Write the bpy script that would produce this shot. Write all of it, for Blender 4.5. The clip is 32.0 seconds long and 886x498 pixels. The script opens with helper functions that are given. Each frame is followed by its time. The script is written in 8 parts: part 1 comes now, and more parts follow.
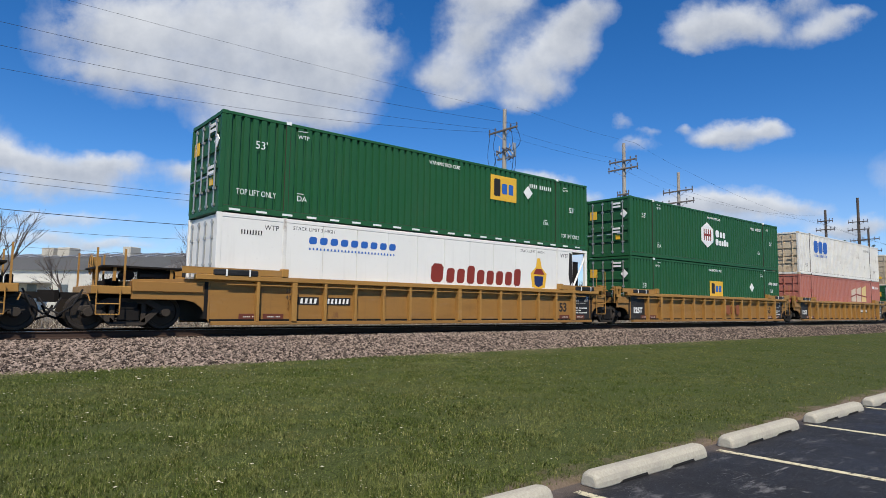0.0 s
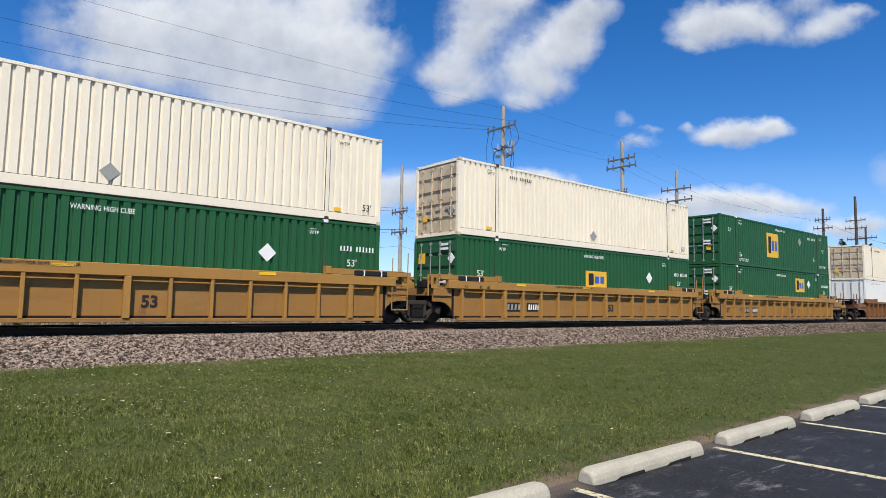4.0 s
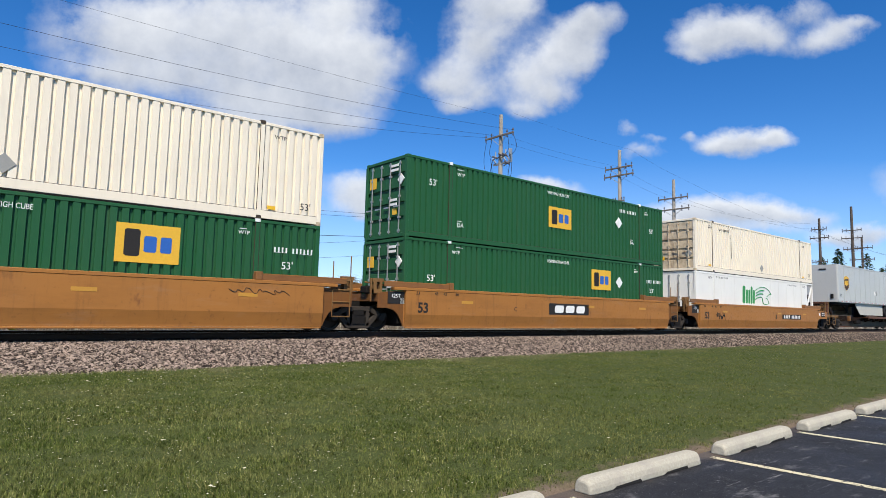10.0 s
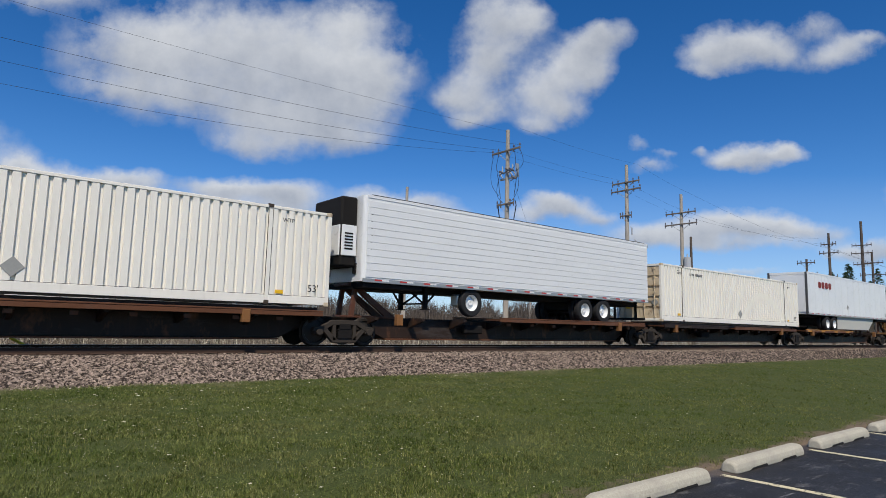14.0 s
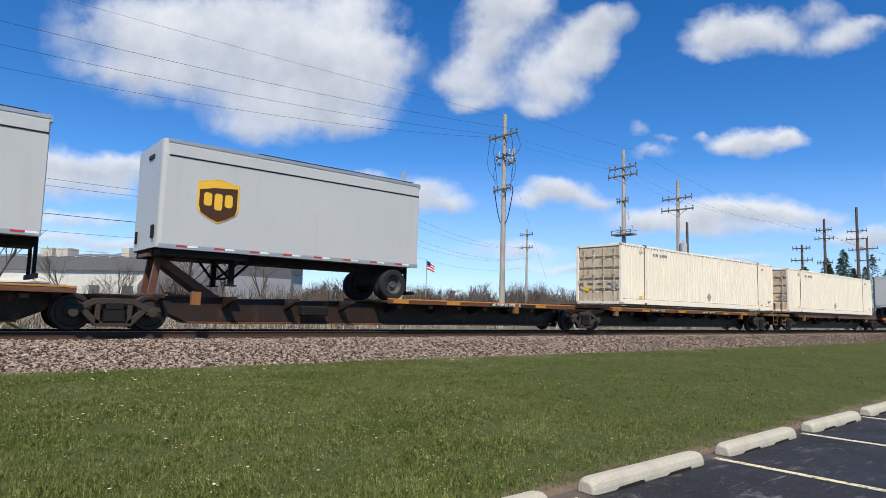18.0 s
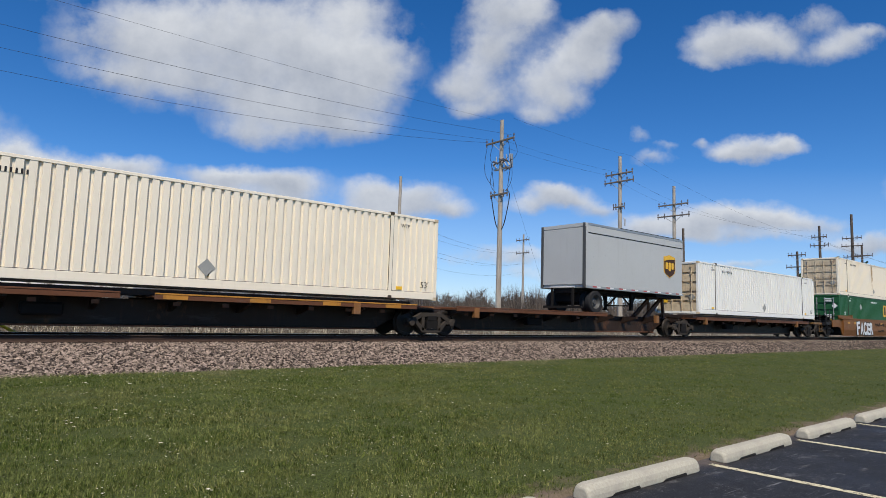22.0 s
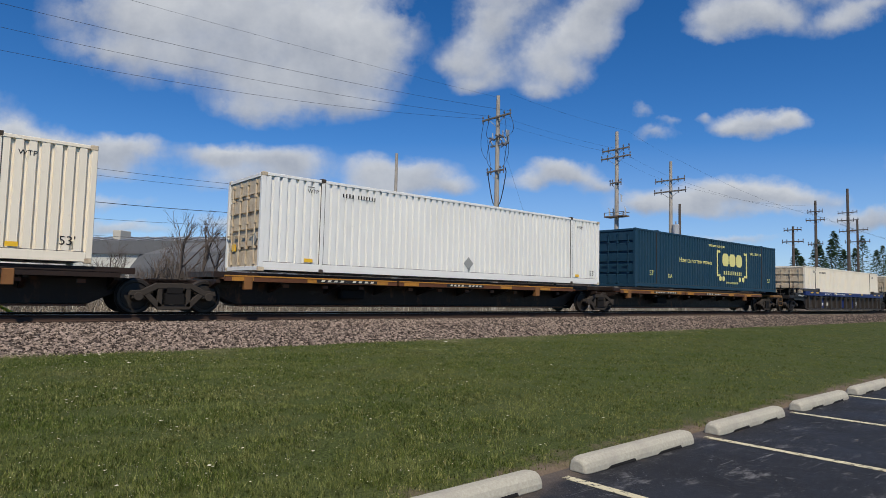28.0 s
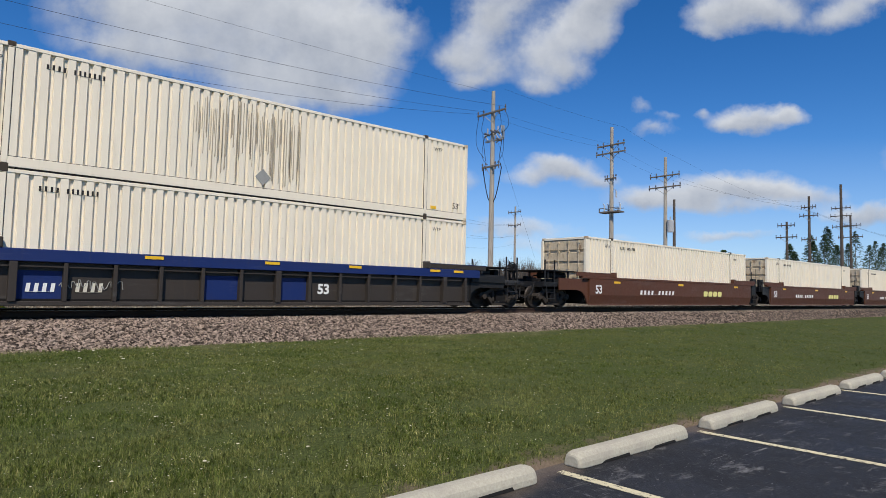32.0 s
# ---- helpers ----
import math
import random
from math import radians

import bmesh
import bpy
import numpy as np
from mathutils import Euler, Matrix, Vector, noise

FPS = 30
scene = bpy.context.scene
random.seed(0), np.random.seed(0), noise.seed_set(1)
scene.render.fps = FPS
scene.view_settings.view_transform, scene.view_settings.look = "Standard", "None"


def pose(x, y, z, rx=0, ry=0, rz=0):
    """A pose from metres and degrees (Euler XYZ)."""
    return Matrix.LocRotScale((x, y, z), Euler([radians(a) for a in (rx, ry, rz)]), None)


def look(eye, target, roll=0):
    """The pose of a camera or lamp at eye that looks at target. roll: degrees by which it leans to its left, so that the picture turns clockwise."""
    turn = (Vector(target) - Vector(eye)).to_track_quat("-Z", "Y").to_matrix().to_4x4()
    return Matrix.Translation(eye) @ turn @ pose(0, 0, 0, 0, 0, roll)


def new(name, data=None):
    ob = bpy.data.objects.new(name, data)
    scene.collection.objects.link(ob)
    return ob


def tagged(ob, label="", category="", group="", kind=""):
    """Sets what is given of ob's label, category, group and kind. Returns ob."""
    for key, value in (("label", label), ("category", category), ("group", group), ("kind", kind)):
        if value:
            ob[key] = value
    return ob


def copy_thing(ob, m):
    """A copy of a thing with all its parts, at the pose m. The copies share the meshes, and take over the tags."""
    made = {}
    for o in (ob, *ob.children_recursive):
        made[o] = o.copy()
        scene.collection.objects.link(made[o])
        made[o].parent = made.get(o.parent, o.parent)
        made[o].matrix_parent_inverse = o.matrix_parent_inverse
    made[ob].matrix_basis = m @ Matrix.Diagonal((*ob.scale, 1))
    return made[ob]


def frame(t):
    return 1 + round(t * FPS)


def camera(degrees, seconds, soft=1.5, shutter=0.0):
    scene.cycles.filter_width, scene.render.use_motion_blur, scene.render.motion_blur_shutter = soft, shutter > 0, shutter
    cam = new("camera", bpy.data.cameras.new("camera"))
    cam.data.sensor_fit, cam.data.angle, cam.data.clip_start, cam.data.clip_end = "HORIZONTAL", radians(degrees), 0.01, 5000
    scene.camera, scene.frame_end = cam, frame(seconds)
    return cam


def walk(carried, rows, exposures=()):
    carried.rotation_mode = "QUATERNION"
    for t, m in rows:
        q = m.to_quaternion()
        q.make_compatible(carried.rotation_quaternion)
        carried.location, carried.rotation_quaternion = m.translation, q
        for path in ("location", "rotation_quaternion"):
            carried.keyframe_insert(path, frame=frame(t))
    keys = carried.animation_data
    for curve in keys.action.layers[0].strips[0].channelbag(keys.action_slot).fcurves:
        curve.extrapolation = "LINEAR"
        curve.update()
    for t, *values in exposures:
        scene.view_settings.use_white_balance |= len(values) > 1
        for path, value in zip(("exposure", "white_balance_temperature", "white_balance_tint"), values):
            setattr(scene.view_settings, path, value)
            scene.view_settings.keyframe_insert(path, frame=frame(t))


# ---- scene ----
YC = 18.215          # centre line of the track
NEAR = 16.92         # near face of the loads
LEN = 16.154         # a 53 ft box
EYE = (0.0, 0.0, 0.768)
LOT = -0.76          # level of the parking lot

cam = camera(71.6, 32.0, soft=0.65)
PATH = [(0, 39.009, 5.241, 0.905), (0.5, 38.918, 5.14, 0.95), (1, 38.904, 4.922, 0.674), (1.5, 39.334, 5.04, 1.043), (2, 39.516, 5.288, 0.567), (2.5, 39.462, 5.026, 0.869), (3, 39.457, 4.911, 0.649), (3.5, 39.092, 4.974, 0.973), (5.5, 39.985, 5.203, 1.334), (6, 40.287, 5.358, 0.924), (6.5, 39.834, 5.524, 1.429), (7, 39.642, 5.643, 1.367), (7.5, 39.807, 5.636, 1.374), (8, 39.617, 5.317, 0.606), (8.5, 39.581, 5.262, 0.886), (9, 39.514, 5.391, 0.933), (9.5, 39.4, 5.527, 1.399), (10, 39.424, 5.698, 1.374), (10.5, 39.331, 5.91, 1.504), (11, 38.962, 5.856, 1.476), (11.5, 39.053, 6.006, 1.351), (12, 39.141, 6.216, 1.797), (12.5, 39.382, 6.517, 1.472), (13, 38.988, 6.712, 1.664), (13.5, 38.989, 6.979, 1.446), (14, 38.741, 7.046, 1.501), (14.5, 38.625, 6.891, 1.324), (16.5, 38.789, 5.585, 1.521), (17.0, 38.898, 5.534, 1.404), (17.5, 39.021, 5.59, 1.324), (18, 39.098, 5.659, 1.566), (18.5, 39.261, 5.729, 1.621), (19, 39.347, 5.614, 1.646), (19.5, 39.856, 6.0, 1.63), (20, 39.938, 6.047, 1.505), (20.5, 39.635, 6.137, 1.473), (21, 39.498, 6.254, 1.54), (21.5, 39.508, 6.205, 1.366), (22, 39.408, 6.126, 1.822), (22.5, 39.471, 6.015, 1.545), (23, 39.37, 5.826, 1.535), (23.5, 39.473, 5.643, 1.458), (24, 39.415, 5.495, 1.745), (24.5, 39.471, 5.541, 1.371), (25, 39.58, 5.414, 1.655), (25.5, 39.646, 5.46, 1.599), (27.5, 39.798, 4.15, 1.314), (28, 39.772, 4.012, 1.386), (28.5, 39.909, 4.07, 1.341), (29, 39.969, 4.232, 1.393), (29.5, 39.913, 4.3, 1.181), (30, 39.822, 4.472, 1.05), (30.5, 40.031, 4.072, 1.595), (31, 40.296, 3.892, 1.222), (31.5, 40.234, 3.731, 1.248), (32, 40.234, 3.61, 1.333)]


def aim(yaw, tilt, roll):
    a, b = radians(yaw), radians(tilt)
    way = Vector((math.sin(a) * math.cos(b), math.cos(a) * math.cos(b), math.sin(b)))
    return look(EYE, Vector(EYE) + way * 10, roll)


walk(cam, [(row[0], aim(*row[1:])) for row in PATH], [(0.0, 0.1), (1.0, 0.43), (2.0, 0.46), (3.0, 0.1), (5.5, 0.6), (6.0, 0.5), (7.0, 0.08), (8.0, 0.35), (9.0, 0.45), (10.0, 0.33), (11.0, 0.33), (12.0, -0.05), (13.0, 0.24), (14.0, -0.1), (16.5, -0.2), (17.0, 0.04), (18.0, 0.3), (19.0, -0.06), (20.0, -0.14), (21.0, 0.13), (22.0, 0.0), (23.0, 0.2), (24.0, -0.03), (25.0, 0.2), (28.0, -0.18), (29.0, 0.1), (30.0, 0.02), (32.0, -0.04)])

# ---- light ----
SUN_AZ, SUN_EL = 216.0, 52.0        # compass: 0 is along +y, 90 along +x
world = bpy.data.worlds.new("sky")
scene.world = world
world.use_nodes = True
wn = world.node_tree.nodes
sky = wn.new("ShaderNodeTexSky")
sky.sky_type, sky.sun_disc = "NISHITA", False
sky.sun_elevation, sky.sun_rotation = radians(SUN_EL), radians(SUN_AZ)
sky.air_density, sky.dust_density, sky.ozone_density = 0.68, 0.0, 1.5
deep = wn.new("ShaderNodeHueSaturation")        # the camera renders blue strongly
deep.inputs["Hue"].default_value, deep.inputs["Saturation"].default_value = 0.506, 1.37
deep.inputs["Value"].default_value = 1.30
wn["Background"].inputs[1].default_value = 0.108
world.node_tree.links.new(sky.outputs[0], deep.inputs["Color"])
world.node_tree.links.new(deep.outputs[0], wn["Background"].inputs[0])
sun = new("sun", bpy.data.lights.new("sun", "SUN"))
sun.data.energy, sun.data.angle, sun.data.color = 5.0, radians(0.5), (1.0, 0.915, 0.79)
sa, se = radians(SUN_AZ), radians(SUN_EL)
to_sun = Vector((math.sin(sa) * math.cos(se), math.cos(sa) * math.cos(se), math.sin(se)))
sun.matrix_world = look(to_sun * 50, (0, 0, 0))

# ---- materials ----


class Nodes:
    """Short way to lay out a node material."""

    def __init__(self, name, rough=0.6, metal=0.0):
        self.mat = bpy.data.materials.new(name)
        self.mat.use_nodes = True
        self.t = self.mat.node_tree
        self.p = self.t.nodes["Principled BSDF"]
        self.p.inputs["Roughness"].default_value, self.p.inputs["Metallic"].default_value = rough, metal
        self.p.inputs["Specular IOR Level"].default_value = 0.2 if rough > 0.45 else 0.4
        self.co = self.t.nodes.new("ShaderNodeTexCoord").outputs["Object"]

    def link(self, a, b):
        self.t.links.new(a, b)

    def noise(self, scale, detail=4.0, stretch=(1, 1, 1), rough=0.6, offset=None):
        m = self.t.nodes.new("ShaderNodeMapping")
        m.inputs["Scale"].default_value = stretch
        self.link(self.co, m.inputs[0])
        if offset is not None:
            self.link(offset, m.inputs["Location"])
        n = self.t.nodes.new("ShaderNodeTexNoise")
        n.inputs["Scale"].default_value, n.inputs["Detail"].default_value, n.inputs["Roughness"].default_value = scale, detail, rough
        self.link(m.outputs[0], n.inputs["Vector"])
        return n.outputs[0]

    def ramp(self, fac, a, b, low=0.0, high=1.0):
        r = self.t.nodes.new("ShaderNodeMapRange")
        r.clamp = True
        for k, v in zip((1, 2, 3, 4), (a, b, low, high)):
            r.inputs[k].default_value = v
        self.link(fac, r.inputs[0])
        return r.outputs[0]

    def mix(self, fac, a, b, blend="MIX"):
        m = self.t.nodes.new("ShaderNodeMix")
        m.data_type, m.blend_type = "RGBA", blend
        for sock, v in ((m.inputs[0], fac), (m.inputs[6], a), (m.inputs[7], b)):
            if isinstance(v, (int, float)):
                sock.default_value = v
            elif isinstance(v, tuple):
                sock.default_value = (*v, 1)
            else:
                self.link(v, sock)
        return m.outputs[2]

    def add(self, a, b):
        m = self.t.nodes.new("ShaderNodeMath")
        self.link(a, m.inputs[0])
        self.link(b, m.inputs[1])
        return m.outputs[0]

    def random(self):
        return self.t.nodes.new("ShaderNodeObjectInfo").outputs["Random"]

    def island(self):
        return self.t.nodes.new("ShaderNodeNewGeometry").outputs["Random Per Island"]

    def bump(self, height, strength=0.3, dist=0.01):
        b = self.t.nodes.new("ShaderNodeBump")
        b.inputs["Strength"].default_value, b.inputs["Distance"].default_value = strength, dist
        self.link(height, b.inputs["Height"])
        self.link(b.outputs[0], self.p.inputs["Normal"])

    def colour(self, c):
        if isinstance(c, tuple):
            self.p.inputs["Base Color"].default_value = (*c, 1)
        else:
            self.link(c, self.p.inputs["Base Color"])
        return self.mat


MATS = {}


def plain(name, c, rough=0.6, metal=0.0):
    if name not in MATS:
        n = Nodes(name, rough, metal)
        fine = n.noise(18, 5)
        col = n.mix(n.ramp(fine, 0.3, 0.75, 0.0, 0.35), c, tuple(v * 0.72 for v in c))
        MATS[name] = n.colour(col)
    return MATS[name]


def painted(name, c, dirt=(0.16, 0.12, 0.085), amount=0.3, rust=0.0, rough=0.5, streak=0.35):
    """Sheet-metal paint: fading, vertical rain streaks, grime, rust spots."""
    if name in MATS:
        return MATS[name]
    n = Nodes(name, rough)
    rnd = n.random()
    off = n.t.nodes.new("ShaderNodeCombineXYZ")
    mul = n.t.nodes.new("ShaderNodeMath")
    mul.operation = "MULTIPLY"
    mul.inputs[1].default_value = 37.0
    n.link(rnd, mul.inputs[0])
    n.link(mul.outputs[0], off.inputs[0])
    o = off.outputs[0]
    fade = n.noise(0.55, 3, offset=o)
    streaks = n.noise(3.2, 5, (1.6, 1.6, 0.13), offset=o)
    spots = n.noise(9, 6, offset=o)
    col = n.mix(n.ramp(fade, 0.3, 0.7, 0.0, 0.5), c, tuple(min(1, v * 0.86 + 0.012) for v in c))
    col = n.mix(n.ramp(streaks, 0.55, 0.8, 0.0, streak * amount * 2), col, dirt)
    col = n.mix(n.ramp(spots, 0.6, 0.78, 0.0, amount * 0.7), col, tuple(v * 0.8 for v in dirt))
    if amount >= 0.3:
        smear = n.noise(1.1, 7, (0.3, 1, 1.5), 0.68, o)
        col = n.mix(n.ramp(smear, 0.48, 0.68, 0.0, min(0.6, amount)), col, tuple(v * 0.55 + d * 0.3 for v, d in zip(c, dirt)))
        pale = n.noise(0.9, 6, (0.5, 1, 2.2), 0.7, o)
        col = n.mix(n.ramp(pale, 0.56, 0.74, 0.0, 0.3), col, tuple(v * 0.6 + 0.13 for v in c))
    if rust > 0:
        patch = n.noise(1.7, 7, (1, 1, 0.55), 0.7, o)
        col = n.mix(n.ramp(patch, 0.62 - rust * 0.25, 0.74 - rust * 0.1, 0.0, 0.85), col, (0.13, 0.055, 0.025))
    n.link(n.ramp(spots, 0.3, 0.8, rough - 0.1, rough + 0.2), n.p.inputs["Roughness"])
    n.bump(spots, 0.08, 0.004)
    MATS[name] = n.colour(col)
    return MATS[name]


CREAM = painted("cream_paint", (0.80, 0.72, 0.575), amount=0.24, rust=0.0)
WHITE = painted("white_paint", (0.75, 0.74, 0.69), amount=0.16)
DIRTY_WHITE = painted("weathered_white_paint", (0.72, 0.70, 0.64), amount=0.34, rust=0.13)
GREEN = painted("green_paint", (0.015, 0.090, 0.033), amount=0.14)
BLUE = painted("blue_paint", (0.018, 0.055, 0.30), amount=0.16)
RED = painted("faded_red_paint", (0.41, 0.15, 0.112), amount=0.22)
TEAL = painted("dark_teal_paint", (0.010, 0.042, 0.072), amount=0.14)
TRAILER_GREY = painted("pale_grey_paint", (0.44, 0.445, 0.43), amount=0.16, rough=0.35)
TRAILER_WHITE = painted("clean_white_paint", (0.70, 0.705, 0.695), amount=0.08, rough=0.32)
SKIRT = painted("dull_skirt_panel", (0.46, 0.45, 0.40), amount=0.25)
ORANGE = painted("orange_paint", (0.285, 0.147, 0.040), dirt=(0.11, 0.07, 0.04), amount=0.5, rust=0.04)
YELLOW_ORANGE = painted("yellow_orange_paint", (0.345, 0.182, 0.046), dirt=(0.11, 0.07, 0.04), amount=0.45, rust=0.02)
RUST_ORANGE = painted("rusty_orange_paint", (0.215, 0.096, 0.032), dirt=(0.07, 0.04, 0.025), amount=0.6, rust=0.3)
SMOOTH_ORANGE = painted("bright_orange_paint", (0.345, 0.145, 0.034), dirt=(0.11, 0.055, 0.022), amount=0.7, rust=0.10)
DARK_ORANGE = painted("dull_orange_paint", (0.235, 0.088, 0.022), dirt=(0.08, 0.04, 0.018), amount=0.7, rust=0.15)
RUST_BROWN = painted("rusty_brown_paint", (0.175, 0.070, 0.017), dirt=(0.075, 0.042, 0.022), amount=0.75, rust=0.35)
BNSF_BROWN = painted("brown_paint", (0.098, 0.038, 0.021), dirt=(0.06, 0.04, 0.028), amount=0.45, rust=0.05)
CAR_GREY = painted("charcoal_paint", (0.040, 0.033, 0.028), dirt=(0.085, 0.062, 0.045), amount=0.6)
CAR_BLUE = painted("deep_blue_paint", (0.009, 0.024, 0.115), dirt=(0.06, 0.055, 0.05), amount=0.4)
SPINE_BLACK = painted("grimy_black_paint", (0.022, 0.013, 0.009), dirt=(0.07, 0.034, 0.018), amount=0.7, rust=0.2)
SPINE_RUST = painted("rusty_deck_paint", (0.12, 0.047, 0.021), dirt=(0.04, 0.026, 0.018), amount=0.7, rust=0.25)
DECK_YELLOW = painted("deck_yellow_paint", (0.43, 0.19, 0.030), dirt=(0.07, 0.045, 0.03), amount=0.7, rust=0.26)
GRIMY_YELLOW = painted("grimy_yellow_paint", (0.20, 0.105, 0.035), dirt=(0.04, 0.03, 0.022), amount=0.8, rust=0.3)
DOOR_CREAM = painted("grimy_cream_paint", (0.56, 0.46, 0.32), dirt=(0.09, 0.046, 0.023), amount=0.8, rust=0.30)
# grimy castings, and the shade lines painted along posts and rails
CAST_GRIME_SHADE = plain("grimy_casting_and_seam_shade", (0.055, 0.042, 0.032), 0.8)
UNIT_BEIGE = plain("beige_sheet_metal", (0.46, 0.43, 0.36), 0.6)
STEEL = plain("dark_steel", (0.011, 0.0095, 0.0085), 0.8, 0.0)
END_BLACK = painted("charcoal_end_paint", (0.015, 0.015, 0.0155), dirt=(0.06, 0.042, 0.03), amount=0.35, rust=0.02)
TRUCK_STEEL = plain("dusty_cast_steel", (0.042, 0.034, 0.027), 0.85, 0.0)
WHEEL_STEEL = plain("worn_wheel_steel", (0.034, 0.028, 0.023), 0.5, 0.3)
GALV = plain("galvanised_steel", (0.42, 0.42, 0.40), 0.4, 0.6)
RUBBER = plain("tyre_rubber", (0.020, 0.020, 0.021), 0.85)
INK_BLACK = plain("black_lettering", (0.025, 0.023, 0.022), 0.6)
INK_WHITE = plain("white_lettering", (0.78, 0.78, 0.75), 0.6)
INK_YELLOW = plain("pale_yellow_lettering", (0.72, 0.66, 0.25), 0.6)
GOLD = plain("logo_yellow", (0.72, 0.42, 0.045), 0.55)
LOGO_BLUE = plain("logo_blue", (0.03, 0.12, 0.42), 0.55)
LOGO_ORANGE = plain("logo_orange", (0.70, 0.20, 0.05), 0.55)
LOGO_BROWN = plain("logo_brown", (0.060, 0.028, 0.014), 0.5)
LOGO_GREEN = plain("logo_green", (0.03, 0.27, 0.075), 0.55)
LOGO_RED = plain("logo_red", (0.22, 0.035, 0.025), 0.55)
REFLECT_RED = plain("red_reflective_tape", (0.45, 0.03, 0.025), 0.3)
TAG_YELLOW = plain("yellow_reflective_tape", (0.80, 0.47, 0.02), 0.35)
GRAF_BLUE = plain("sprayed_blue", (0.03, 0.30, 0.62), 0.5)
GRAF_PALE = plain("sprayed_silver", (0.62, 0.63, 0.64), 0.45)
GRAF_TAN = plain("sprayed_tan", (0.62, 0.58, 0.48), 0.5)
STENCIL_RED = plain("brown_red_stencil", (0.13, 0.040, 0.025), 0.6)
RUSTY_RED = plain("rusty_red_stencil", (0.25, 0.085, 0.04), 0.7)
FADED_TAPE = plain("faded_orange_tape", (0.50, 0.255, 0.045), 0.5)
FADED_PINK = plain("faded_pale_cream", (0.58, 0.47, 0.36), 0.6)
FADED_YELLOW = plain("faded_pale_yellow", (0.66, 0.50, 0.21), 0.6)
GRAF_DULL = plain("sprayed_dull_silver", (0.30, 0.30, 0.285), 0.5)
RIM_GREY = plain("dull_grey_rim", (0.09, 0.09, 0.088), 0.5, 0.3)
OFF_WHITE = painted("off_white_paint", (0.78, 0.745, 0.66), amount=0.22)
GRAF_SLATE = plain("sprayed_slate_blue", (0.22, 0.36, 0.46), 0.5)
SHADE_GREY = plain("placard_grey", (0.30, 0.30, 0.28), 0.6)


def wooden(name, c, c2):
    n = Nodes(name, 0.85)
    g = n.noise(4.0, 6, (6, 6, 0.25))
    big = n.noise(0.7, 3)
    col = n.mix(n.ramp(g, 0.3, 0.75), c, c2)
    col = n.mix(n.ramp(big, 0.35, 0.7, 0, 0.4), col, tuple(v * 0.6 for v in c2))
    n.bump(g, 0.4, 0.01)
    return n.colour(col)


POLE_WOOD = wooden("weathered_pole_wood", (0.46, 0.42, 0.36), (0.26, 0.23, 0.195))
ARM_WOOD = wooden("dark_crossarm_wood", (0.20, 0.175, 0.15), (0.12, 0.10, 0.085))
DARK_POLE = wooden("dark_pole_wood", (0.13, 0.105, 0.085), (0.07, 0.055, 0.045))
TIE_WOOD = wooden("creosoted_tie_wood", (0.065, 0.052, 0.042), (0.10, 0.085, 0.07))
BARK = wooden("grey_brown_bark", (0.13, 0.105, 0.085), (0.075, 0.06, 0.05))


def from_edge(n):
    """Metres beyond the edge of the lot, for ground materials."""
    m = n.t.nodes.new("ShaderNodeVectorMath")
    m.operation = "DOT_PRODUCT"
    m.inputs[1].default_value = (-0.03, 1.0, 0.0)
    n.link(n.co, m.inputs[0])
    return n.ramp(m.outputs["Value"], 3.421 - 10, 3.421 + 10, -10, 10)


def grass_ground():
    n = Nodes("mown_grass_ground", 0.95)
    n.p.inputs["Specular IOR Level"].default_value = 0.1
    big, mid, fine = n.noise(0.16, 4), n.noise(1.3, 5), n.noise(38, 4, (1, 1, 1))
    c = n.mix(n.ramp(fine, 0.35, 0.65), (0.021, 0.031, 0.007), (0.094, 0.112, 0.034))
    c = n.mix(n.ramp(mid, 0.45, 0.75, 0, 0.4), c, (0.095, 0.092, 0.042))
    c = n.mix(n.ramp(big, 0.4, 0.7, 0, 0.35), c, (0.035, 0.055, 0.014))
    # trodden soil beside the lot
    far = from_edge(n)
    c = n.mix(n.ramp(n.add(far, n.ramp(n.noise(2.6, 5), 0.3, 0.7, -0.22, 0.22)), 0.08, 0.32, 0.95, 0.0), c, n.mix(fine, (0.085, 0.06, 0.042), (0.22, 0.17, 0.125)))
    n.bump(fine, 0.6, 0.02)
    return n.colour(c)


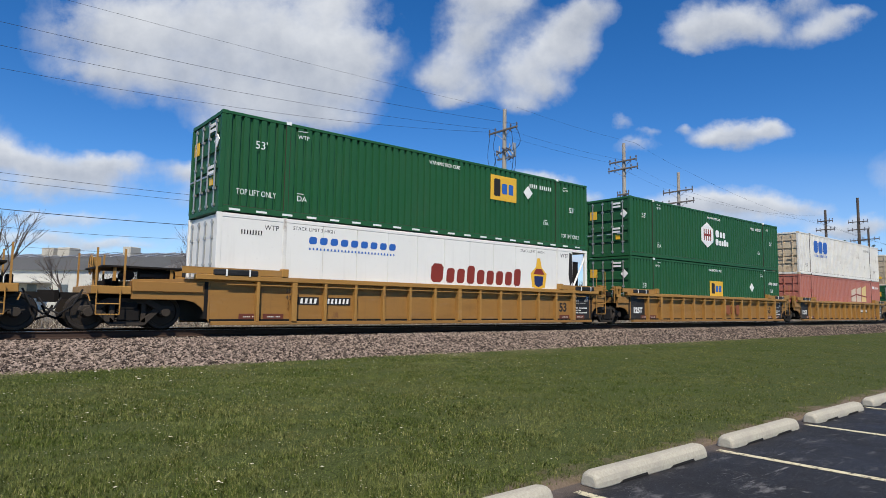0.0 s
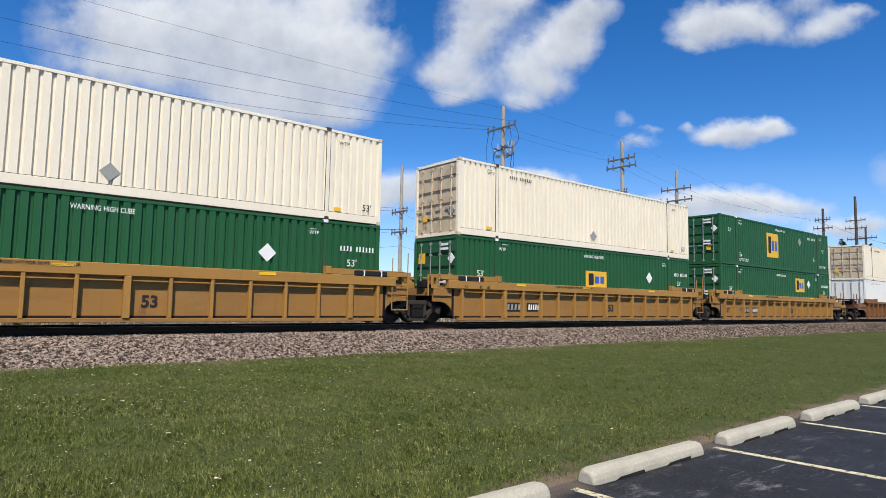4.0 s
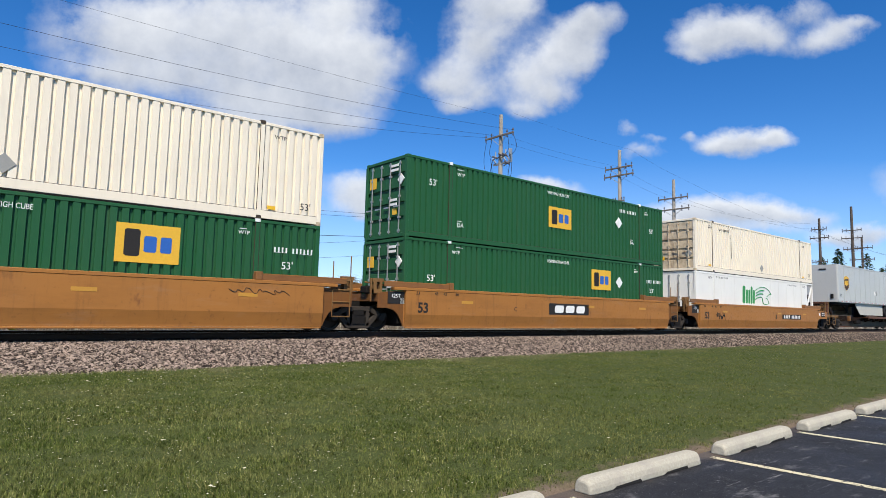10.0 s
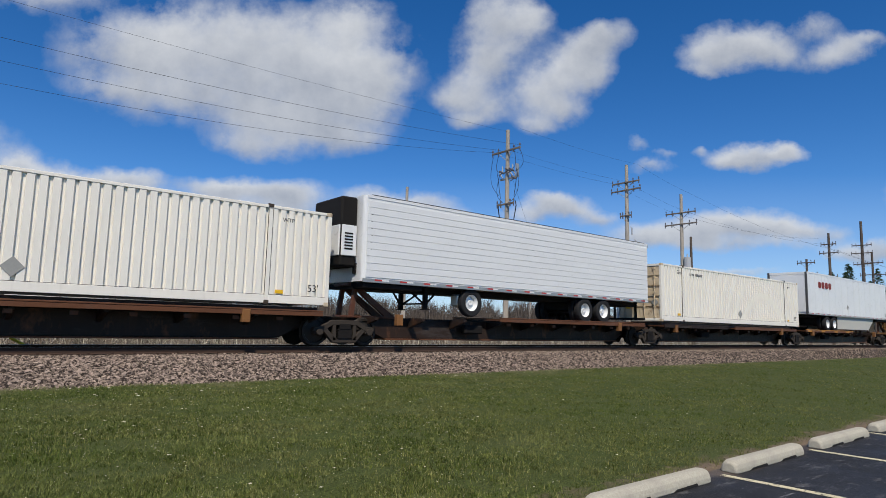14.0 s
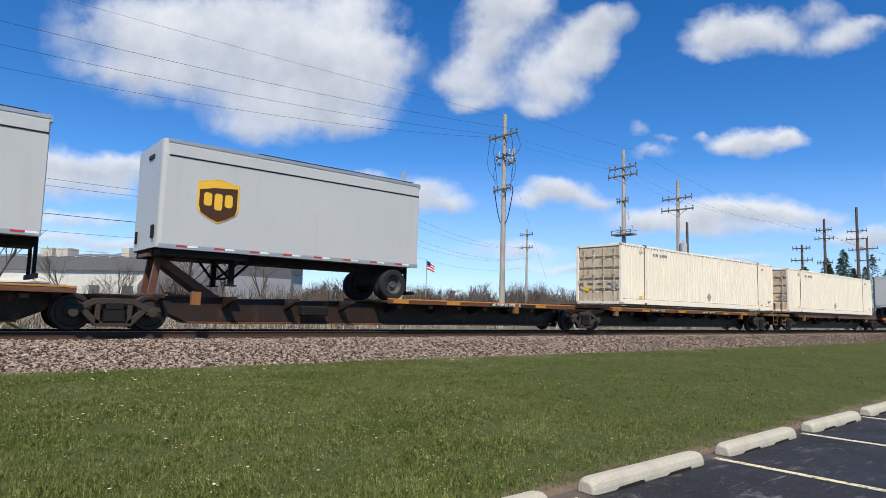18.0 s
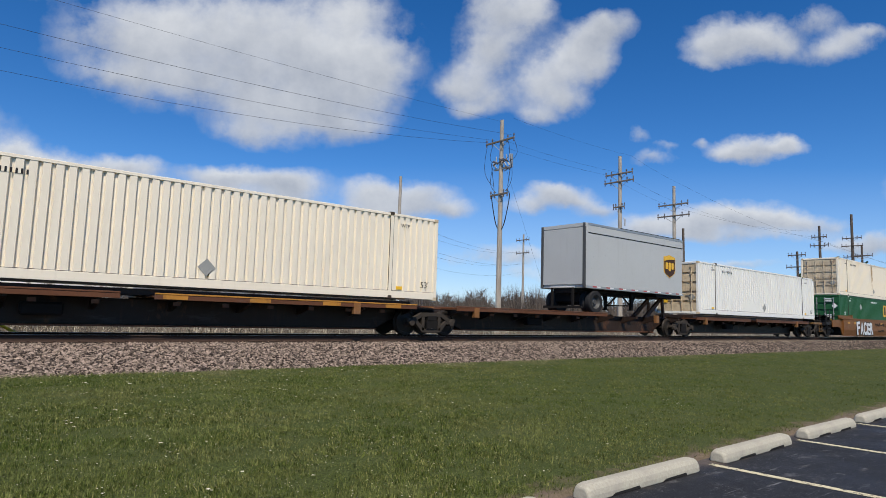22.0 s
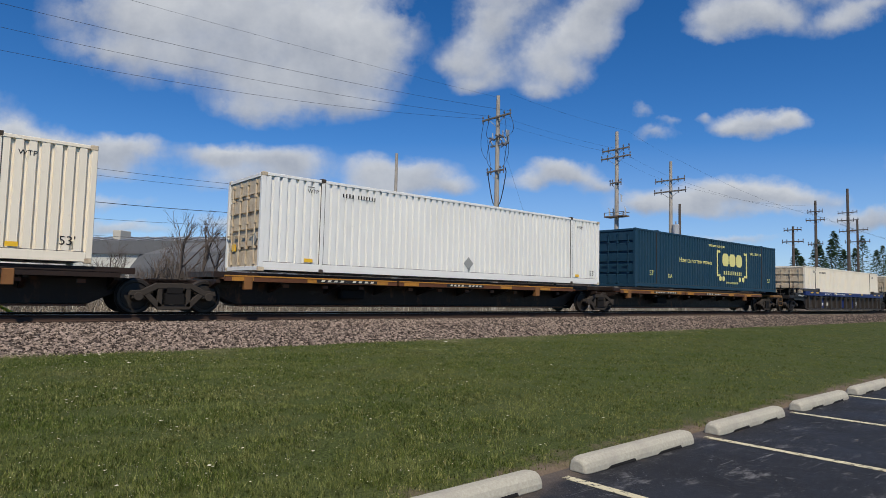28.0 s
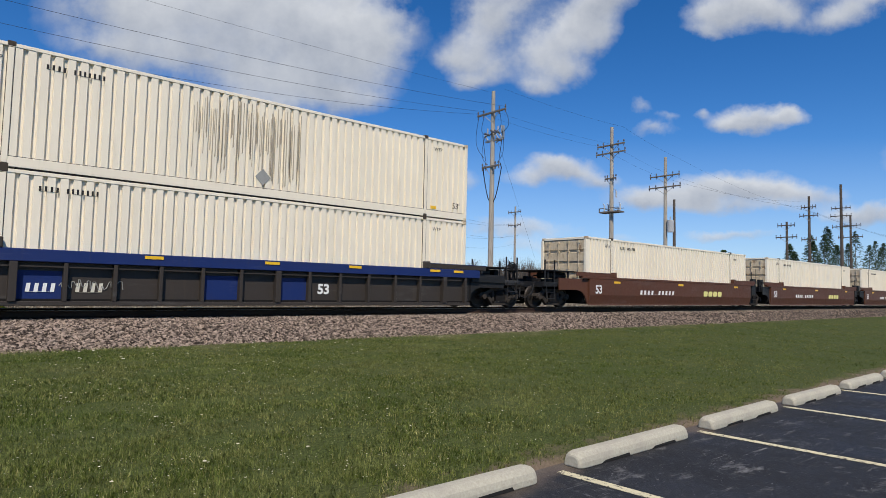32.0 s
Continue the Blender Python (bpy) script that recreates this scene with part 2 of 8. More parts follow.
def blade_mat():
    n = Nodes("grass_blades", 0.85)
    n.p.inputs["Specular IOR Level"].default_value = 0.15
    i = n.island()
    c = n.mix(n.ramp(i, 0.0, 0.75), (0.024, 0.040, 0.005), (0.150, 0.176, 0.034))
    c = n.mix(n.ramp(i, 0.84, 0.92), c, (0.36, 0.32, 0.13))
    mid = n.noise(0.5, 6)
    c = n.mix(n.ramp(mid, 0.47, 0.58, 0, 0.5), c, (0.175, 0.172, 0.062))
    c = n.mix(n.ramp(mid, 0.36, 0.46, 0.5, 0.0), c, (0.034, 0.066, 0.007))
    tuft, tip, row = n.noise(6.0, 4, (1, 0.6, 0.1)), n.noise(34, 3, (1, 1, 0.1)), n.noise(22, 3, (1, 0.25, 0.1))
    # dark noise paints in the shade between tufts, tips and rows
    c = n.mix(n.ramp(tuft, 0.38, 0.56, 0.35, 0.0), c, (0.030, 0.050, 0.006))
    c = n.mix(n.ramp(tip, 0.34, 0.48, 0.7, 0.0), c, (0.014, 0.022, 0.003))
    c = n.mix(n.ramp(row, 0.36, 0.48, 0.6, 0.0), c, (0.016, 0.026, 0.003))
    c = n.mix(n.ramp(row, 0.56, 0.68, 0.0, 0.5), c, (0.32, 0.325, 0.125))
    dry = n.add(from_edge(n), n.ramp(n.noise(0.5, 5), 0.3, 0.7, -2.2, 2.2))
    c = n.mix(n.ramp(dry, 8.4, 10.2, 0.0, 0.35), c, (0.21, 0.205, 0.09))
    c = n.mix(n.ramp(dry, 9.5, 10.3, 0.0, 0.5), c, (0.22, 0.185, 0.115))
    c = n.mix(n.ramp(tip, 0.58, 0.70, 0.0, 0.55), c, (0.32, 0.34, 0.14))
    c = n.mix(n.ramp(n.noise(0.9, 4, (0.7, 1.6, 1)), 0.52, 0.66, 0.0, 0.4), c, (0.20, 0.215, 0.075))
    big = n.noise(0.22, 3)
    c = n.mix(n.ramp(big, 0.42, 0.66, 0, 0.45), c, (0.060, 0.095, 0.014))
    return n.colour(c)


def asphalt():
    n = Nodes("sealed_asphalt", 0.85)
    n.p.inputs["Specular IOR Level"].default_value = 0.25
    grit, blot, scuff = n.noise(110, 3), n.noise(0.9, 5), n.noise(2.2, 8, (1, 2.5, 1), 0.75)
    c = n.mix(n.ramp(grit, 0.35, 0.7), (0.010, 0.0105, 0.012), (0.034, 0.034, 0.036))
    c = n.mix(n.ramp(blot, 0.45, 0.7, 0, 0.5), c, (0.011, 0.0115, 0.013))
    c = n.mix(n.ramp(scuff, 0.57, 0.70, 0, 0.65), c, (0.20, 0.195, 0.19))
    c = n.mix(n.ramp(n.noise(5.0, 9, (1.5, 0.6, 1), 0.8), 0.60, 0.70, 0, 0.65), c, (0.30, 0.29, 0.28))
    scratch = n.noise(7.0, 6, (0.22, 2.4, 1), 0.75)
    c = n.mix(n.ramp(n.noise(0.8, 3), 0.45, 0.6), c, n.mix(n.ramp(scratch, 0.61, 0.67, 0, 0.5), c, (0.34, 0.33, 0.31)))
    c = n.mix(n.ramp(n.noise(48, 2), 0.70, 0.74, 0, 0.7), c, (0.36, 0.35, 0.33))
    c = n.mix(n.ramp(n.noise(26, 5), 0.62, 0.70, 0, 0.45), c, (0.13, 0.12, 0.11))
    wash = n.add(from_edge(n), n.ramp(n.noise(1.4, 6), 0.3, 0.7, -0.25, 0.30))
    c = n.mix(n.ramp(wash, -0.26, 0.0, 0.0, 0.75), c, n.mix(grit, (0.07, 0.05, 0.036), (0.19, 0.15, 0.115)))
    n.link(n.ramp(blot, 0.3, 0.7, 0.55, 0.85), n.p.inputs["Roughness"])
    n.bump(grit, 0.5, 0.006)
    return n.colour(c)


def concrete():
    n = Nodes("weathered_concrete", 0.85)
    a, b, c3 = n.noise(45, 5), n.noise(3.5, 6), n.noise(130, 2)
    c = n.mix(n.ramp(a, 0.3, 0.7), (0.45, 0.42, 0.335), (0.34, 0.315, 0.25))
    c = n.mix(n.ramp(b, 0.5, 0.75, 0, 0.6), c, (0.30, 0.275, 0.23))
    c = n.mix(n.ramp(c3, 0.66, 0.74, 0, 0.5), c, (0.13, 0.12, 0.10))
    n.bump(a, 0.4, 0.006)
    return n.colour(c)


def stone_mat(name, base):
    n = Nodes(name, 0.9)
    i = n.island()
    c = n.mix(n.ramp(i, 0.2, 1.0), base[0], base[1])
    g = n.noise(60, 3)
    c = n.mix(n.ramp(g, 0.4, 0.7, 0, 0.5), c, base[2])
    n.bump(g, 0.5, 0.004)
    return n.colour(c)


def ballast_bed():
    n = Nodes("ballast_bed", 0.95)
    v = n.t.nodes.new("ShaderNodeTexVoronoi")
    v.inputs["Scale"].default_value = 19
    n.link(n.co, v.inputs["Vector"])
    d = n.t.nodes.new("ShaderNodeSeparateColor")
    n.link(v.outputs["Color"], d.inputs[0])
    # near-black, so that shade in the gaps between loose stones is painted in
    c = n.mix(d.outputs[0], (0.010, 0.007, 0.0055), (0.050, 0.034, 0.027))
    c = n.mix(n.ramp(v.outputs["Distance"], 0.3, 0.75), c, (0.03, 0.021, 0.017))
    n.bump(v.outputs["Distance"], 1.0, 0.04)
    return n.colour(c)


GRASS, BLADES, ASPHALT, CONCRETE = grass_ground(), blade_mat(), asphalt(), concrete()
STONES = stone_mat("ballast_stone", ((0.020, 0.014, 0.011), (0.45, 0.35, 0.28), (0.085, 0.062, 0.048)))
BED = ballast_bed()
def line_paint():
    n = Nodes("worn_line_paint", 0.85)
    wear = n.noise(14, 7, rough=0.75)
    return n.colour(n.mix(n.ramp(wear, 0.53, 0.60), (0.58, 0.52, 0.34), n.mix(n.noise(90, 3), (0.03, 0.03, 0.03), (0.10, 0.095, 0.085))))


LINE_PAINT = line_paint()
LEAF_PALE = plain("dry_leaf", (0.60, 0.55, 0.43), 0.8)
BRUSH = plain("dry_brush", (0.19, 0.155, 0.118), 0.95)
WOODS = plain("far_bare_branches", (0.095, 0.078, 0.064), 0.95)
SCRUB = painted("scrub_ground_soil", (0.17, 0.152, 0.12), dirt=(0.05, 0.052, 0.03), amount=0.8, rough=0.95)
NEEDLES = plain("evergreen_needles", (0.022, 0.045, 0.018), 0.9)
ROOFING = painted("dark_grey_roofing", (0.12, 0.122, 0.125), dirt=(0.2, 0.2, 0.2), amount=0.3, rough=0.7)
WALLING = painted("off_white_siding", (0.55, 0.54, 0.48), amount=0.3)
RAIL_SIDE = plain("rusty_rail_steel", (0.055, 0.034, 0.025), 0.75, 0.2)
RAIL_TOP = plain("polished_rail_head", (0.35, 0.34, 0.33), 0.3, 0.9)
CABLE = plain("black_cable", (0.02, 0.02, 0.022), 0.6)
PORCELAIN = plain("grey_porcelain", (0.40, 0.41, 0.42), 0.3)
CAN_GREY = plain("transformer_grey", (0.38, 0.39, 0.40), 0.45)

# ---- mesh helpers ----


class Build:
    """Collects simple solids into one mesh."""

    def __init__(self):
        self.v, self.f = [], []

    def add(self, pts, faces):
        k = len(self.v)
        self.v += [tuple(p) for p in pts]
        self.f += [tuple(i + k for i in face) for face in faces]
        return self

    def box(self, x0, x1, y0, y1, z0, z1):
        return self.add([(x0, y0, z0), (x1, y0, z0), (x1, y1, z0), (x0, y1, z0), (x0, y0, z1), (x1, y0, z1), (x1, y1, z1), (x0, y1, z1)],
                        [(0, 3, 2, 1), (4, 5, 6, 7), (0, 1, 5, 4), (1, 2, 6, 5), (2, 3, 7, 6), (3, 0, 4, 7)])

    def prism(self, pts, a, b, axis="y"):
        """An outline swept from a to b: (x, z) along y, (y, z) along x, (x, y) along z."""
        def at(p, q):
            return {"y": (p[0], q, p[1]), "x": (q, p[0], p[1]), "z": (p[0], p[1], q)}[axis]
        n = len(pts)
        self.add([at(p, a) for p in pts] + [at(p, b) for p in pts],
                 [tuple(range(n)), tuple(range(2 * n - 1, n - 1, -1))] + [(i, n + i, n + (i + 1) % n, (i + 1) % n) for i in range(n)])
        return self

    def tube(self, p, q, r, r2=None, n=8):
        p, q = Vector(p), Vector(q)
        r2 = r if r2 is None else r2
        d = (q - p).normalized()
        a = d.orthogonal().normalized()
        b = d.cross(a)
        ring = [(math.cos(2 * math.pi * i / n), math.sin(2 * math.pi * i / n)) for i in range(n)]
        return self.add([p + (a * c + b * s) * r for c, s in ring] + [q + (a * c + b * s) * r2 for c, s in ring],
                        [tuple(range(n - 1, -1, -1)), tuple(range(n, 2 * n))] + [(i, (i + 1) % n, n + (i + 1) % n, n + i) for i in range(n)])

    def lathe(self, profile, centre, n=24):
        """(radius, y) pairs spun about an axis along y."""
        cx, cy, cz = centre
        pts, faces = [], []
        for r, yy in profile:
            pts += [(cx + r * math.cos(2 * math.pi * i / n), cy + yy, cz + r * math.sin(2 * math.pi * i / n)) for i in range(n)]
        for k in range(len(profile) - 1):
            faces += [(k * n + i, k * n + (i + 1) % n, (k + 1) * n + (i + 1) % n, (k + 1) * n + i) for i in range(n)]
        return self.add(pts, faces)

    def mesh(self, name, mat, bevel=0.0, smooth=False):
        me = bpy.data.meshes.new(name)
        me.from_pydata(self.v, [], self.f)
        bm = bmesh.new()
        bm.from_mesh(me)
        bmesh.ops.recalc_face_normals(bm, faces=bm.faces)
        if bevel:
            bmesh.ops.bevel(bm, geom=[e for e in bm.edges if e.calc_face_angle(0) > 0.6], offset=bevel, segments=1, affect="EDGES", clamp_overlap=True)
        bm.to_mesh(me)
        bm.free()
        if smooth:
            me.shade_smooth()
        me.materials.append(mat)
        return me


CACHE = {}


def cached(key, make):
    if key not in CACHE:
        CACHE[key] = make()
    return CACHE[key]


def child(name, me, parent, loc=(0, 0, 0), turn=None, label=""):
    """One mesh object under a thing or under a part."""
    ob = new(name, me)
    ob.parent = parent
    ob.location = loc
    if turn:
        ob.rotation_euler = turn
    if label:
        ob["label"] = label
    return ob


def boxpart(name, mat, parent, dims, bevel=0.0, label=""):
    """A box part x0,x1,y0,y1,z0,z1; alike boxes share their mesh."""
    x0, x1, y0, y1, z0, z1 = dims
    sx, sy, sz = round(x1 - x0, 4), round(y1 - y0, 4), round(z1 - z0, 4)
    me = cached(("box", sx, sy, sz, mat.name, bevel), lambda: Build().box(0, sx, 0, sy, 0, sz).mesh(name, mat, bevel))
    return child(name, me, parent, (x0, y0, z0), None, label)


def thing(name, label, category, group="", kind="", loc=(0, 0, 0)):
    ob = new(name)
    ob.location = loc
    ob.empty_display_size = 0.2
    return tagged(ob, label, category, group, kind)


def solid(name, me, label, category, kind="", group="", loc=(0, 0, 0)):
    ob = new(name, me)
    ob.location = loc
    return tagged(ob, label, category, group, kind)


def lettering(text, height, mat, bold=0.0):
    def make():
        cu = bpy.data.curves.new("lettering", "FONT")
        cu.body, cu.size, cu.extrude, cu.offset = text, height / 0.72, 0.003, bold
        cu.resolution_u = 3
        ob = bpy.data.objects.new("lettering", cu)
        me = bpy.data.meshes.new_from_object(ob)
        bpy.data.objects.remove(ob)
        bpy.data.curves.remove(cu)
        me.materials.clear()
        me.materials.append(mat)
        return me
    return cached(("text", text, height, mat.name, bold), make)


MOVING = []          # (thing, place along the train, y, z)


def travel(t):
    """How far the train has run by t seconds."""
    return 18.1275 * t + 0.034258 * t * t + 0.00063577 * t ** 3

# ---- loads ----
FACE = -1.295       # near face of a load in its own space
WELL_LOW, WELL_HIGH, SPINE_DECK = 0.358, 3.254, 1.25


def corrugated(x0, x1, z0, z1, mat, pitch=0.27, deep=0.062):
    """A pressed side sheet, 0.04 m thick, with flat crests and narrow grooves."""
    def make():
        n = max(1, round((x1 - x0) / pitch))
        p = (x1 - x0) / n
        line = []
        for i in range(n):
            a = i * p
            line += [(a, 0.0), (a + p * 0.60, 0.0), (a + p * 0.67, deep), (a + p * 0.93, deep)]
        line.append((x1 - x0, 0.0))
        back = deep + 0.02
        b = Build()
        pts = [(x, yy, 0) for x, yy in line] + [(x, yy, z1 - z0) for x, yy in line]
        m = len(line)
        b.add(pts, [(i, i + 1, m + i + 1, m + i) for i in range(m - 1)])
        b.box(0, x1 - x0, back, back + 0.02, 0, z1 - z0)
        return b.mesh("side_panel", mat)
    return cached(("corr", round(x1 - x0, 3), round(z1 - z0, 3), mat.name, pitch), make)


def door_sheet(w, h, mat, ribs):
    """A door leaf: one folded sheet of broad panels with sunk bands between them."""
    def make():
        line = [(0.0, 0.0)]
        for i in range(1, ribs):
            z = h * i / ribs
            line += [(0.0, z - 0.075), (0.055, z - 0.06), (0.055, z + 0.06), (0.0, z + 0.075)]
        line += [(0.0, h), (0.075, h), (0.075, 0.0)]
        return Build().prism([(x, z) for x, z in line], 0.0, w, "y").mesh("door", mat)
    return cached(("door", w, h, mat.name, ribs), make)


def lock_bar(h, mat):
    def make():
        b = Build().tube((0, 0, 0), (0, 0, h), 0.025, n=6)
        for z in (0.08, 0.55, 1.3, h - 0.5, h - 0.08):
            b.box(-0.03, 0.05, -0.05, 0.05, z - 0.035, z + 0.035)
        b.box(-0.05, -0.02, -0.02, 0.30, 0.92, 0.97)
        return b.mesh("locking_bar", mat)
    return cached(("lock", h, mat.name), make)


def casting(mat):
    return cached(("cast", mat.name), lambda: Build().box(0, 0.17, 0, 0.16, 0, 0.118).mesh("corner_casting", mat, 0.012))


def container(u, z, mat, label, door_mat=None, bar_mat=None, rail=0.16, cast_mat=None, smooth=False, flush=False, group="stacked containers", x0=0.0):
    """A 53 ft box; its doors face the front of the train."""
    door_mat, bar_mat, cast_mat = door_mat or mat, bar_mat or GALV, cast_mat or CAST_GRIME_SHADE
    ob = thing("shipping_container", label, "container", group)
    MOVING.append((ob, u + x0, YC, z))
    top = 2.896
    cuts = [(0.13, 1.93), (2.05, LEN - 2.05), (LEN - 1.93, LEN - 0.13)]
    for side in (0, 1):
        turn = (0, 0, math.pi) if side else None
        for a, c in cuts:
            if smooth:
                me = cached(("flat", round(c - a, 3), mat.name), lambda: smooth_panel(c - a, top - 0.26, mat))
            else:
                me = corrugated(a, c, rail, top - 0.10, mat)
            zz = 0.16 if smooth else rail
            child("side_panel", me, ob, (a if not side else c, (FACE + 0.012) if not side else -(FACE + 0.012), zz), turn)
        y0, y1 = (FACE, FACE + 0.09) if not side else (-FACE - 0.09, -FACE)
        for a, c in cuts:
            boxpart("bottom_rail", mat, ob, (a, c, y0 - 0.004 * (side == 0), y1, 0.035, rail), 0.008)
        boxpart("top_rail", mat, ob, (0.17, LEN - 0.17, y0, y1, top - 0.10, top - 0.012), 0.008)
        for x in (0.0, LEN - 0.13):
            boxpart("corner_post", mat, ob, (x, x + 0.13, y0, y1 + 0.05, 0.118, top - 0.118), 0.01)
        for x in (1.93, LEN - 2.05):
            boxpart("stacking_post", mat, ob, (x, x + 0.12, y0 - 0.006, y1, 0.118, top - 0.118), 0.008)
        if side == 0 and not smooth:
            # thin dark strips stand in for shadow lines at post and rail seams
            for x in (1.916, 2.054, LEN - 2.064, LEN - 1.926):
                boxpart("post_seam", CAST_GRIME_SHADE, ob, (x, x + 0.011, FACE + 0.004, FACE + 0.03, rail, top - 0.10))
            for a, c in cuts:
                boxpart("rail_seam", CAST_GRIME_SHADE, ob, (a, c, FACE + 0.002, FACE + 0.03, rail + 0.001, rail + 0.014))
        for x in (0.0, 1.91, LEN - 2.08, LEN - 0.17) if side == 0 else (0.0, LEN - 0.17):
            for zc in (0.0, top - 0.118 + (0.03 if 0.5 < x < 15 else 0)):
                child("corner_casting", casting(INK_WHITE if mat is GREEN and zc > 1 and 0.5 < x < 15 else cast_mat if 0.5 < x < 15 else door_mat), ob, (x, (FACE - 0.008) if not side else -FACE - 0.155, zc))
    roof = cached(("roof", mat.name), lambda: Build().box(0.05, LEN - 0.05, -1.2, 1.2, top - 0.05, top - 0.02).box(0.05, LEN - 0.05, -1.2, 1.2, 0.06, 0.15).mesh("roof", mat))
    child("roof", roof, ob)
    boxpart("end_wall", mat, ob, (LEN - 0.05, LEN - 0.02, -1.2, 1.2, 0.1, top - 0.1))
    boxpart("door_header", mat, ob, (0.0, 0.10, -1.15, 1.15, top - 0.13, top - 0.02), 0.008)
    boxpart("door_sill", mat, ob, (0.0, 0.10, -1.15, 1.15, 0.02, 0.15), 0.008)
    for yy in (-1.15, 0.005):
        leaf = child("door", door_sheet(1.145, top - 0.30, door_mat, 5), ob, (0.03, yy, 0.155))
        for k in (0.27, 0.86):
            child("locking_bar", lock_bar(top - 0.34, bar_mat), leaf, (-0.03, k, 0.0))
    return ob


def smooth_panel(w, h, mat):
    n = max(1, round(w / 1.22))
    line = [(0.0, 0.0)]
    for i in range(1, n):
        x = i * w / n
        line += [(x - 0.010, 0.0), (x - 0.004, 0.03), (x + 0.004, 0.03), (x + 0.010, 0.0)]
    return Build().prism(line + [(w, 0.0), (w, 0.06), (0.0, 0.06)], 0, h, "z").mesh("side_panel", mat)


def sunk(ob):
    """Marks lie on the crests of a container's sheet, a little behind its frame."""
    return 0.014 if ob.name.startswith(("shipping_container", "refrigerated_container")) else 0.0


RIBBED, SMOOTH = set(), set()
DEEP = 0.13          # how far the web lies behind the chords of a ribbed car


def on_web(car, y, x=None):
    """The web between the ribs of a ribbed car lies deeper, the flank of a smooth one stands proud of its ends."""
    if car.name in SMOOTH and x is not None and -0.05 < x < LEN and -0.2 < y < -0.16:
        return y - 0.094
    return y + DEEP if car.name in RIBBED and -0.2 < y < -0.16 else y


def patch(ob, name, outline, mat, lift=0.004, label=""):
    """A flat painted shape on the near face; outline in (x, z)."""
    me = Build().prism(outline, FACE - 0.010 - lift, FACE - 0.004).mesh(name, mat)
    return child(name, me, ob, (0, sunk(ob), 0), None, label)


def rect(x0, x1, z0, z1):
    return [(x0, z0), (x1, z0), (x1, z1), (x0, z1)]


def text(ob, words, x, z, height, mat, y=FACE - 0.006, bold=0.0):
    return child("lettering", lettering(words, height, mat, bold), ob, (x, y + sunk(ob), z), (math.pi / 2, 0, 0))


def bars(ob, x0, x1, z0, z1, mat, n=7, lift=0.004):
    """Unreadable writing: a row of short upright bars as one mark."""
    w = (x1 - x0) / n
    teeth = [(x0 + i * w + w * 0.30, x0 + (i + 1) * w - w * 0.30, z1 if i % 3 else z1 - (z1 - z0) * 0.06) for i in range(n)]
    return child("lettering", comb(teeth, z0, FACE - 0.008 - lift, FACE - 0.004, mat, 0.03), ob, (0, sunk(ob), 0))


def comb(teeth, z0, ya, yb, mat, foot=0.07, lean=0.0, name="lettering"):
    """Upright bars on one thin foot, in one piece."""
    hi = max(t[2] for t in teeth)
    zf = z0 + (hi - z0) * foot
    pts = [(teeth[0][0], z0), (teeth[-1][1], z0)]
    for a, c, h in reversed(teeth):
        pts += [(c, zf), (c + lean, h), (a + lean, h), (a, zf)]
    if len(teeth) == 1:
        pts = [(teeth[0][0], z0), (teeth[0][1], z0), (teeth[0][1] + lean, hi), (teeth[0][0] + lean, hi)]
    return Build().prism(pts, ya, yb).mesh(name, mat)


def oval(cx, cz, rx, rz, n=20):
    return [(cx + rx * math.cos(2 * math.pi * i / n), cz + rz * math.sin(2 * math.pi * i / n)) for i in range(n)]


def diamond(ob, x, z, r=0.27, mat=None, label="diamond placard holder"):
    mat = mat or INK_WHITE
    return patch(ob, "placard", [(x - r, z), (x, z - r), (x + r, z), (x, z + r)], mat, 0.008, label)


def block_logo(ob, x0, x1, z0, z1):
    """A yellow square mark with a black and two blue blocks."""
    w, h = x1 - x0, z1 - z0
    patch(ob, "logo_panel", rect(x0, x1, z0, z1), GOLD, 0.002, "yellow logo square")
    for a, c, lo, hi, m in ((0.13, 0.37, 0.16, 0.86, INK_BLACK), (0.43, 0.63, 0.28, 0.70, LOGO_BLUE), (0.69, 0.87, 0.28, 0.70, LOGO_BLUE)):
        out = slab(x0 + w * a, x0 + w * c, z0 + h * lo, z0 + h * hi, 0.0, 0.12)
        child("logo_mark", Build().prism(out, FACE - 0.014, FACE - 0.006).mesh("logo_mark", m), ob, (0, sunk(ob), 0))


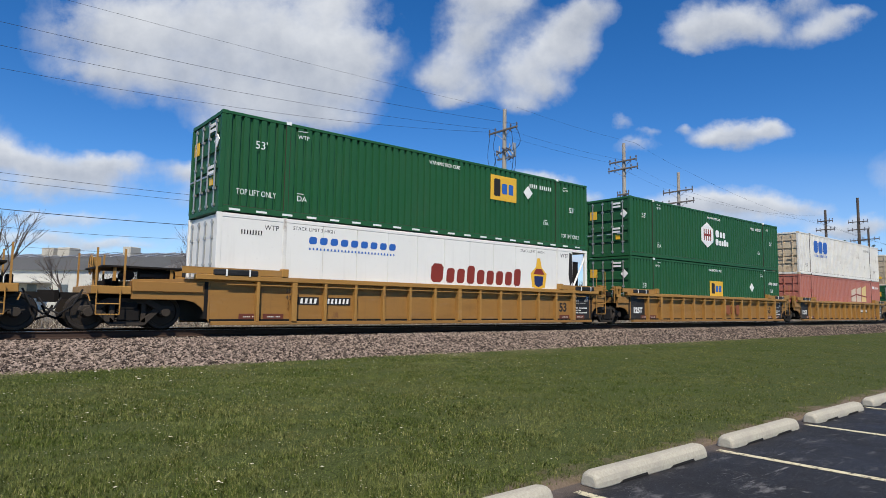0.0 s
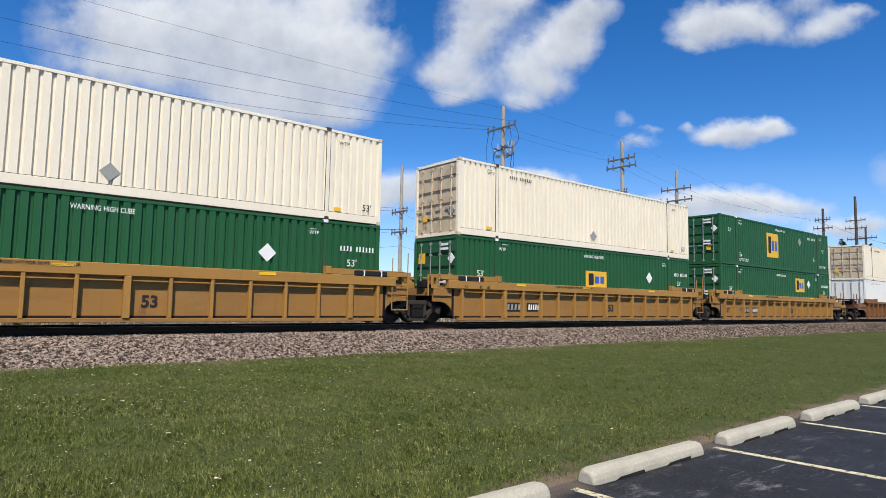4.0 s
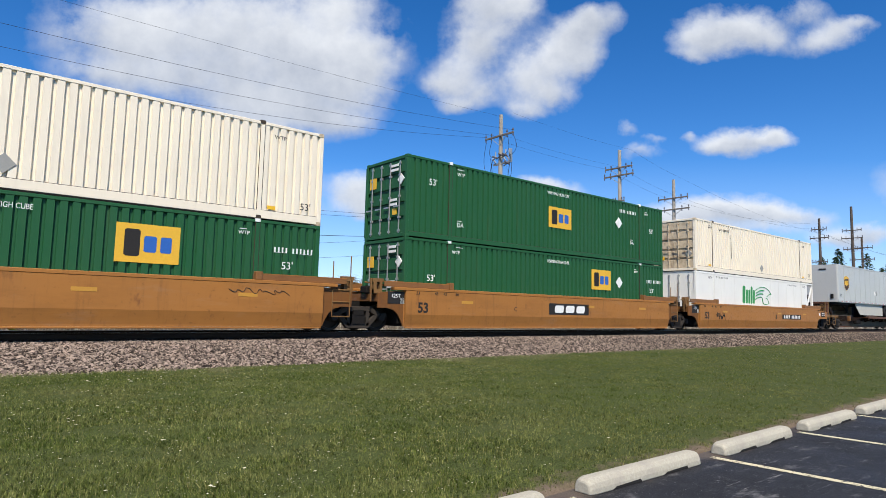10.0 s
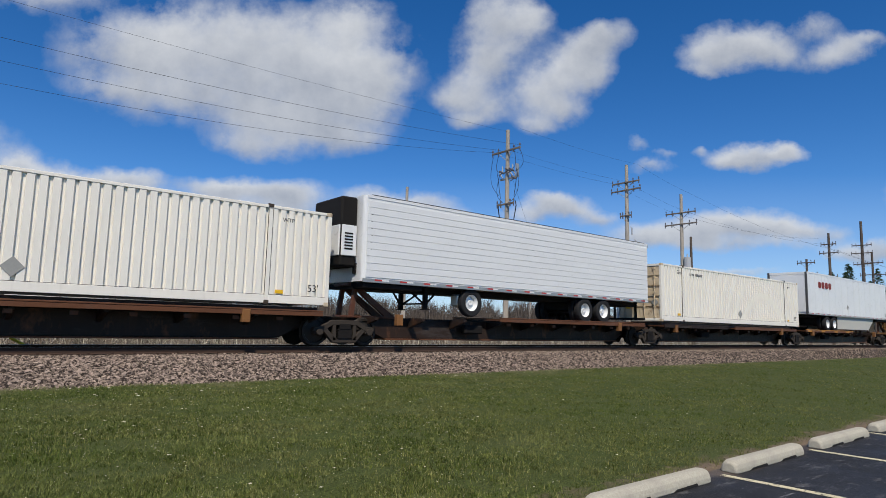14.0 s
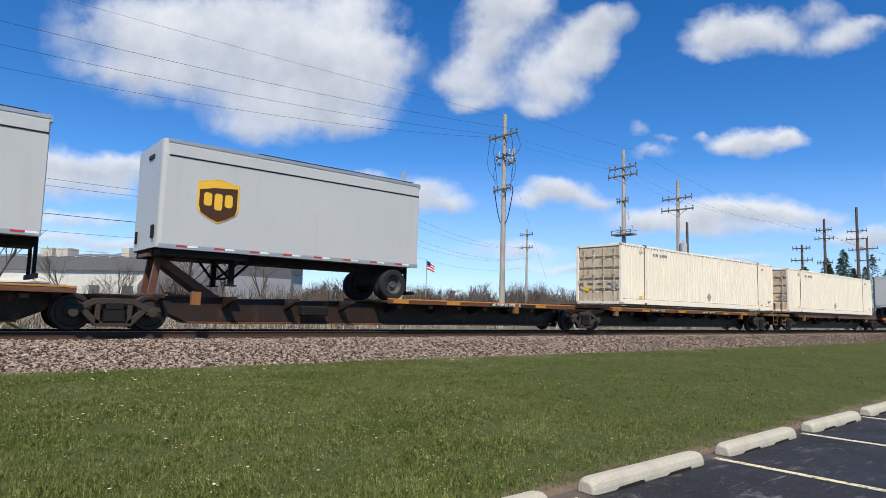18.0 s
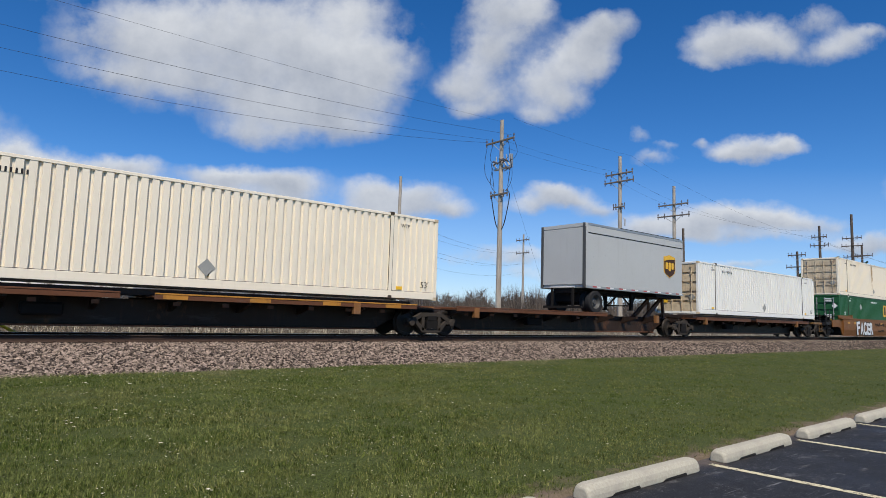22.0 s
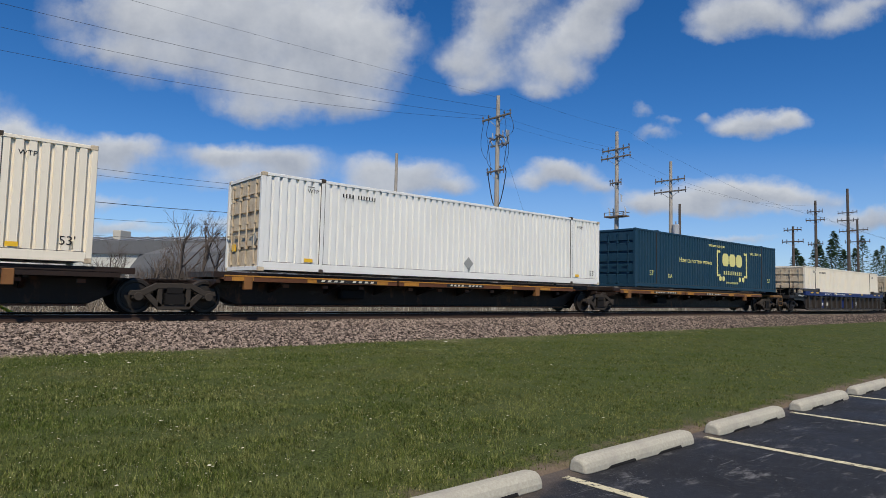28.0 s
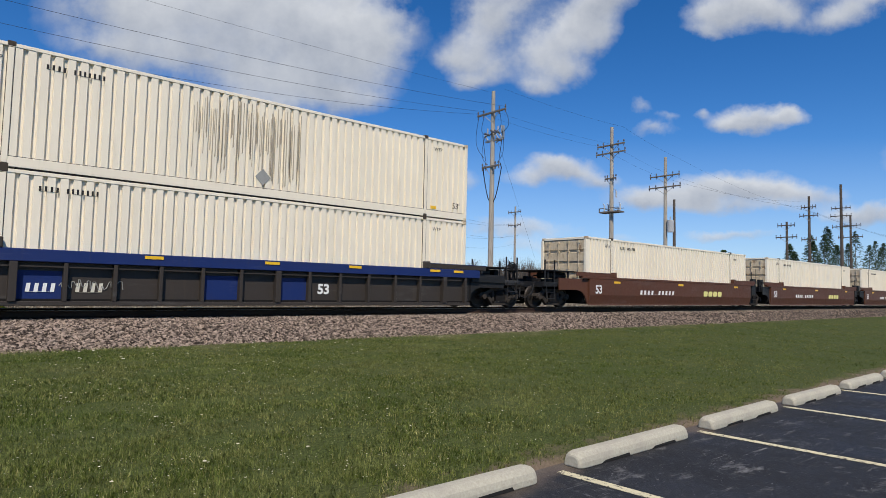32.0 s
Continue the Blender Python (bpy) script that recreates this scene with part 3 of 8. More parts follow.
def shield(ob, x0, x1, z0, z1):
    """A brown shield with a gold rim and head."""
    w, h, cx = x1 - x0, z1 - z0, (x0 + x1) / 2

    def outline(k):
        pts = [(x0 + w * k, z1 - h * 0.10 - h * k * 0.4), (cx, z1 - h * k * 0.4), (x1 - w * k, z1 - h * 0.10 - h * k * 0.4)]
        pts += [(x1 - w * k, z0 + h * 0.36), (x1 - w * (k + 0.05), z0 + h * 0.22), (cx + w * 0.2, z0 + h * 0.09 + h * k * 0.4), (cx, z0 + h * k * 0.8), (cx - w * 0.2, z0 + h * 0.09 + h * k * 0.4), (x0 + w * (k + 0.05), z0 + h * 0.22), (x0 + w * k, z0 + h * 0.36)]
        return pts[::-1]
    patch(ob, "logo_panel", outline(0.0), GOLD, 0.002, "gold rim of a shield logo")
    patch(ob, "logo_mark", outline(0.045), LOGO_BROWN, 0.006, "brown field of a shield logo")
    head = [(x0 + w * 0.045, z0 + h * 0.72), (cx - w * 0.1, z0 + h * 0.79), (x1 - w * 0.045, z0 + h * 0.83), (x1 - w * 0.045, z0 + h * 0.88), (cx, z0 + h * 0.975), (x0 + w * 0.045, z0 + h * 0.88)]
    patch(ob, "logo_head", head, GOLD, 0.010)
    for k in range(3):
        out = slab(x0 + w * (0.15 + k * 0.25), x0 + w * (0.34 + k * 0.25), z0 + h * (0.38 if k != 1 else 0.30), z0 + h * 0.67)
        child("logo_block", Build().prism(out, FACE - 0.024, FACE - 0.006).mesh("logo_block", GOLD), ob)


def slab(x0, x1, z0, z1, lean=0.0, cut=0.22):
    """A plain slab with clipped corners."""
    c = min(x1 - x0, z1 - z0) * cut
    pts = [(x0 + c, z0), (x1 - c, z0), (x1, z0 + c), (x1, z1 - c), (x1 - c, z1), (x0 + c, z1), (x0, z1 - c), (x0, z0 + c)]
    return [(x + lean * (z - z0) / (z1 - z0), z) for x, z in pts]


def word_shapes(ob, x0, x1, z0, z1, mat, n, tall_first=True, lean=0.0, fat=0.62, y=0.0):
    """A brand word as a row of plain slabs, a larger one first."""
    w = (x1 - x0) / (n + (0.5 if tall_first else 0))
    x = x0
    for i in range(n):
        ww = w * (1.5 if tall_first and i == 0 else 1.0)
        hi = z1 if (i == 0 or not tall_first) or (i * 7) % 5 == 1 else z0 + (z1 - z0) * 0.8
        out = slab(x + ww * (1 - fat) / 2, x + ww * (1 + fat) / 2, z0, hi, lean)
        child("logo_block", Build().prism(out, FACE - 0.014, FACE - 0.006).mesh("logo_block", mat), ob, (0, sunk(ob) + y, 0))
        x += ww


def throw_up(ob, seed, x0, x1, z0, z1, fill, edge, n=5, y=0.0, name="graffiti"):
    """Fat rounded sprayed shapes that overlap, each with a dark rim and a few inner strokes."""
    rng = random.Random(seed)
    w, h, cz = (x1 - x0) / n, z1 - z0, (z0 + z1) / 2
    for i in range(n):
        yy = FACE + on_web(ob, y) + sunk(ob) - 0.0016 * i
        cx, rx, rz = x0 + (i + 0.5) * w, w * rng.uniform(0.58, 0.68), h * rng.uniform(0.44, 0.5)
        k1, k2, p1, p2 = rng.uniform(0.10, 0.20), rng.uniform(0.08, 0.16), rng.uniform(0, 6), rng.uniform(0, 6)

        def blob(grow):
            pts = []
            for j in range(26):
                a = 2 * math.pi * j / 26
                r = 1 + k1 * math.sin(2 * a + p1) + k2 * math.sin(3 * a + p2)
                c, d = math.cos(a), math.sin(a)
                q = (abs(c) ** 3.2 + abs(d) ** 3.2) ** (-1 / 3.2)
                pts.append((cx + c * q * (rx * r + grow), max(z0 - 0.02, min(z1 + 0.02, cz + d * q * (rz * r + grow)))))
            return pts
        base = child(name, Build().prism(blob(0.0), yy - 0.004, yy).mesh(name, edge), ob, (0, 0, 0), None, "dark sprayed rim")
        child("fill", Build().prism(blob(-0.045), yy - 0.0055, yy - 0.001).mesh("fill", fill), base)
        for j in range(3):
            a = (cx + rng.uniform(-0.3, 0.3) * w, cz + rng.uniform(-0.3, 0.05) * h)
            c = (a[0] + rng.uniform(-0.2, 0.2) * w, a[1] + rng.uniform(0.15, 0.3) * h)
            d = (c[0] + rng.uniform(-0.25, 0.25) * w, c[1] - rng.uniform(0.0, 0.15) * h)
            child("stroke", ribbon([(a[0], yy - 0.004, a[1]), (c[0], yy - 0.004, c[1]), (d[0], yy - 0.004, d[1])], 0.022, 4).mesh("stroke", edge), base)


def ragged(ob, seed, x0, x1, z0, z1, mat, y=0.0, bite=0.12, name="graffiti", label=""):
    """A sprayed field with jagged ends."""
    rng = random.Random(seed)
    yy = FACE + on_web(ob, y) + sunk(ob)
    k = 11
    pts = [(x0 + rng.uniform(0, bite) * (1 if i % 2 else 0.2), z1 - (z1 - z0) * i / k) for i in range(k + 1)]
    pts += [(x1 - rng.uniform(0, bite) * (1 if i % 2 else 0.2), z0 + (z1 - z0) * i / k) for i in range(k + 1)]
    return child(name, Build().prism(pts[::-1], yy - 0.004, yy).mesh(name, mat), ob, (0, 0, 0), None, label)


def block_letters(ob, words, x0, x1, z0, z1, fill, edge, y=0.0, name="graffiti"):
    """A sprayed word: fat letters with a broad contrasting rim, jolting up and down."""
    w = (x1 - x0) / len(words)
    for i, ch in enumerate(words):
        h = (z1 - z0) * (0.80 if i % 2 else 0.86)
        yy = FACE + on_web(ob, y) + sunk(ob) - 0.0012 * i
        for mat, bold, dy in ((edge, 0.11, 0.0), (fill, 0.048, -0.004)):
            me = lettering(ch, h * 0.90, mat, bold)
            wide = max(v.co.x for v in me.vertices) - min(v.co.x for v in me.vertices)
            low = min(v.co.x for v in me.vertices)
            full = min(w * (1.16 if mat is edge else 0.94), wide * 1.9)
            o = child(name, me, ob, (x0 + (i + 0.5) * w - full / 2 - low * full / wide, yy + dy, z0 + 0.06 + (0.06 if i % 2 else 0.0)), (math.pi / 2, radians((-5, 4, -2, 6, -3, 3)[i % 6]), 0))
            o.scale = (full / wide, 1.0, 1.0)


def spray(ob, seed, x0, x1, z0, z1, fill, edge, n=7, y=0.0, name="graffiti"):
    """Sprayed graffiti: one dark ragged silhouette and fat rounded shapes on it."""
    rng = random.Random(seed)
    w = (x1 - x0) / n
    yy, h, cz = FACE + on_web(ob, y) + sunk(ob), z1 - z0, (z0 + z1) / 2
    up, down = [], []
    steps = n * 8
    for k in range(steps + 1):
        a = k / steps
        bump = abs(math.sin(math.pi * a * n)) ** 0.45
        end = min(1.0, a * 14, (1 - a) * 14)
        up.append((x0 - 0.05 + (x1 - x0 + 0.1) * a, cz + h * 0.5 * end * (0.80 + 0.20 * bump) + rng.uniform(-0.02, 0.03)))
        down.append((x0 - 0.05 + (x1 - x0 + 0.1) * a, cz - h * 0.5 * end * (0.84 + 0.16 * bump) + rng.uniform(-0.02, 0.02)))
    child(name, Build().prism(down + up[::-1], yy - 0.006, yy - 0.001).mesh(name, edge), ob, (0, 0, 0), None, "dark sprayed outline")
    for i in range(n):
        cx = x0 + (i + 0.5) * w
        spots = [(a * w * 0.34, c * h * 0.32) for a in (-1, 0.1, 1) for c in (-1, 0, 1)]
        way = rng.sample(spots, 5)
        way.sort(key=lambda q: q[1] + rng.uniform(-0.5, 0.5) * h * 0.6)
        for _ in range(3):
            cut = [way[0]]
            for p, q in zip(way, way[1:]):
                cut += [(p[0] * 0.75 + q[0] * 0.25, p[1] * 0.75 + q[1] * 0.25), (p[0] * 0.25 + q[0] * 0.75, p[1] * 0.25 + q[1] * 0.75)]
            way = cut + [way[-1]]
        b, k, left, right = Build(), len(way), [], []
        for j, p in enumerate(way):
            p0, p1 = way[max(j - 1, 0)], way[min(j + 1, k - 1)]
            d = math.hypot(p1[0] - p0[0], p1[1] - p0[1]) or 1.0
            nx, nz = (p0[1] - p1[1]) / d, (p1[0] - p0[0]) / d
            r = min(w * 0.19, h * 0.16) * (0.75 + 0.35 * math.sin(math.pi * j / k))
            left.append((cx + p[0] + nx * r, cz + p[1] + nz * r))
            right.append((cx + p[0] - nx * r, cz + p[1] - nz * r))
        ring = [(a, yy - 0.012, c) for a, c in left + right]
        b.add(ring + [(a, yy - 0.002, c) for a, _, c in ring], [(j, j + 1, k + j + 1, k + j) for j in range(k - 1)] + [(2 * k + j, 2 * k + j + 1, j + 1, j) for j in range(k - 1)] + [(3 * k + j + 1, 3 * k + j, k + j, k + j + 1) for j in range(k - 1)])
        child(name, b.mesh(name, fill), ob)


def ribbon(pts, r, n=5):
    """A continuous tube through points."""
    b = Build()
    pts = [Vector(p) for p in pts]
    m = len(pts)
    ring = []
    for i, p in enumerate(pts):
        d = (pts[min(i + 1, m - 1)] - pts[max(i - 1, 0)]).normalized()
        side = d.cross(Vector((0.13, 0.97, 0.21))).normalized()
        up = side.cross(d)
        ring += [p + (side * math.cos(2 * math.pi * k / n) + up * math.sin(2 * math.pi * k / n)) * r for k in range(n)]
    faces = [(i * n + k, i * n + (k + 1) % n, (i + 1) * n + (k + 1) % n, (i + 1) * n + k) for i in range(m - 1) for k in range(n)]
    return b.add(ring, faces + [tuple(range(n - 1, -1, -1)), tuple(range((m - 1) * n, m * n))])


def tag_lines(ob, seed, x0, x1, z0, z1, mat, y=0.0, n=9, r=0.012, name="graffiti"):
    """A thin sprayed scrawl in one stroke."""
    rng = random.Random(seed)
    y = on_web(ob, y, x0) + sunk(ob)
    pts = [(x0, FACE + y - 0.004, (z0 + z1) / 2)]
    for i in range(n):
        pts.append((x0 + (x1 - x0) * (i + rng.uniform(-0.9, 1.2)) / n, FACE + y - 0.004, z0 + (z1 - z0) * (0.1 + 0.3 * rng.random() if i % 2 else 0.6 + 0.4 * rng.random())))
    for _ in range(1):
        cut = [pts[0]]
        for p, q in zip(pts, pts[1:]):
            cut += [tuple(a * 0.75 + c * 0.25 for a, c in zip(p, q)), tuple(a * 0.25 + c * 0.75 for a, c in zip(p, q))]
        pts = cut + [pts[-1]]
    child(name, ribbon(pts, r, 4).mesh(name, mat), ob)


def green_box(u, z, emp=None, dia=None, warn=True, label="", tlo=False, dia_mat=None, high=True, cones=None):
    ob = container(u, z, GREEN, label or "dark green corrugated 53-foot shipping container", GREEN, GALV, 0.20, GREEN)
    t = lambda zz: zz
    text(ob, "53'", 0.98, 1.94 if high else 1.42, 0.235, INK_WHITE)
    text(ob, "WTP", 2.30 if high else 2.12, 2.46, 0.125, INK_WHITE)
    boxpart("mark_bar", INK_WHITE, ob, (2.30, 2.62, FACE + 0.002, FACE + 0.010, 2.69, 2.71))
    text(ob, "WTP", LEN - 2.55 if not high else LEN - 1.62, 2.42, 0.11, INK_WHITE)
    boxpart("mark_bar", INK_WHITE, ob, (LEN - 2.52 if not high else LEN - 1.59, LEN - 2.32 if not high else LEN - 1.39, FACE + 0.002, FACE + 0.010, 2.57, 2.59))
    text(ob, "53'", LEN - 1.22, 1.56 if high else 1.50, 0.225, INK_WHITE)
    for a, c, k in ((0.0, 0.48, 4), (0.58, 1.30, 6)):
        bars(ob, LEN - 3.72 + a * 1.06, LEN - 3.72 + c * 1.06, 2.33, 2.49, INK_WHITE, k) if high else bars(ob, LEN - 1.50 + a, LEN - 1.50 + c, 1.98, 2.14, INK_WHITE, k)
    if warn:
        text(ob, "WARNING HIGH CUBE", 7.32, 2.50, 0.135, INK_WHITE).scale.x = 0.74
    if high:
        text(ob, "DA", 2.32, 0.56, 0.17, INK_WHITE)
        text(ob, "DA", LEN - 2.85, 0.88, 0.155, INK_WHITE)
        for x in (2.33, LEN - 2.84):
            boxpart("mark_bar", INK_WHITE, ob, (x, x + 0.22, FACE + 0.002, FACE + 0.010, 0.775 if x < 5 else 1.075, 0.795 if x < 5 else 1.095))
    if tlo:
        for o in (text(ob, "TOP LIFT ONLY", *(tlo if isinstance(tlo, tuple) else (0.48, 0.55)), 0.17, INK_WHITE), text(ob, "TOP LIFT ONLY", 14.42, 0.45, 0.17, INK_WHITE)):
            o.scale.x = 0.72
    if emp:
        block_logo(ob, *emp)
    if dia:
        diamond(ob, dia[0], dia[1], 0.27, dia_mat)
    # marks on the doors
    d = Build().box(-0.006, 0.02, -1.02, -0.62, 1.9, 2.3).mesh("logo_panel", GOLD) if (LEN, "dg") not in CACHE else CACHE[(LEN, "dg")]
    CACHE[(LEN, "dg")] = d
    child("logo_panel", d, ob, (0.0, 1.65, 0))
    p = cached("door_placard", lambda: Build().prism([(-0.2, 0), (0, -0.2), (0.2, 0), (0, 0.2)], -0.008, 0.02, "x").mesh("placard", INK_WHITE))
    child("placard", p, ob, (0.0, -0.95, 2.05))
    m = cached("door_bars", lambda: Build().box(-0.004, 0.02, 0, 0.42, 0, 0.09).box(-0.004, 0.02, 0, 0.42, 0.16, 0.25).mesh("lettering", INK_WHITE))
    child("lettering", m, ob, (0.0, -0.75, 2.38))
    child("lettering", m, ob, (0.0, -0.72, 1.15))
    child("tag", cached("door_tag", lambda: Build().box(-0.004, 0.02, 0, 0.24, 0, 0.22).mesh("tag", TAG_YELLOW)), ob, (0.0, -0.72, 0.82))
    return ob


def cream_box(u, z, label="", mat=None, num=True, dia=8.12, stain=None, group="stacked containers"):
    mat = mat or CREAM
    ob = container(u, z, mat, label or "cream corrugated 53-foot shipping container with grimy doors", DOOR_CREAM, DOOR_CREAM, 0.27, CAST_GRIME_SHADE, group=group)
    text(ob, "WTP", 1.46, 2.44, 0.125, INK_BLACK)
    boxpart("mark_bar", INK_BLACK, ob, (1.47, 1.68, FACE + 0.002, FACE + 0.010, 2.615, 2.635))
    text(ob, "WTP", LEN - 1.62, 2.44, 0.125, INK_BLACK)
    text(ob, "53'", LEN - 0.72, 0.42, 0.22, INK_BLACK)
    bars(ob, 2.65, 3.12, 2.44, 2.565, INK_BLACK, 4)
    bars(ob, 3.22, 3.95, 2.44, 2.565, INK_BLACK, 7)
    boxpart("tag", TAG_YELLOW, ob, (1.42, 1.70, FACE - 0.012, FACE - 0.004, 0.32, 0.43))
    boxpart("tag", TAG_YELLOW, ob, (LEN - 1.75, LEN - 1.5, FACE - 0.012, FACE - 0.004, 0.32, 0.43))
    diamond(ob, dia, 0.60, 0.24, SHADE_GREY)
    # dark underside channel of the lower rail
    boxpart("rail_slot", STEEL, ob, (2.2, LEN - 2.2, FACE + 0.002, FACE + 0.1, -0.004, 0.035))
    p = cached("grey_placard", lambda: Build().prism([(-0.2, 0), (0, -0.2), (0.2, 0), (0, 0.2)], -0.008, 0.02, "x").mesh("placard", SHADE_GREY))
    child("placard", p, ob, (0.0, -0.9, 0.95))
    child("tag", cached("door_tag", lambda: Build().box(-0.004, 0.02, 0, 0.24, 0, 0.22).mesh("tag", TAG_YELLOW)), ob, (0.0, 0.55, 0.62))
    for x, zz, w, h, m in stain or ():
        patch(ob, "stain", [(x, zz), (x + w, zz + 0.05), (x + w * 0.8, zz + h), (x + w * 0.2, zz + h)], m, 0.003)
    return ob


def reefer_box(u, z, label):
    """A smooth insulated box with an open machinery frame at its rear end."""
    ob = thing("refrigerated_container", label, "container", "stacked containers")
    MOVING.append((ob, u, YC, z))
    top, body = 2.896, LEN - 1.0
    cuts = [(0.14, 1.93), (2.05, LEN - 2.05), (LEN - 1.93, body)]
    for side in (0, 1):
        for a, c in cuts:
            me = cached(("flat", round(c - a, 3), WHITE.name), lambda: smooth_panel(c - a, top - 0.30, WHITE))
            child("side_panel", me, ob, (a if not side else c, (FACE + 0.006) if not side else -(FACE + 0.006), 0.17), (0, 0, math.pi) if side else None)
        y0, y1 = (FACE, FACE + 0.09) if not side else (-FACE - 0.09, -FACE)
        boxpart("bottom_rail", WHITE, ob, (0.14, LEN - 0.1, y0, y1, 0.02, 0.165), 0.008)
        boxpart("top_rail", WHITE, ob, (0.14, LEN - 0.1, y0 - 0.004, y1, top - 0.125, top - 0.01), 0.008)
        for x in (0.0, LEN - 0.14):
            boxpart("corner_post", WHITE, ob, (x, x + 0.14, y0, y1 + 0.04, 0.0, top), 0.01)
        for x in (1.93, LEN - 2.05):
            boxpart("stacking_post", DIRTY_WHITE, ob, (x, x + 0.12, y0 - 0.008, y1, 0.0, top), 0.008)
        brace = cached("reefer_brace", lambda: Build().tube((body + 0.1, 0, 1.25), (LEN - 0.12, 0, 2.55), 0.045, n=6).mesh("brace", WHITE))
        child("brace", brace, ob, (0, (FACE + 0.07) if not side else -FACE - 0.07, 0))
    boxpart("core", WHITE, ob, (0.1, body, -1.22, 1.22, 0.05, top - 0.02))
    boxpart("machinery_unit", STEEL, ob, (body, LEN - 0.25, -1.0, 1.0, 0.2, 2.4), 0.02)
    boxpart("tail_header", WHITE, ob, (LEN - 0.14, LEN, -1.2, 1.2, top - 0.14, top))
    for yy in (-1.15, 0.005):
        leaf = child("door", door_sheet(1.145, top - 0.30, WHITE, 1), ob, (0.03, yy, 0.155))
        for k in (0.27, 0.86):
            child("locking_bar", lock_bar(top - 0.34, GALV), leaf, (-0.03, k, 0.0))
    text(ob, "WTP", 1.36, 2.5, 0.15, INK_BLACK)
    text(ob, "STACK LIMIT 3 HIGH", 2.25, 2.58, 0.11, INK_BLACK)
    text(ob, "STACK LIMIT 3 HIGH", LEN - 4.2, 2.58, 0.11, INK_BLACK)
    text(ob, "WTP", LEN - 1.78, 2.5, 0.17, INK_BLACK)
    return ob


def tiger_marks(ob, word, head):
    x0, x1, z0, z1 = word
    word_shapes(ob, x0, x1, z0, z1, LOGO_GREEN, 5, True, 0.06, 0.78)
    x0, x1, z0, z1 = head
    w, h = x1 - x0, z1 - z0
    for k, (ax, az, bx, bz, bend) in enumerate(((0.0, 0.78, 0.62, 1.0, 0.10), (0.62, 1.0, 1.0, 0.62, 0.06), (1.0, 0.62, 0.72, 0.46, 0.05), (0.05, 0.62, 0.55, 0.80, 0.08), (0.02, 0.44, 0.48, 0.60, 0.07), (0.0, 0.25, 0.40, 0.40, 0.06), (0.42, 0.34, 0.50, 0.0, -0.08), (0.50, 0.0, 0.84, 0.04, -0.04), (0.84, 0.04, 0.66, 0.34, 0.12))):
        line = []
        for i in range(9):
            t = i / 8
            up = bend * math.sin(math.pi * t)
            line.append((x0 + w * (ax + (bx - ax) * t), FACE - 0.004, z0 + h * (az + (bz - az) * t + up)))
        child("logo_stripe", ribbon(line, 0.022 + 0.012 * (k in (3, 4, 5, 6)), 4).mesh("logo_stripe", LOGO_GREEN), ob)


# ---- running gear ----


def wheel_mesh():
    return cached("wheel", lambda: Build().lathe([(0.02, -0.03), (0.12, -0.03), (0.15, 0.0), (0.34, 0.02), (0.36, -0.02), (0.43, -0.02), (0.44, 0.06), (0.475, 0.10), (0.475, 0.125), (0.34, 0.12), (0.02, 0.12)], (0, 0, 0), 28).mesh("wheel", WHEEL_STEEL, 0, False))


def side_frame_mesh():
    def make():
        b = Build()
        top = [(-1.10, 0.50), (-1.06, 0.62), (-0.80, 0.64), (-0.45, 0.83), (0.45, 0.83), (0.80, 0.64), (1.06, 0.62), (1.10, 0.50), (0.98, 0.48), (0.74, 0.50), (0.42, 0.68), (-0.42, 0.68), (-0.74, 0.50), (-0.98, 0.48)]
        b.prism(top, -0.09, 0.09)
        b.prism([(-0.80, 0.55), (-0.66, 0.60), (-0.30, 0.26), (0.30, 0.26), (0.66, 0.60), (0.80, 0.55), (0.40, 0.13), (-0.40, 0.13)], -0.08, 0.08)
        for s in (-1, 1):
            b.box(s * 0.36 - 0.06, s * 0.36 + 0.06, -0.08, 0.08, 0.2, 0.74)
            b.tube((s * 0.89, -0.15, 0.47), (s * 0.89, 0.1, 0.47), 0.115, n=10)
            b.box(s * 0.89 - 0.15, s * 0.89 + 0.15, -0.075, 0.075, 0.42, 0.58)
        return b.mesh("side_frame", TRUCK_STEEL, 0.012)
    return cached("side_frame", make)


def spring_mesh():
    def make():
        b = Build()
        right, left = [], []
        for k in range(6):
            z = 0.27 + k * 0.05
            right += [(0.26, z), (0.26, z + 0.025), (0.225, z + 0.03), (0.225, z + 0.045)]
            left += [(-0.26, z), (-0.26, z + 0.025), (-0.225, z + 0.03), (-0.225, z + 0.045)]
        b.prism(right + left[::-1], -0.075, 0.075)
        return b.mesh("spring_nest", STEEL)
    return cached("springs", make)


def truck(car, x):
    """A two-axle truck under a car, centred at x."""
    base = child("truck", cached("bolster", lambda: Build().box(-0.2, 0.2, -1.15, 1.15, 0.55, 0.72).box(-0.3, 0.3, -0.4, 0.4, 0.6, 0.95).mesh("truck", STEEL, 0.01)), car, (x, 0, 0))
    for s in (-1, 1):
        child("side_frame", side_frame_mesh(), base, (0, s * 1.02, 0))
        child("spring_nest", spring_mesh(), base, (0, s * 1.06, 0))
        for a in (-0.89, 0.89):
            child("wheel", wheel_mesh(), base, (a, s * 0.76 - 0.03, 0.475), (0, 0, math.pi) if s > 0 else None)
    for a in (-0.89, 0.89):
        child("axle", cached("axle", lambda: Build().tube((0, -0.95, 0.475), (0, 0.95, 0.475), 0.08, n=10).mesh("axle", STEEL)), base, (a, 0, 0))
    return base


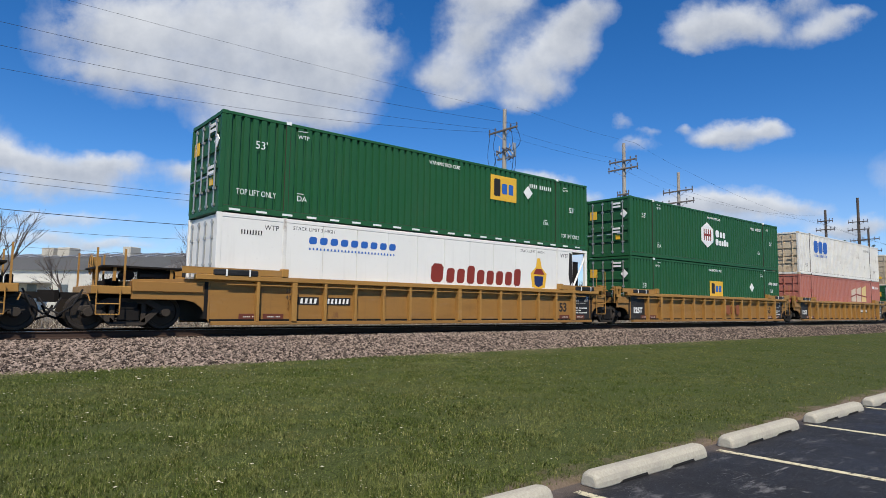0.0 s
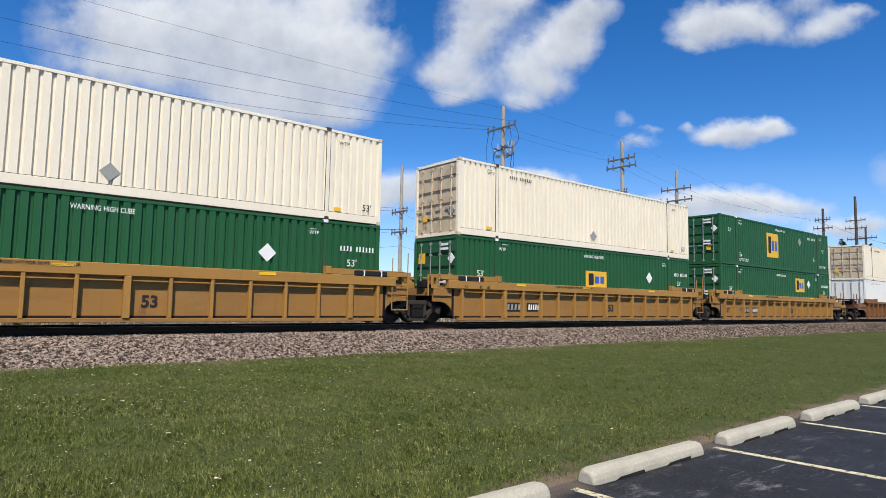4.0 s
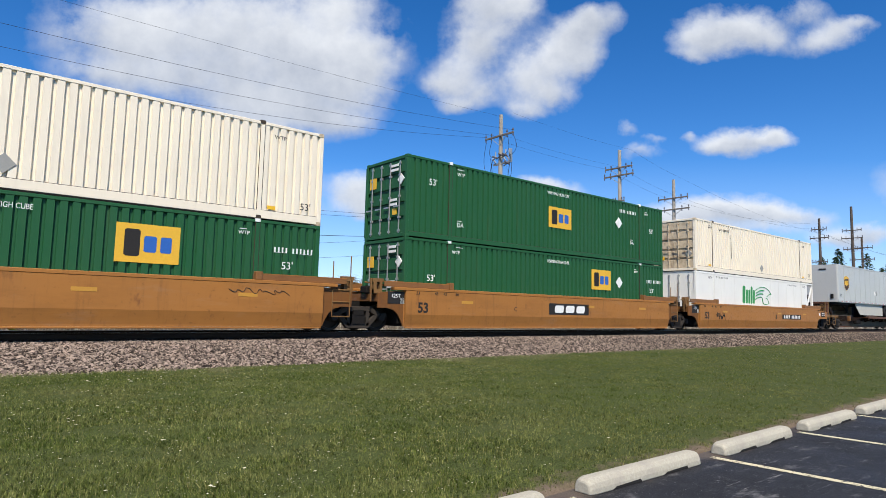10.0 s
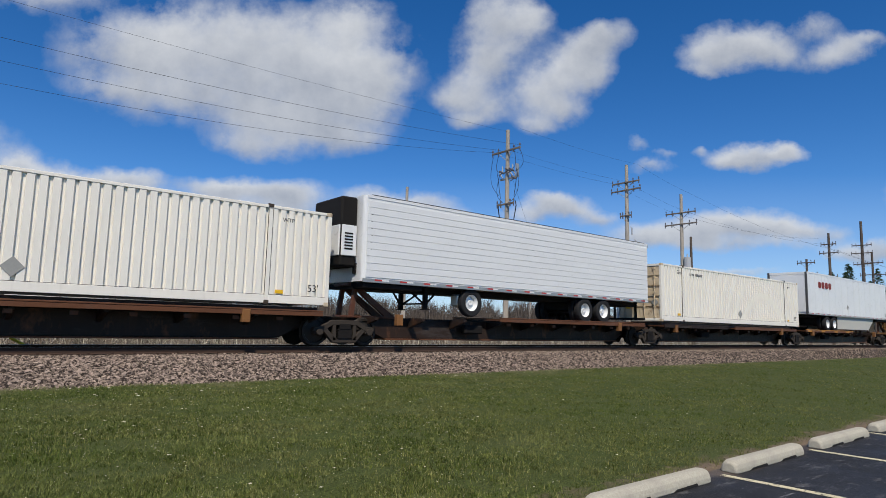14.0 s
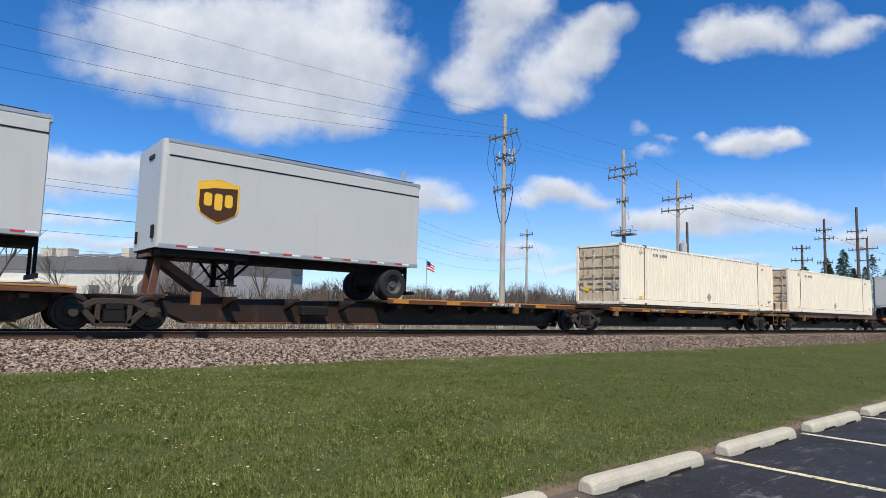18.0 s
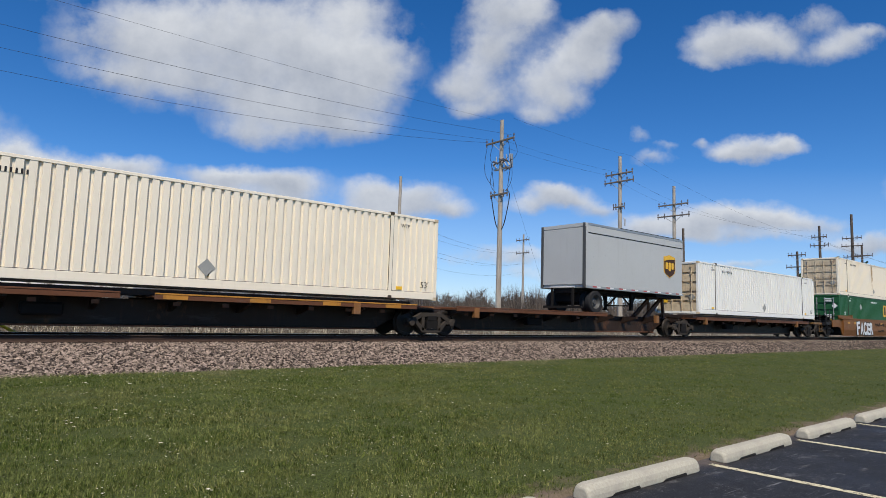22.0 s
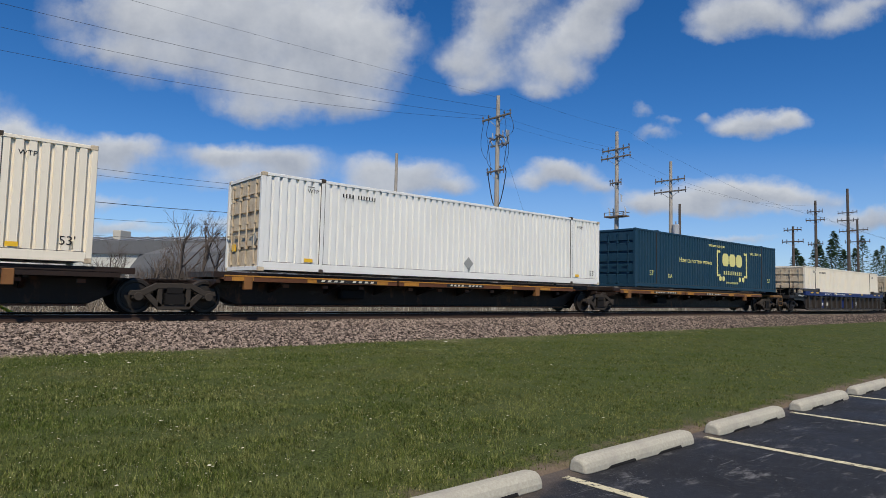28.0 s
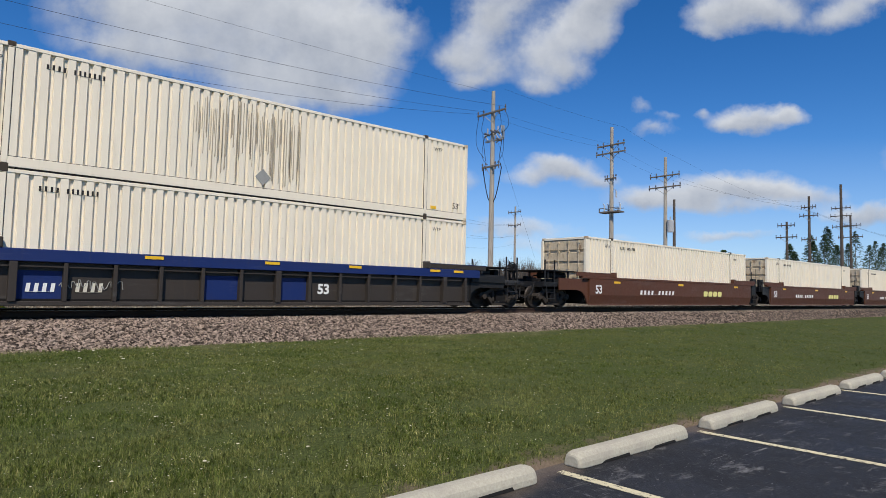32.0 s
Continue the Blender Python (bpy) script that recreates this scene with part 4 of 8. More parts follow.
def coupler(car, x, way):
    """Drawbar, knuckle and air hose at one end."""
    def make():
        b = Build().box(0, 0.55, -0.08, 0.08, 0.78, 0.95).prism([(0.5, -0.14), (0.78, -0.16), (0.86, -0.02), (0.72, 0.03), (0.86, 0.12), (0.6, 0.17), (0.5, 0.14)], 0.70, 1.0, "z")
        pts = [(0.1, -0.35, 0.72), (0.25, -0.37, 0.45), (0.45, -0.36, 0.28), (0.68, -0.33, 0.36), (0.80, -0.30, 0.62)]
        for p, q in zip(pts, pts[1:]):
            b.tube(p, q, 0.03, n=6)
        return b.mesh("coupler", STEEL, 0.0)
    return child("coupler", cached("coupler", make), car, (x, 0, 0), (0, 0, 0 if way > 0 else math.pi))

def brake_wheel(car, x, y, z, mat):
    def make():
        b = Build()
        for i in range(16):
            a, c = 2 * math.pi * i / 16, 2 * math.pi * (i + 1) / 16
            b.tube((0, 0.26 * math.cos(a), 0.26 * math.sin(a)), (0, 0.26 * math.cos(c), 0.26 * math.sin(c)), 0.018, n=5)
        for i in range(5):
            a = 2 * math.pi * i / 5
            b.tube((0, 0, 0), (0, 0.26 * math.cos(a), 0.26 * math.sin(a)), 0.014, n=5)
        b.box(0.02, 0.22, -0.14, 0.14, -0.2, 0.2)
        return b.mesh("brake_wheel", mat, 0)
    child("brake_wheel", cached(("brake", mat.name), make), car, (x, y, z))
    boxpart("brake_post", mat, car, (x + 0.06, x + 0.16, y - 0.05, y + 0.05, 1.1, z - 0.2))


def ladder(car, x, mat, side=-1):
    """Corner step and grab rails under an end platform."""
    def make():
        b = Build()
        for k in (0, 0.52):
            b.tube((k, 0, 0.42), (k, 0, 1.05), 0.016, n=5)
        for z in (0.42, 0.68):
            b.tube((0, 0, z), (0.52, 0, z), 0.018, n=5)
        return b.mesh("step_ladder", mat)
    child("step_ladder", cached(("ladder", mat.name), make), car, (x, side * 1.40, 0))


def grab_ladder(car, x, mat):
    """Two tall grab irons with rungs at the corner of a unit."""
    def make():
        b = Build()
        for k, top in ((0.0, 2.2), (0.62, 2.4)):
            b.tube((k, 0, 0.50), (k, 0, top), 0.018, n=6)
        for z in (0.50, 0.95, 1.32, 1.62):
            b.tube((0, 0, z), (0.62, 0, z), 0.018, n=6)
        return b.mesh("grab_ladder", mat)
    child("grab_ladder", cached(("grab", mat.name), make), car, (x, -1.47, 0))


def end_block(car, x, mat):
    """Stubby corner bracket with a hole on the end platform."""
    def make():
        b = Build()
        for z0, z1, a, c in ((1.27, 1.74, 0.0, 0.11), (1.27, 1.74, 0.24, 0.33), (1.64, 1.76, -0.04, 0.38), (1.27, 1.40, 0.0, 0.33)):
            b.box(a, c, -0.10, 0.10, z0, z1)
        b.tube((-0.3, 0, 1.62), (0.6, 0, 1.55), 0.025, n=6)
        return b.mesh("end_bracket", mat, 0)
    child("end_bracket", cached(("endb", mat.name), make), car, (x, -1.28, 0))
    boxpart("end_valve", STEEL, car, (x + 0.02, x + 0.3, -0.9, -0.5, 1.27, 1.52), 0.03)


def posts(car, x, mat, n=2, high=2.05):
    for i in range(n):
        for s in (-1, 1):
            boxpart("handrail_post", mat, car, (x + i * 0.62, x + i * 0.62 + 0.045, s * 1.32 - 0.022, s * 1.32 + 0.022, 1.0, high))


def end_gear(car, x0, way, mat):
    """Crossover walk, brake cylinder, air reservoir and uncoupling lever of a coupler end."""
    a = x0 + 0.25 if way < 0 else x0 - 1.35
    boxpart("crossover_walk", STEEL, car, (a, a + 2.0, -1.22, 1.22, 1.585, 1.635), 0.008)
    for k in (0.25, 1.6):
        for s in (-1, 1):
            boxpart("walk_bracket", mat, car, (a + k, a + k + 0.07, s * 1.12 - 0.035, s * 1.12 + 0.035, 1.255, 1.584))
    m = x0 + 0.9 if way < 0 else x0 - 0.1
    child("brake_cylinder", cached("brake_cyl", lambda: Build().tube((0, -0.35, 0), (0, 0.35, 0), 0.13, n=12).tube((0, 0.35, 0), (0, 0.62, 0), 0.03, n=6).mesh("brake_cylinder", STEEL)), car, (m, -0.62, 1.41))
    child("air_reservoir", cached("reservoir", lambda: Build().tube((-0.45, 0, 0), (0.45, 0, 0), 0.15, n=12).mesh("air_reservoir", END_BLACK, 0.02)), car, (m - way * 0.7, -0.75, 1.42))
    e = x0 if way < 0 else x0 + 0.89
    lever = [(e, -1.34, 0.74), (e + way * 0.05, -1.30, 0.90), (e + way * 0.06, -0.7, 0.92), (e + way * 0.10, -0.25, 0.86)]
    child("uncoupling_lever", ribbon(lever, 0.018, 5).mesh("uncoupling_lever", mat), car)
    hose = [(e + way * 0.1, -0.9, 1.02), (e + way * 0.3, -0.95, 0.62), (e + way * 0.55, -0.8, 0.42), (e + way * 0.8, -0.6, 0.55), (e + way * 0.95, -0.45, 0.80)]
    child("brake_hose", ribbon(hose, 0.024, 6).mesh("brake_hose", RUBBER), car)


ENDS = {SMOOTH_ORANGE.name: RUST_BROWN, DARK_ORANGE.name: RUST_BROWN, RUST_BROWN.name: END_BLACK, BNSF_BROWN.name: END_BLACK, CAR_GREY.name: END_BLACK}


def well_car(u, style, left, right, label):
    """One well unit. left, right: 'coupler', 'joint' (carries the shared truck) or 'open' (the next unit carries it)."""
    body, chord, rib_mat, ribbed, chord_z, thick = style
    car = thing("well_car", label, "rail car", "well cars")
    MOVING.append((car, u, YC, 0.0))
    (RIBBED if ribbed else SMOOTH).add(car.name)
    e0 = -2.05 if left == "coupler" else -1.12
    e1 = LEN + (2.05 if right == "coupler" else 1.12)
    lo0, lo1 = -0.10, LEN + 0.10
    zt = chord_z

    end_mat = ENDS.get(body.name, body)
    fit = GRIMY_YELLOW if body is SMOOTH_ORANGE else BNSF_BROWN if body in (DARK_ORANGE, RUST_ORANGE) else END_BLACK if body.name in ENDS else rib_mat
    skin = [body if k == "coupler" and body is not CAR_GREY else end_mat for k in (left, right)]

    def side():
        return Build().prism([(lo0, 0.2), (lo1, 0.2), (lo1, zt - 0.13), (lo0, zt - 0.13)], 0.0, 0.06).mesh("side_sill", body, 0.006)

    def cheek(a, e, w, mat):
        out = [(a, 0.2), (a + w * 0.10, 0.40), (a + w * 0.22, 0.60), (a + w * 0.40, 0.74), (a + w * 0.66, 0.80), (e, 0.80), (e, 1.30), (a + w * 0.4, zt - 0.13), (a, zt - 0.13)]
        return Build().prism(out if w > 0 else out[::-1], 0.0, 0.06).mesh("end_cheek", mat, 0.006)
    me = cached(("sill", body.name, zt), side)
    ends = [cached(("cheek", m.name, a, round(e, 2), zt), lambda: cheek(a, e, w, m)) for a, e, w, m in ((lo0 - 0.003, e0, -1, skin[0]), (lo1 + 0.003, e1, 1, skin[1]))]
    out = 1.295 + 0.16
    deepin = DEEP if ribbed else 0.0
    for s in (-1, 1):
        yy = -out if s < 0 else out - 0.06
        child("side_sill", me, car, (0, yy - s * deepin, 0))
        for piece in ends:
            child("end_cheek", piece, car, (0, yy - s * deepin, 0))
        ya, yb = (-out - 0.05, -1.31) if s < 0 else (1.31, out + 0.05)
        if ribbed:
            boxpart("top_chord", chord, car, (-0.55, LEN + 0.55, ya, yb, zt - thick, zt), 0.012)
            boxpart("bottom_chord", body, car, (lo0 + 0.02, lo1 - 0.02, ya + 0.02, yb, 0.14, 0.24), 0.01)
            for i in range(16):
                x = 0.08 + i * 1.06
                if body is ORANGE and thick < 0.2 and i in (0, 15):
                    continue
                big = i in (2, 8, 14)
                w = 0.16 if big else 0.09
                boxpart("side_rib", rib_mat, car, (x, x + w, ya - (0.02 if big else -0.01), ya + 0.19, 0.24, zt - thick - 0.004), 0.008)
            boxpart("air_pipe", rib_mat, car, (0.3, LEN - 0.3, ya + 0.045, ya + 0.075, zt - thick - 0.12, zt - thick - 0.09))
        else:
            boxpart("top_chord", chord, car, (-0.55, LEN + 0.55, ya - (0.06 if s < 0 else 0), yb + (0.06 if s > 0 else 0), zt - 0.10, zt), 0.012)
            me2 = cached(("belly", body.name, zt), lambda: Build().prism([(-0.012, 0.19), (-0.015, 0.24), (-0.09, 0.60), (-0.09, zt - 0.104), (0.03, zt - 0.104), (0.03, 0.19)], lo0 + 0.03, lo1 - 0.03, "x").mesh("lower_panel", body, 0.006))
            boxpart("bottom_lip", body, car, (lo0 + 0.05, lo1 - 0.05, ya + 0.005, ya + 0.06, 0.135, 0.186), 0.008) if s < 0 else None
            child("lower_panel", me2, car, (0 if s < 0 else LEN, -out - 0.01 if s < 0 else out + 0.01, 0), None if s < 0 else (0, 0, math.pi))
        # raised guides at each end of the well
        for x in (-0.9, LEN - 1.95):
            boxpart("container_guide", rib_mat, car, (x, x + 2.85, ya + 0.02, ya + 0.07, zt + 0.004, zt + 0.17), 0.01)
            boxpart("guide_lip", chord, car, (x, x + 2.85, ya + 0.02, yb - 0.02, zt + 0.17, zt + 0.19))
        if ribbed and body is ORANGE:
            for x in (-0.1, LEN - 1.05):
                boxpart("guide_pad", END_BLACK, car, (x, x + 1.25, ya - 0.02, ya + 0.09, zt - 0.02, zt + 0.155), 0.03, "black rubber guide pad")
                for k in (0.33, 0.98):
                    boxpart("pad_band", INK_WHITE, car, (x + k, x + k + 0.045, ya - 0.026, ya + 0.08, zt - 0.024, zt + 0.16))
        for x in (1.86, LEN - 2.06):
            boxpart("lock_bracket", rib_mat, car, (x, x + 0.2, ya - 0.02, yb, zt, zt + 0.24), 0.015)
    boxpart("floor", STEEL, car, (lo0, lo1, -1.36, 1.36, 0.20, 0.30))
    for way, e, kind in ((-1, e0, left), (1, e1, right)):
        a, c = (e, lo0 - 0.2) if way < 0 else (lo1 + 0.2, e)
        boxpart("end_platform", end_mat, car, (min(a, c), max(a, c), -1.38, 1.38, 1.0, 1.26), 0.012)
        boxpart("bulkhead", STEEL, car, (lo0 - 0.16, lo0 - 0.06, -1.33, 1.33, 0.3, 1.3) if way < 0 else (lo1 + 0.06, lo1 + 0.16, -1.33, 1.33, 0.3, 1.3))
        if kind == "coupler":
            x0, x1 = (-2.95, -2.06) if way < 0 else (LEN + 2.06, LEN + 2.95)
            boxpart("end_sill", fit, car, (x0, x1, -1.36, 1.36, 0.92, 1.12), 0.012)
            boxpart("draft_sill", STEEL, car, (x0, x1, -0.25, 0.25, 0.70, 0.92))
            coupler(car, -2.95 if way < 0 else LEN + 2.95, way)
            posts(car, x0 + 0.08, fit)
            ladder(car, x0 + 0.12, fit)
            truck(car, -2.05 if way < 0 else LEN + 2.05)
            brake_wheel(car, x0 + 0.3, 0.75, 1.72, fit) if way < 0 else None
            end_gear(car, x0, way, fit)
            for k in range(3):
                boxpart("brake_gear", STEEL, car, (x0 + 0.2 + k * 0.26, x0 + 0.36 + k * 0.26, -0.9 + k * 0.5, -0.5 + k * 0.5, 1.12, 1.25 + 0.06 * k), 0.02)
        elif kind == "joint":
            truck(car, -1.63)
            boxpart("joint_sill", STEEL, car, (-1.9, -1.1, -0.3, 0.3, 0.75, 1.02))
            posts(car, -1.35, fit, 1, 1.75)
            end_block(car, -1.25, fit)
        else:
            boxpart("joint_sill", STEEL, car, (LEN + 1.1, LEN + 1.55, -0.28, 0.28, 0.78, 1.0))
            posts(car, LEN + 1.0, fit, 1, 1.75)
            grab_ladder(car, LEN + 0.42, fit)
            end_block(car, LEN + 0.86, fit)
    return car


def car_mark(car, dims, mat, name="marking_panel", label="", y=-0.215):
    x0, x1, z0, z1 = dims
    y = on_web(car, y, x0)
    return boxpart(name, mat, car, (x0, x1, FACE + y - 0.004, FACE + y + 0.01, z0, z1), 0, label)


def car_bars(car, x0, x1, z0, z1, mat, n=10, y=-0.221):
    w = (x1 - x0) / n
    y = on_web(car, y, x0)
    teeth = [(x0 + i * w + w * 0.24, x0 + (i + 1) * w - w * 0.28, z1) for i in range(n) if not (i == 4 and n > 6)]
    return child("lettering", comb(teeth, z0, FACE + y - 0.006, FACE + y + 0.01, mat, 0.025, w * 0.14), car)


def car_text(car, words, x, z, h, mat, y=-0.225):
    return text(car, words, x, z, h, mat, FACE + on_web(car, y, x), 0.014 if h >= 0.25 else 0.0)


def spine_car(u0, u1, left, right, deck, label, hitch=None, mat=None, words=False, edge=None):
    """One spine unit from truck u0 to truck u1. deck: stretches of wheel platform or edge strip, from u0."""
    mat = mat or DECK_YELLOW
    n = u1 - u0
    car = thing("spine_car", label, "rail car", "spine cars")
    MOVING.append((car, u0, YC, 0.0))
    prof = [(-0.6, 0.72), (0.9, 0.72), (1.9, 0.26), (n - 1.9, 0.26), (n - 0.9, 0.72), (n + 0.6, 0.72), (n + 0.6, 0.93), (-0.6, 0.93)]
    child("spine_beam", cached(("spine", round(n, 2)), lambda: Build().prism(prof, -0.42, 0.42).mesh("spine_beam", SPINE_BLACK, 0.01)), car)
    boxpart("bottom_flange", SPINE_RUST, car, (1.95, n - 1.95, -0.56, 0.56, 0.205, 0.256), 0.006)
    x = 1.0
    while x < n - 0.5:
        child("outrigger", cached("outrigger", lambda: Build().prism([(-1.28, 0.88), (-0.42, 0.62), (0.42, 0.62), (1.28, 0.88), (1.28, 0.97), (-1.28, 0.97)], 0.0, 0.12, "x").mesh("outrigger", SPINE_BLACK)), car, (x, 0, 0))
        x += 1.9
    for a, c, m in deck:
        for s in (-1, 1):
            y0, y1 = (-1.40, -0.46) if s < 0 else (0.46, 1.40)
            boxpart("deck_plate", SPINE_RUST, car, (a, c, y0 + 0.02, y1 - 0.02, 0.985, 1.03))
            e0, e1 = (-1.42, -1.36) if s < 0 else (1.36, 1.42)
            boxpart("deck_edge", SPINE_RUST if m is not SPINE_BLACK else m, car, (a, c, e0, e1, 0.93, 1.055), 0.006)
            boxpart("deck_lip", m, car, (a, c, e0 - 0.012 * (s < 0), e1 + 0.012 * (s > 0), 1.059, 1.10), 0.006)
            xx = a + 0.2
            while s < 0 and m is DECK_YELLOW and xx < c - 0.9:
                boxpart("edge_patch", m, car, (xx, xx + 0.62, e0 - 0.006, e0 + 0.01, 0.945, 1.052), 0, "chipped orange paint patch")
                xx += 2.3
            xx = a + 0.5
            while xx < c - 0.2:
                boxpart("deck_bracket", SPINE_RUST, car, (xx, xx + 0.18, min(e0 * 0.86, e0 * 0.9), max(e0 * 0.86, e0 * 0.9), 0.78, 0.88))
                xx += 1.3
    if hitch is None:
        boxpart("load_saddle", SPINE_BLACK, car, (1.0, n - 1.0, -1.12, 1.12, 1.034, 1.19))
    for x in (1.75, 13.9):
        if x < n - 0.8:
            for s in (-1, 1):
                boxpart("container_pedestal", RUST_ORANGE, car, (x, x + 0.24, s * 1.36 - 0.09, s * 1.36 + 0.09, 0.70, 1.07), 0.015)
    for s in (-1, 1):
        boxpart("air_tank", STEEL, car, (5.2, 6.1, s * 0.75 - 0.15, s * 0.75 + 0.15, 0.46, 0.78), 0.05)
    if left == "coupler":
        boxpart("end_sill", GRIMY_YELLOW, car, (-1.7, -0.4, -1.36, 1.36, 0.94, 1.08), 0.01)
        boxpart("draft_sill", STEEL, car, (-1.8, -0.5, -0.25, 0.25, 0.72, 0.94))
        coupler(car, -1.8, -1)
        ladder(car, -1.66, GRIMY_YELLOW)
        posts(car, -1.6, SPINE_BLACK, 1, 1.75)
        brake_wheel(car, -1.3, -0.6, 1.62, GRIMY_YELLOW)
    truck(car, 0.0)
    if right == "coupler":
        boxpart("end_sill", GRIMY_YELLOW, car, (n + 0.4, n + 1.7, -1.36, 1.36, 0.94, 1.08), 0.01)
        boxpart("draft_sill", STEEL, car, (n + 0.5, n + 1.8, -0.25, 0.25, 0.72, 0.94))
        coupler(car, n + 1.8, 1)
        ladder(car, n + 1.1, GRIMY_YELLOW)
        posts(car, n + 1.5, SPINE_BLACK, 1, 1.75)
        truck(car, n)
    if hitch is not None:
        hx, way = hitch

        def make():
            b = Build()
            for s in (-1, 1):
                b.prism([(0.0, 0.95), (0.16, 0.95), (0.30, 2.0), (0.14, 2.0)], s * 0.42 - 0.06, s * 0.42 + 0.06)
                b.prism([(0.10, 1.97), (0.40, 1.97), (1.85, 1.0), (1.5, 0.95)], s * 0.36 - 0.06, s * 0.36 + 0.06)
            b.box(-0.1, 0.55, -0.5, 0.5, 1.98, 2.08)
            b.box(-0.1, 1.9, -0.5, 0.5, 0.93, 1.0)
            return b.mesh("trailer_hitch", BNSF_BROWN, 0.01)
        child("trailer_hitch", cached("hitch", make), car, (hx, 0, 0), (0, 0, 0 if way > 0 else math.pi))
    return car


# ---- trailers ----


def tyre_mesh():
    return cached("tyre", lambda: Build().lathe([(0.29, 0.03), (0.34, 0.0), (0.47, 0.0), (0.505, 0.03), (0.515, 0.06), (0.515, 0.22), (0.48, 0.26), (0.29, 0.25)], (0, 0, 0), 30).mesh("tyre", RUBBER))


def rim_mesh(mat):
    return cached(("rim", mat.name), lambda: Build().lathe([(0.01, 0.10), (0.09, 0.08), (0.11, 0.13), (0.22, 0.16), (0.27, 0.06), (0.295, 0.02), (0.30, 0.06), (0.28, 0.24)], (0, 0, 0), 24).mesh("rim", mat))


def trailer(u, length, label, mat, nose=-1, bands=True, wheels=(), skirt=None, gear=None, rim=None, shieldbox=None, ridged=False, tape=True, z0=2.15, z1=5.0, roof_band=True):
    """A boxed semi-trailer. nose -1: its front faces the head of the train. Places are from its forward end along the train."""
    rim = rim or GALV
    ob = thing("semi_trailer", label, "trailer", "trailers on spine cars")
    MOVING.append((ob, u, YC, 0.0))
    r = 0.13

    def shell():
        b = Build()
        pts = []
        for cx, cy, a0 in ((length - 0.02, 1.29, 0), (0.02, 1.29, 90), (0.02, -1.29, 180), (length - 0.02, -1.29, 270)):
            rounded = (cx < 1) == (nose < 0)
            rr = r if rounded else 0.02
            ox = cx + (rr if cx < 1 else -rr)
            oy = cy - math.copysign(rr, cy)
            for k in range(5 if rounded else 2):
                a = radians(a0 + (90 * k / (4 if rounded else 1)))
                pts.append((ox + rr * math.cos(a), oy + rr * math.sin(a)))
        b.prism(pts, z0, z1, "z")
        return b.mesh("body", mat, 0.0)
    child("body", shell(), ob)
    for s in (-1, 1):
        y0, y1 = (-1.305, -1.27) if s < 0 else (1.27, 1.305)
        boxpart("base_rail", GALV, ob, (0.06, length - 0.02, y0 - 0.006, y1 + 0.006, z0 - 0.03, z0 + 0.10), 0.006)
        boxpart("roof_rail", GALV if bands else mat, ob, (0.14, length - 0.02, y0, y1, z1 - 0.09, z1 + 0.012), 0.006)
        if bands or ridged:
            boxpart("roof_edge", STEEL, ob, (2.6 if bands else 0.3, length - 0.3, y0 + 0.004, y1, z1 + 0.013, z1 + 0.038))
        if roof_band:
            boxpart("side_band", mat, ob, (0.18, length - 0.05, y0 - 0.004, y1, z1 - 0.42, z1 - 0.12), 0.006)
            boxpart("band_seam", STEEL, ob, (0.18, length - 0.05, y0 + 0.002, y1, z1 - 0.45, z1 - 0.425))
        if tape:
            x = 0.5
            while s < 0 and x < length - 0.6:
                boxpart("reflective_tape", REFLECT_RED, ob, (x, x + 0.28, y0 - 0.012, y0 - 0.003, z0 + 0.03, z0 + 0.08))
                boxpart("reflective_tape", INK_WHITE, ob, (x + 0.285, x + 0.55, y0 - 0.012, y0 - 0.003, z0 + 0.03, z0 + 0.08))
                x += 1.0
        if skirt:
            a, c2 = skirt
            sk = cached(("skirt", round(c2 - a, 2), nose), lambda: Build().prism([(0.55 if nose < 0 else 0, 0), (c2 - a - (0.55 if nose > 0 else 0), 0), (c2 - a + (0.55 if nose > 0 else 0), 0.72), (c2 - a + (0.55 if nose > 0 else 0), 0.92), (-0.55 if nose < 0 else 0, 0.92), (-0.55 if nose < 0 else 0, 0.72)], 0, 0.02).mesh("side_skirt", SKIRT, 0.0))
            child("side_skirt", sk, ob, (a, s * 1.16 - 0.01, z0 - 0.93))
        for i in range(0 if not ridged else 11):
            zz = z0 + 0.14 + i * (z1 - z0 - 0.3) / 11
            if s < 0:
                boxpart("side_slat", mat, ob, (0.16, length - 0.06, y0 - 0.004, y0 + 0.02, zz, zz + (z1 - z0 - 0.3) / 11 - 0.014), 0.004)
    if not ridged and not roof_band:
        for i in range(1, int(length / 1.22)):
            boxpart("panel_seam", mat, ob, (i * 1.22, i * 1.22 + 0.06, -1.302, -1.28, z0 + 0.1, z1 - 0.1))
    boxpart("underframe", STEEL, ob, (0.1, length - 0.05, -0.6, 0.6, z0 - 0.22, z0 - 0.02))
    for w in wheels:
        boxpart("axle_beam", STEEL, ob, (w - 0.08, w + 0.08, -1.0, 1.0, 1.42, 1.58))
        boxpart("suspension", STEEL, ob, (w - 0.4, w + 0.3, -0.7, 0.7, 1.55, z0 - 0.1), 0.02)
        for s in (-1, 1):
            for off in (0, 0.31):
                ty = child("tyre", tyre_mesh(), ob, (w, s * (1.27 - off), 1.56), None if s < 0 else (0, 0, math.pi))
                if off == 0:
                    child("rim", rim_mesh(rim), ty)
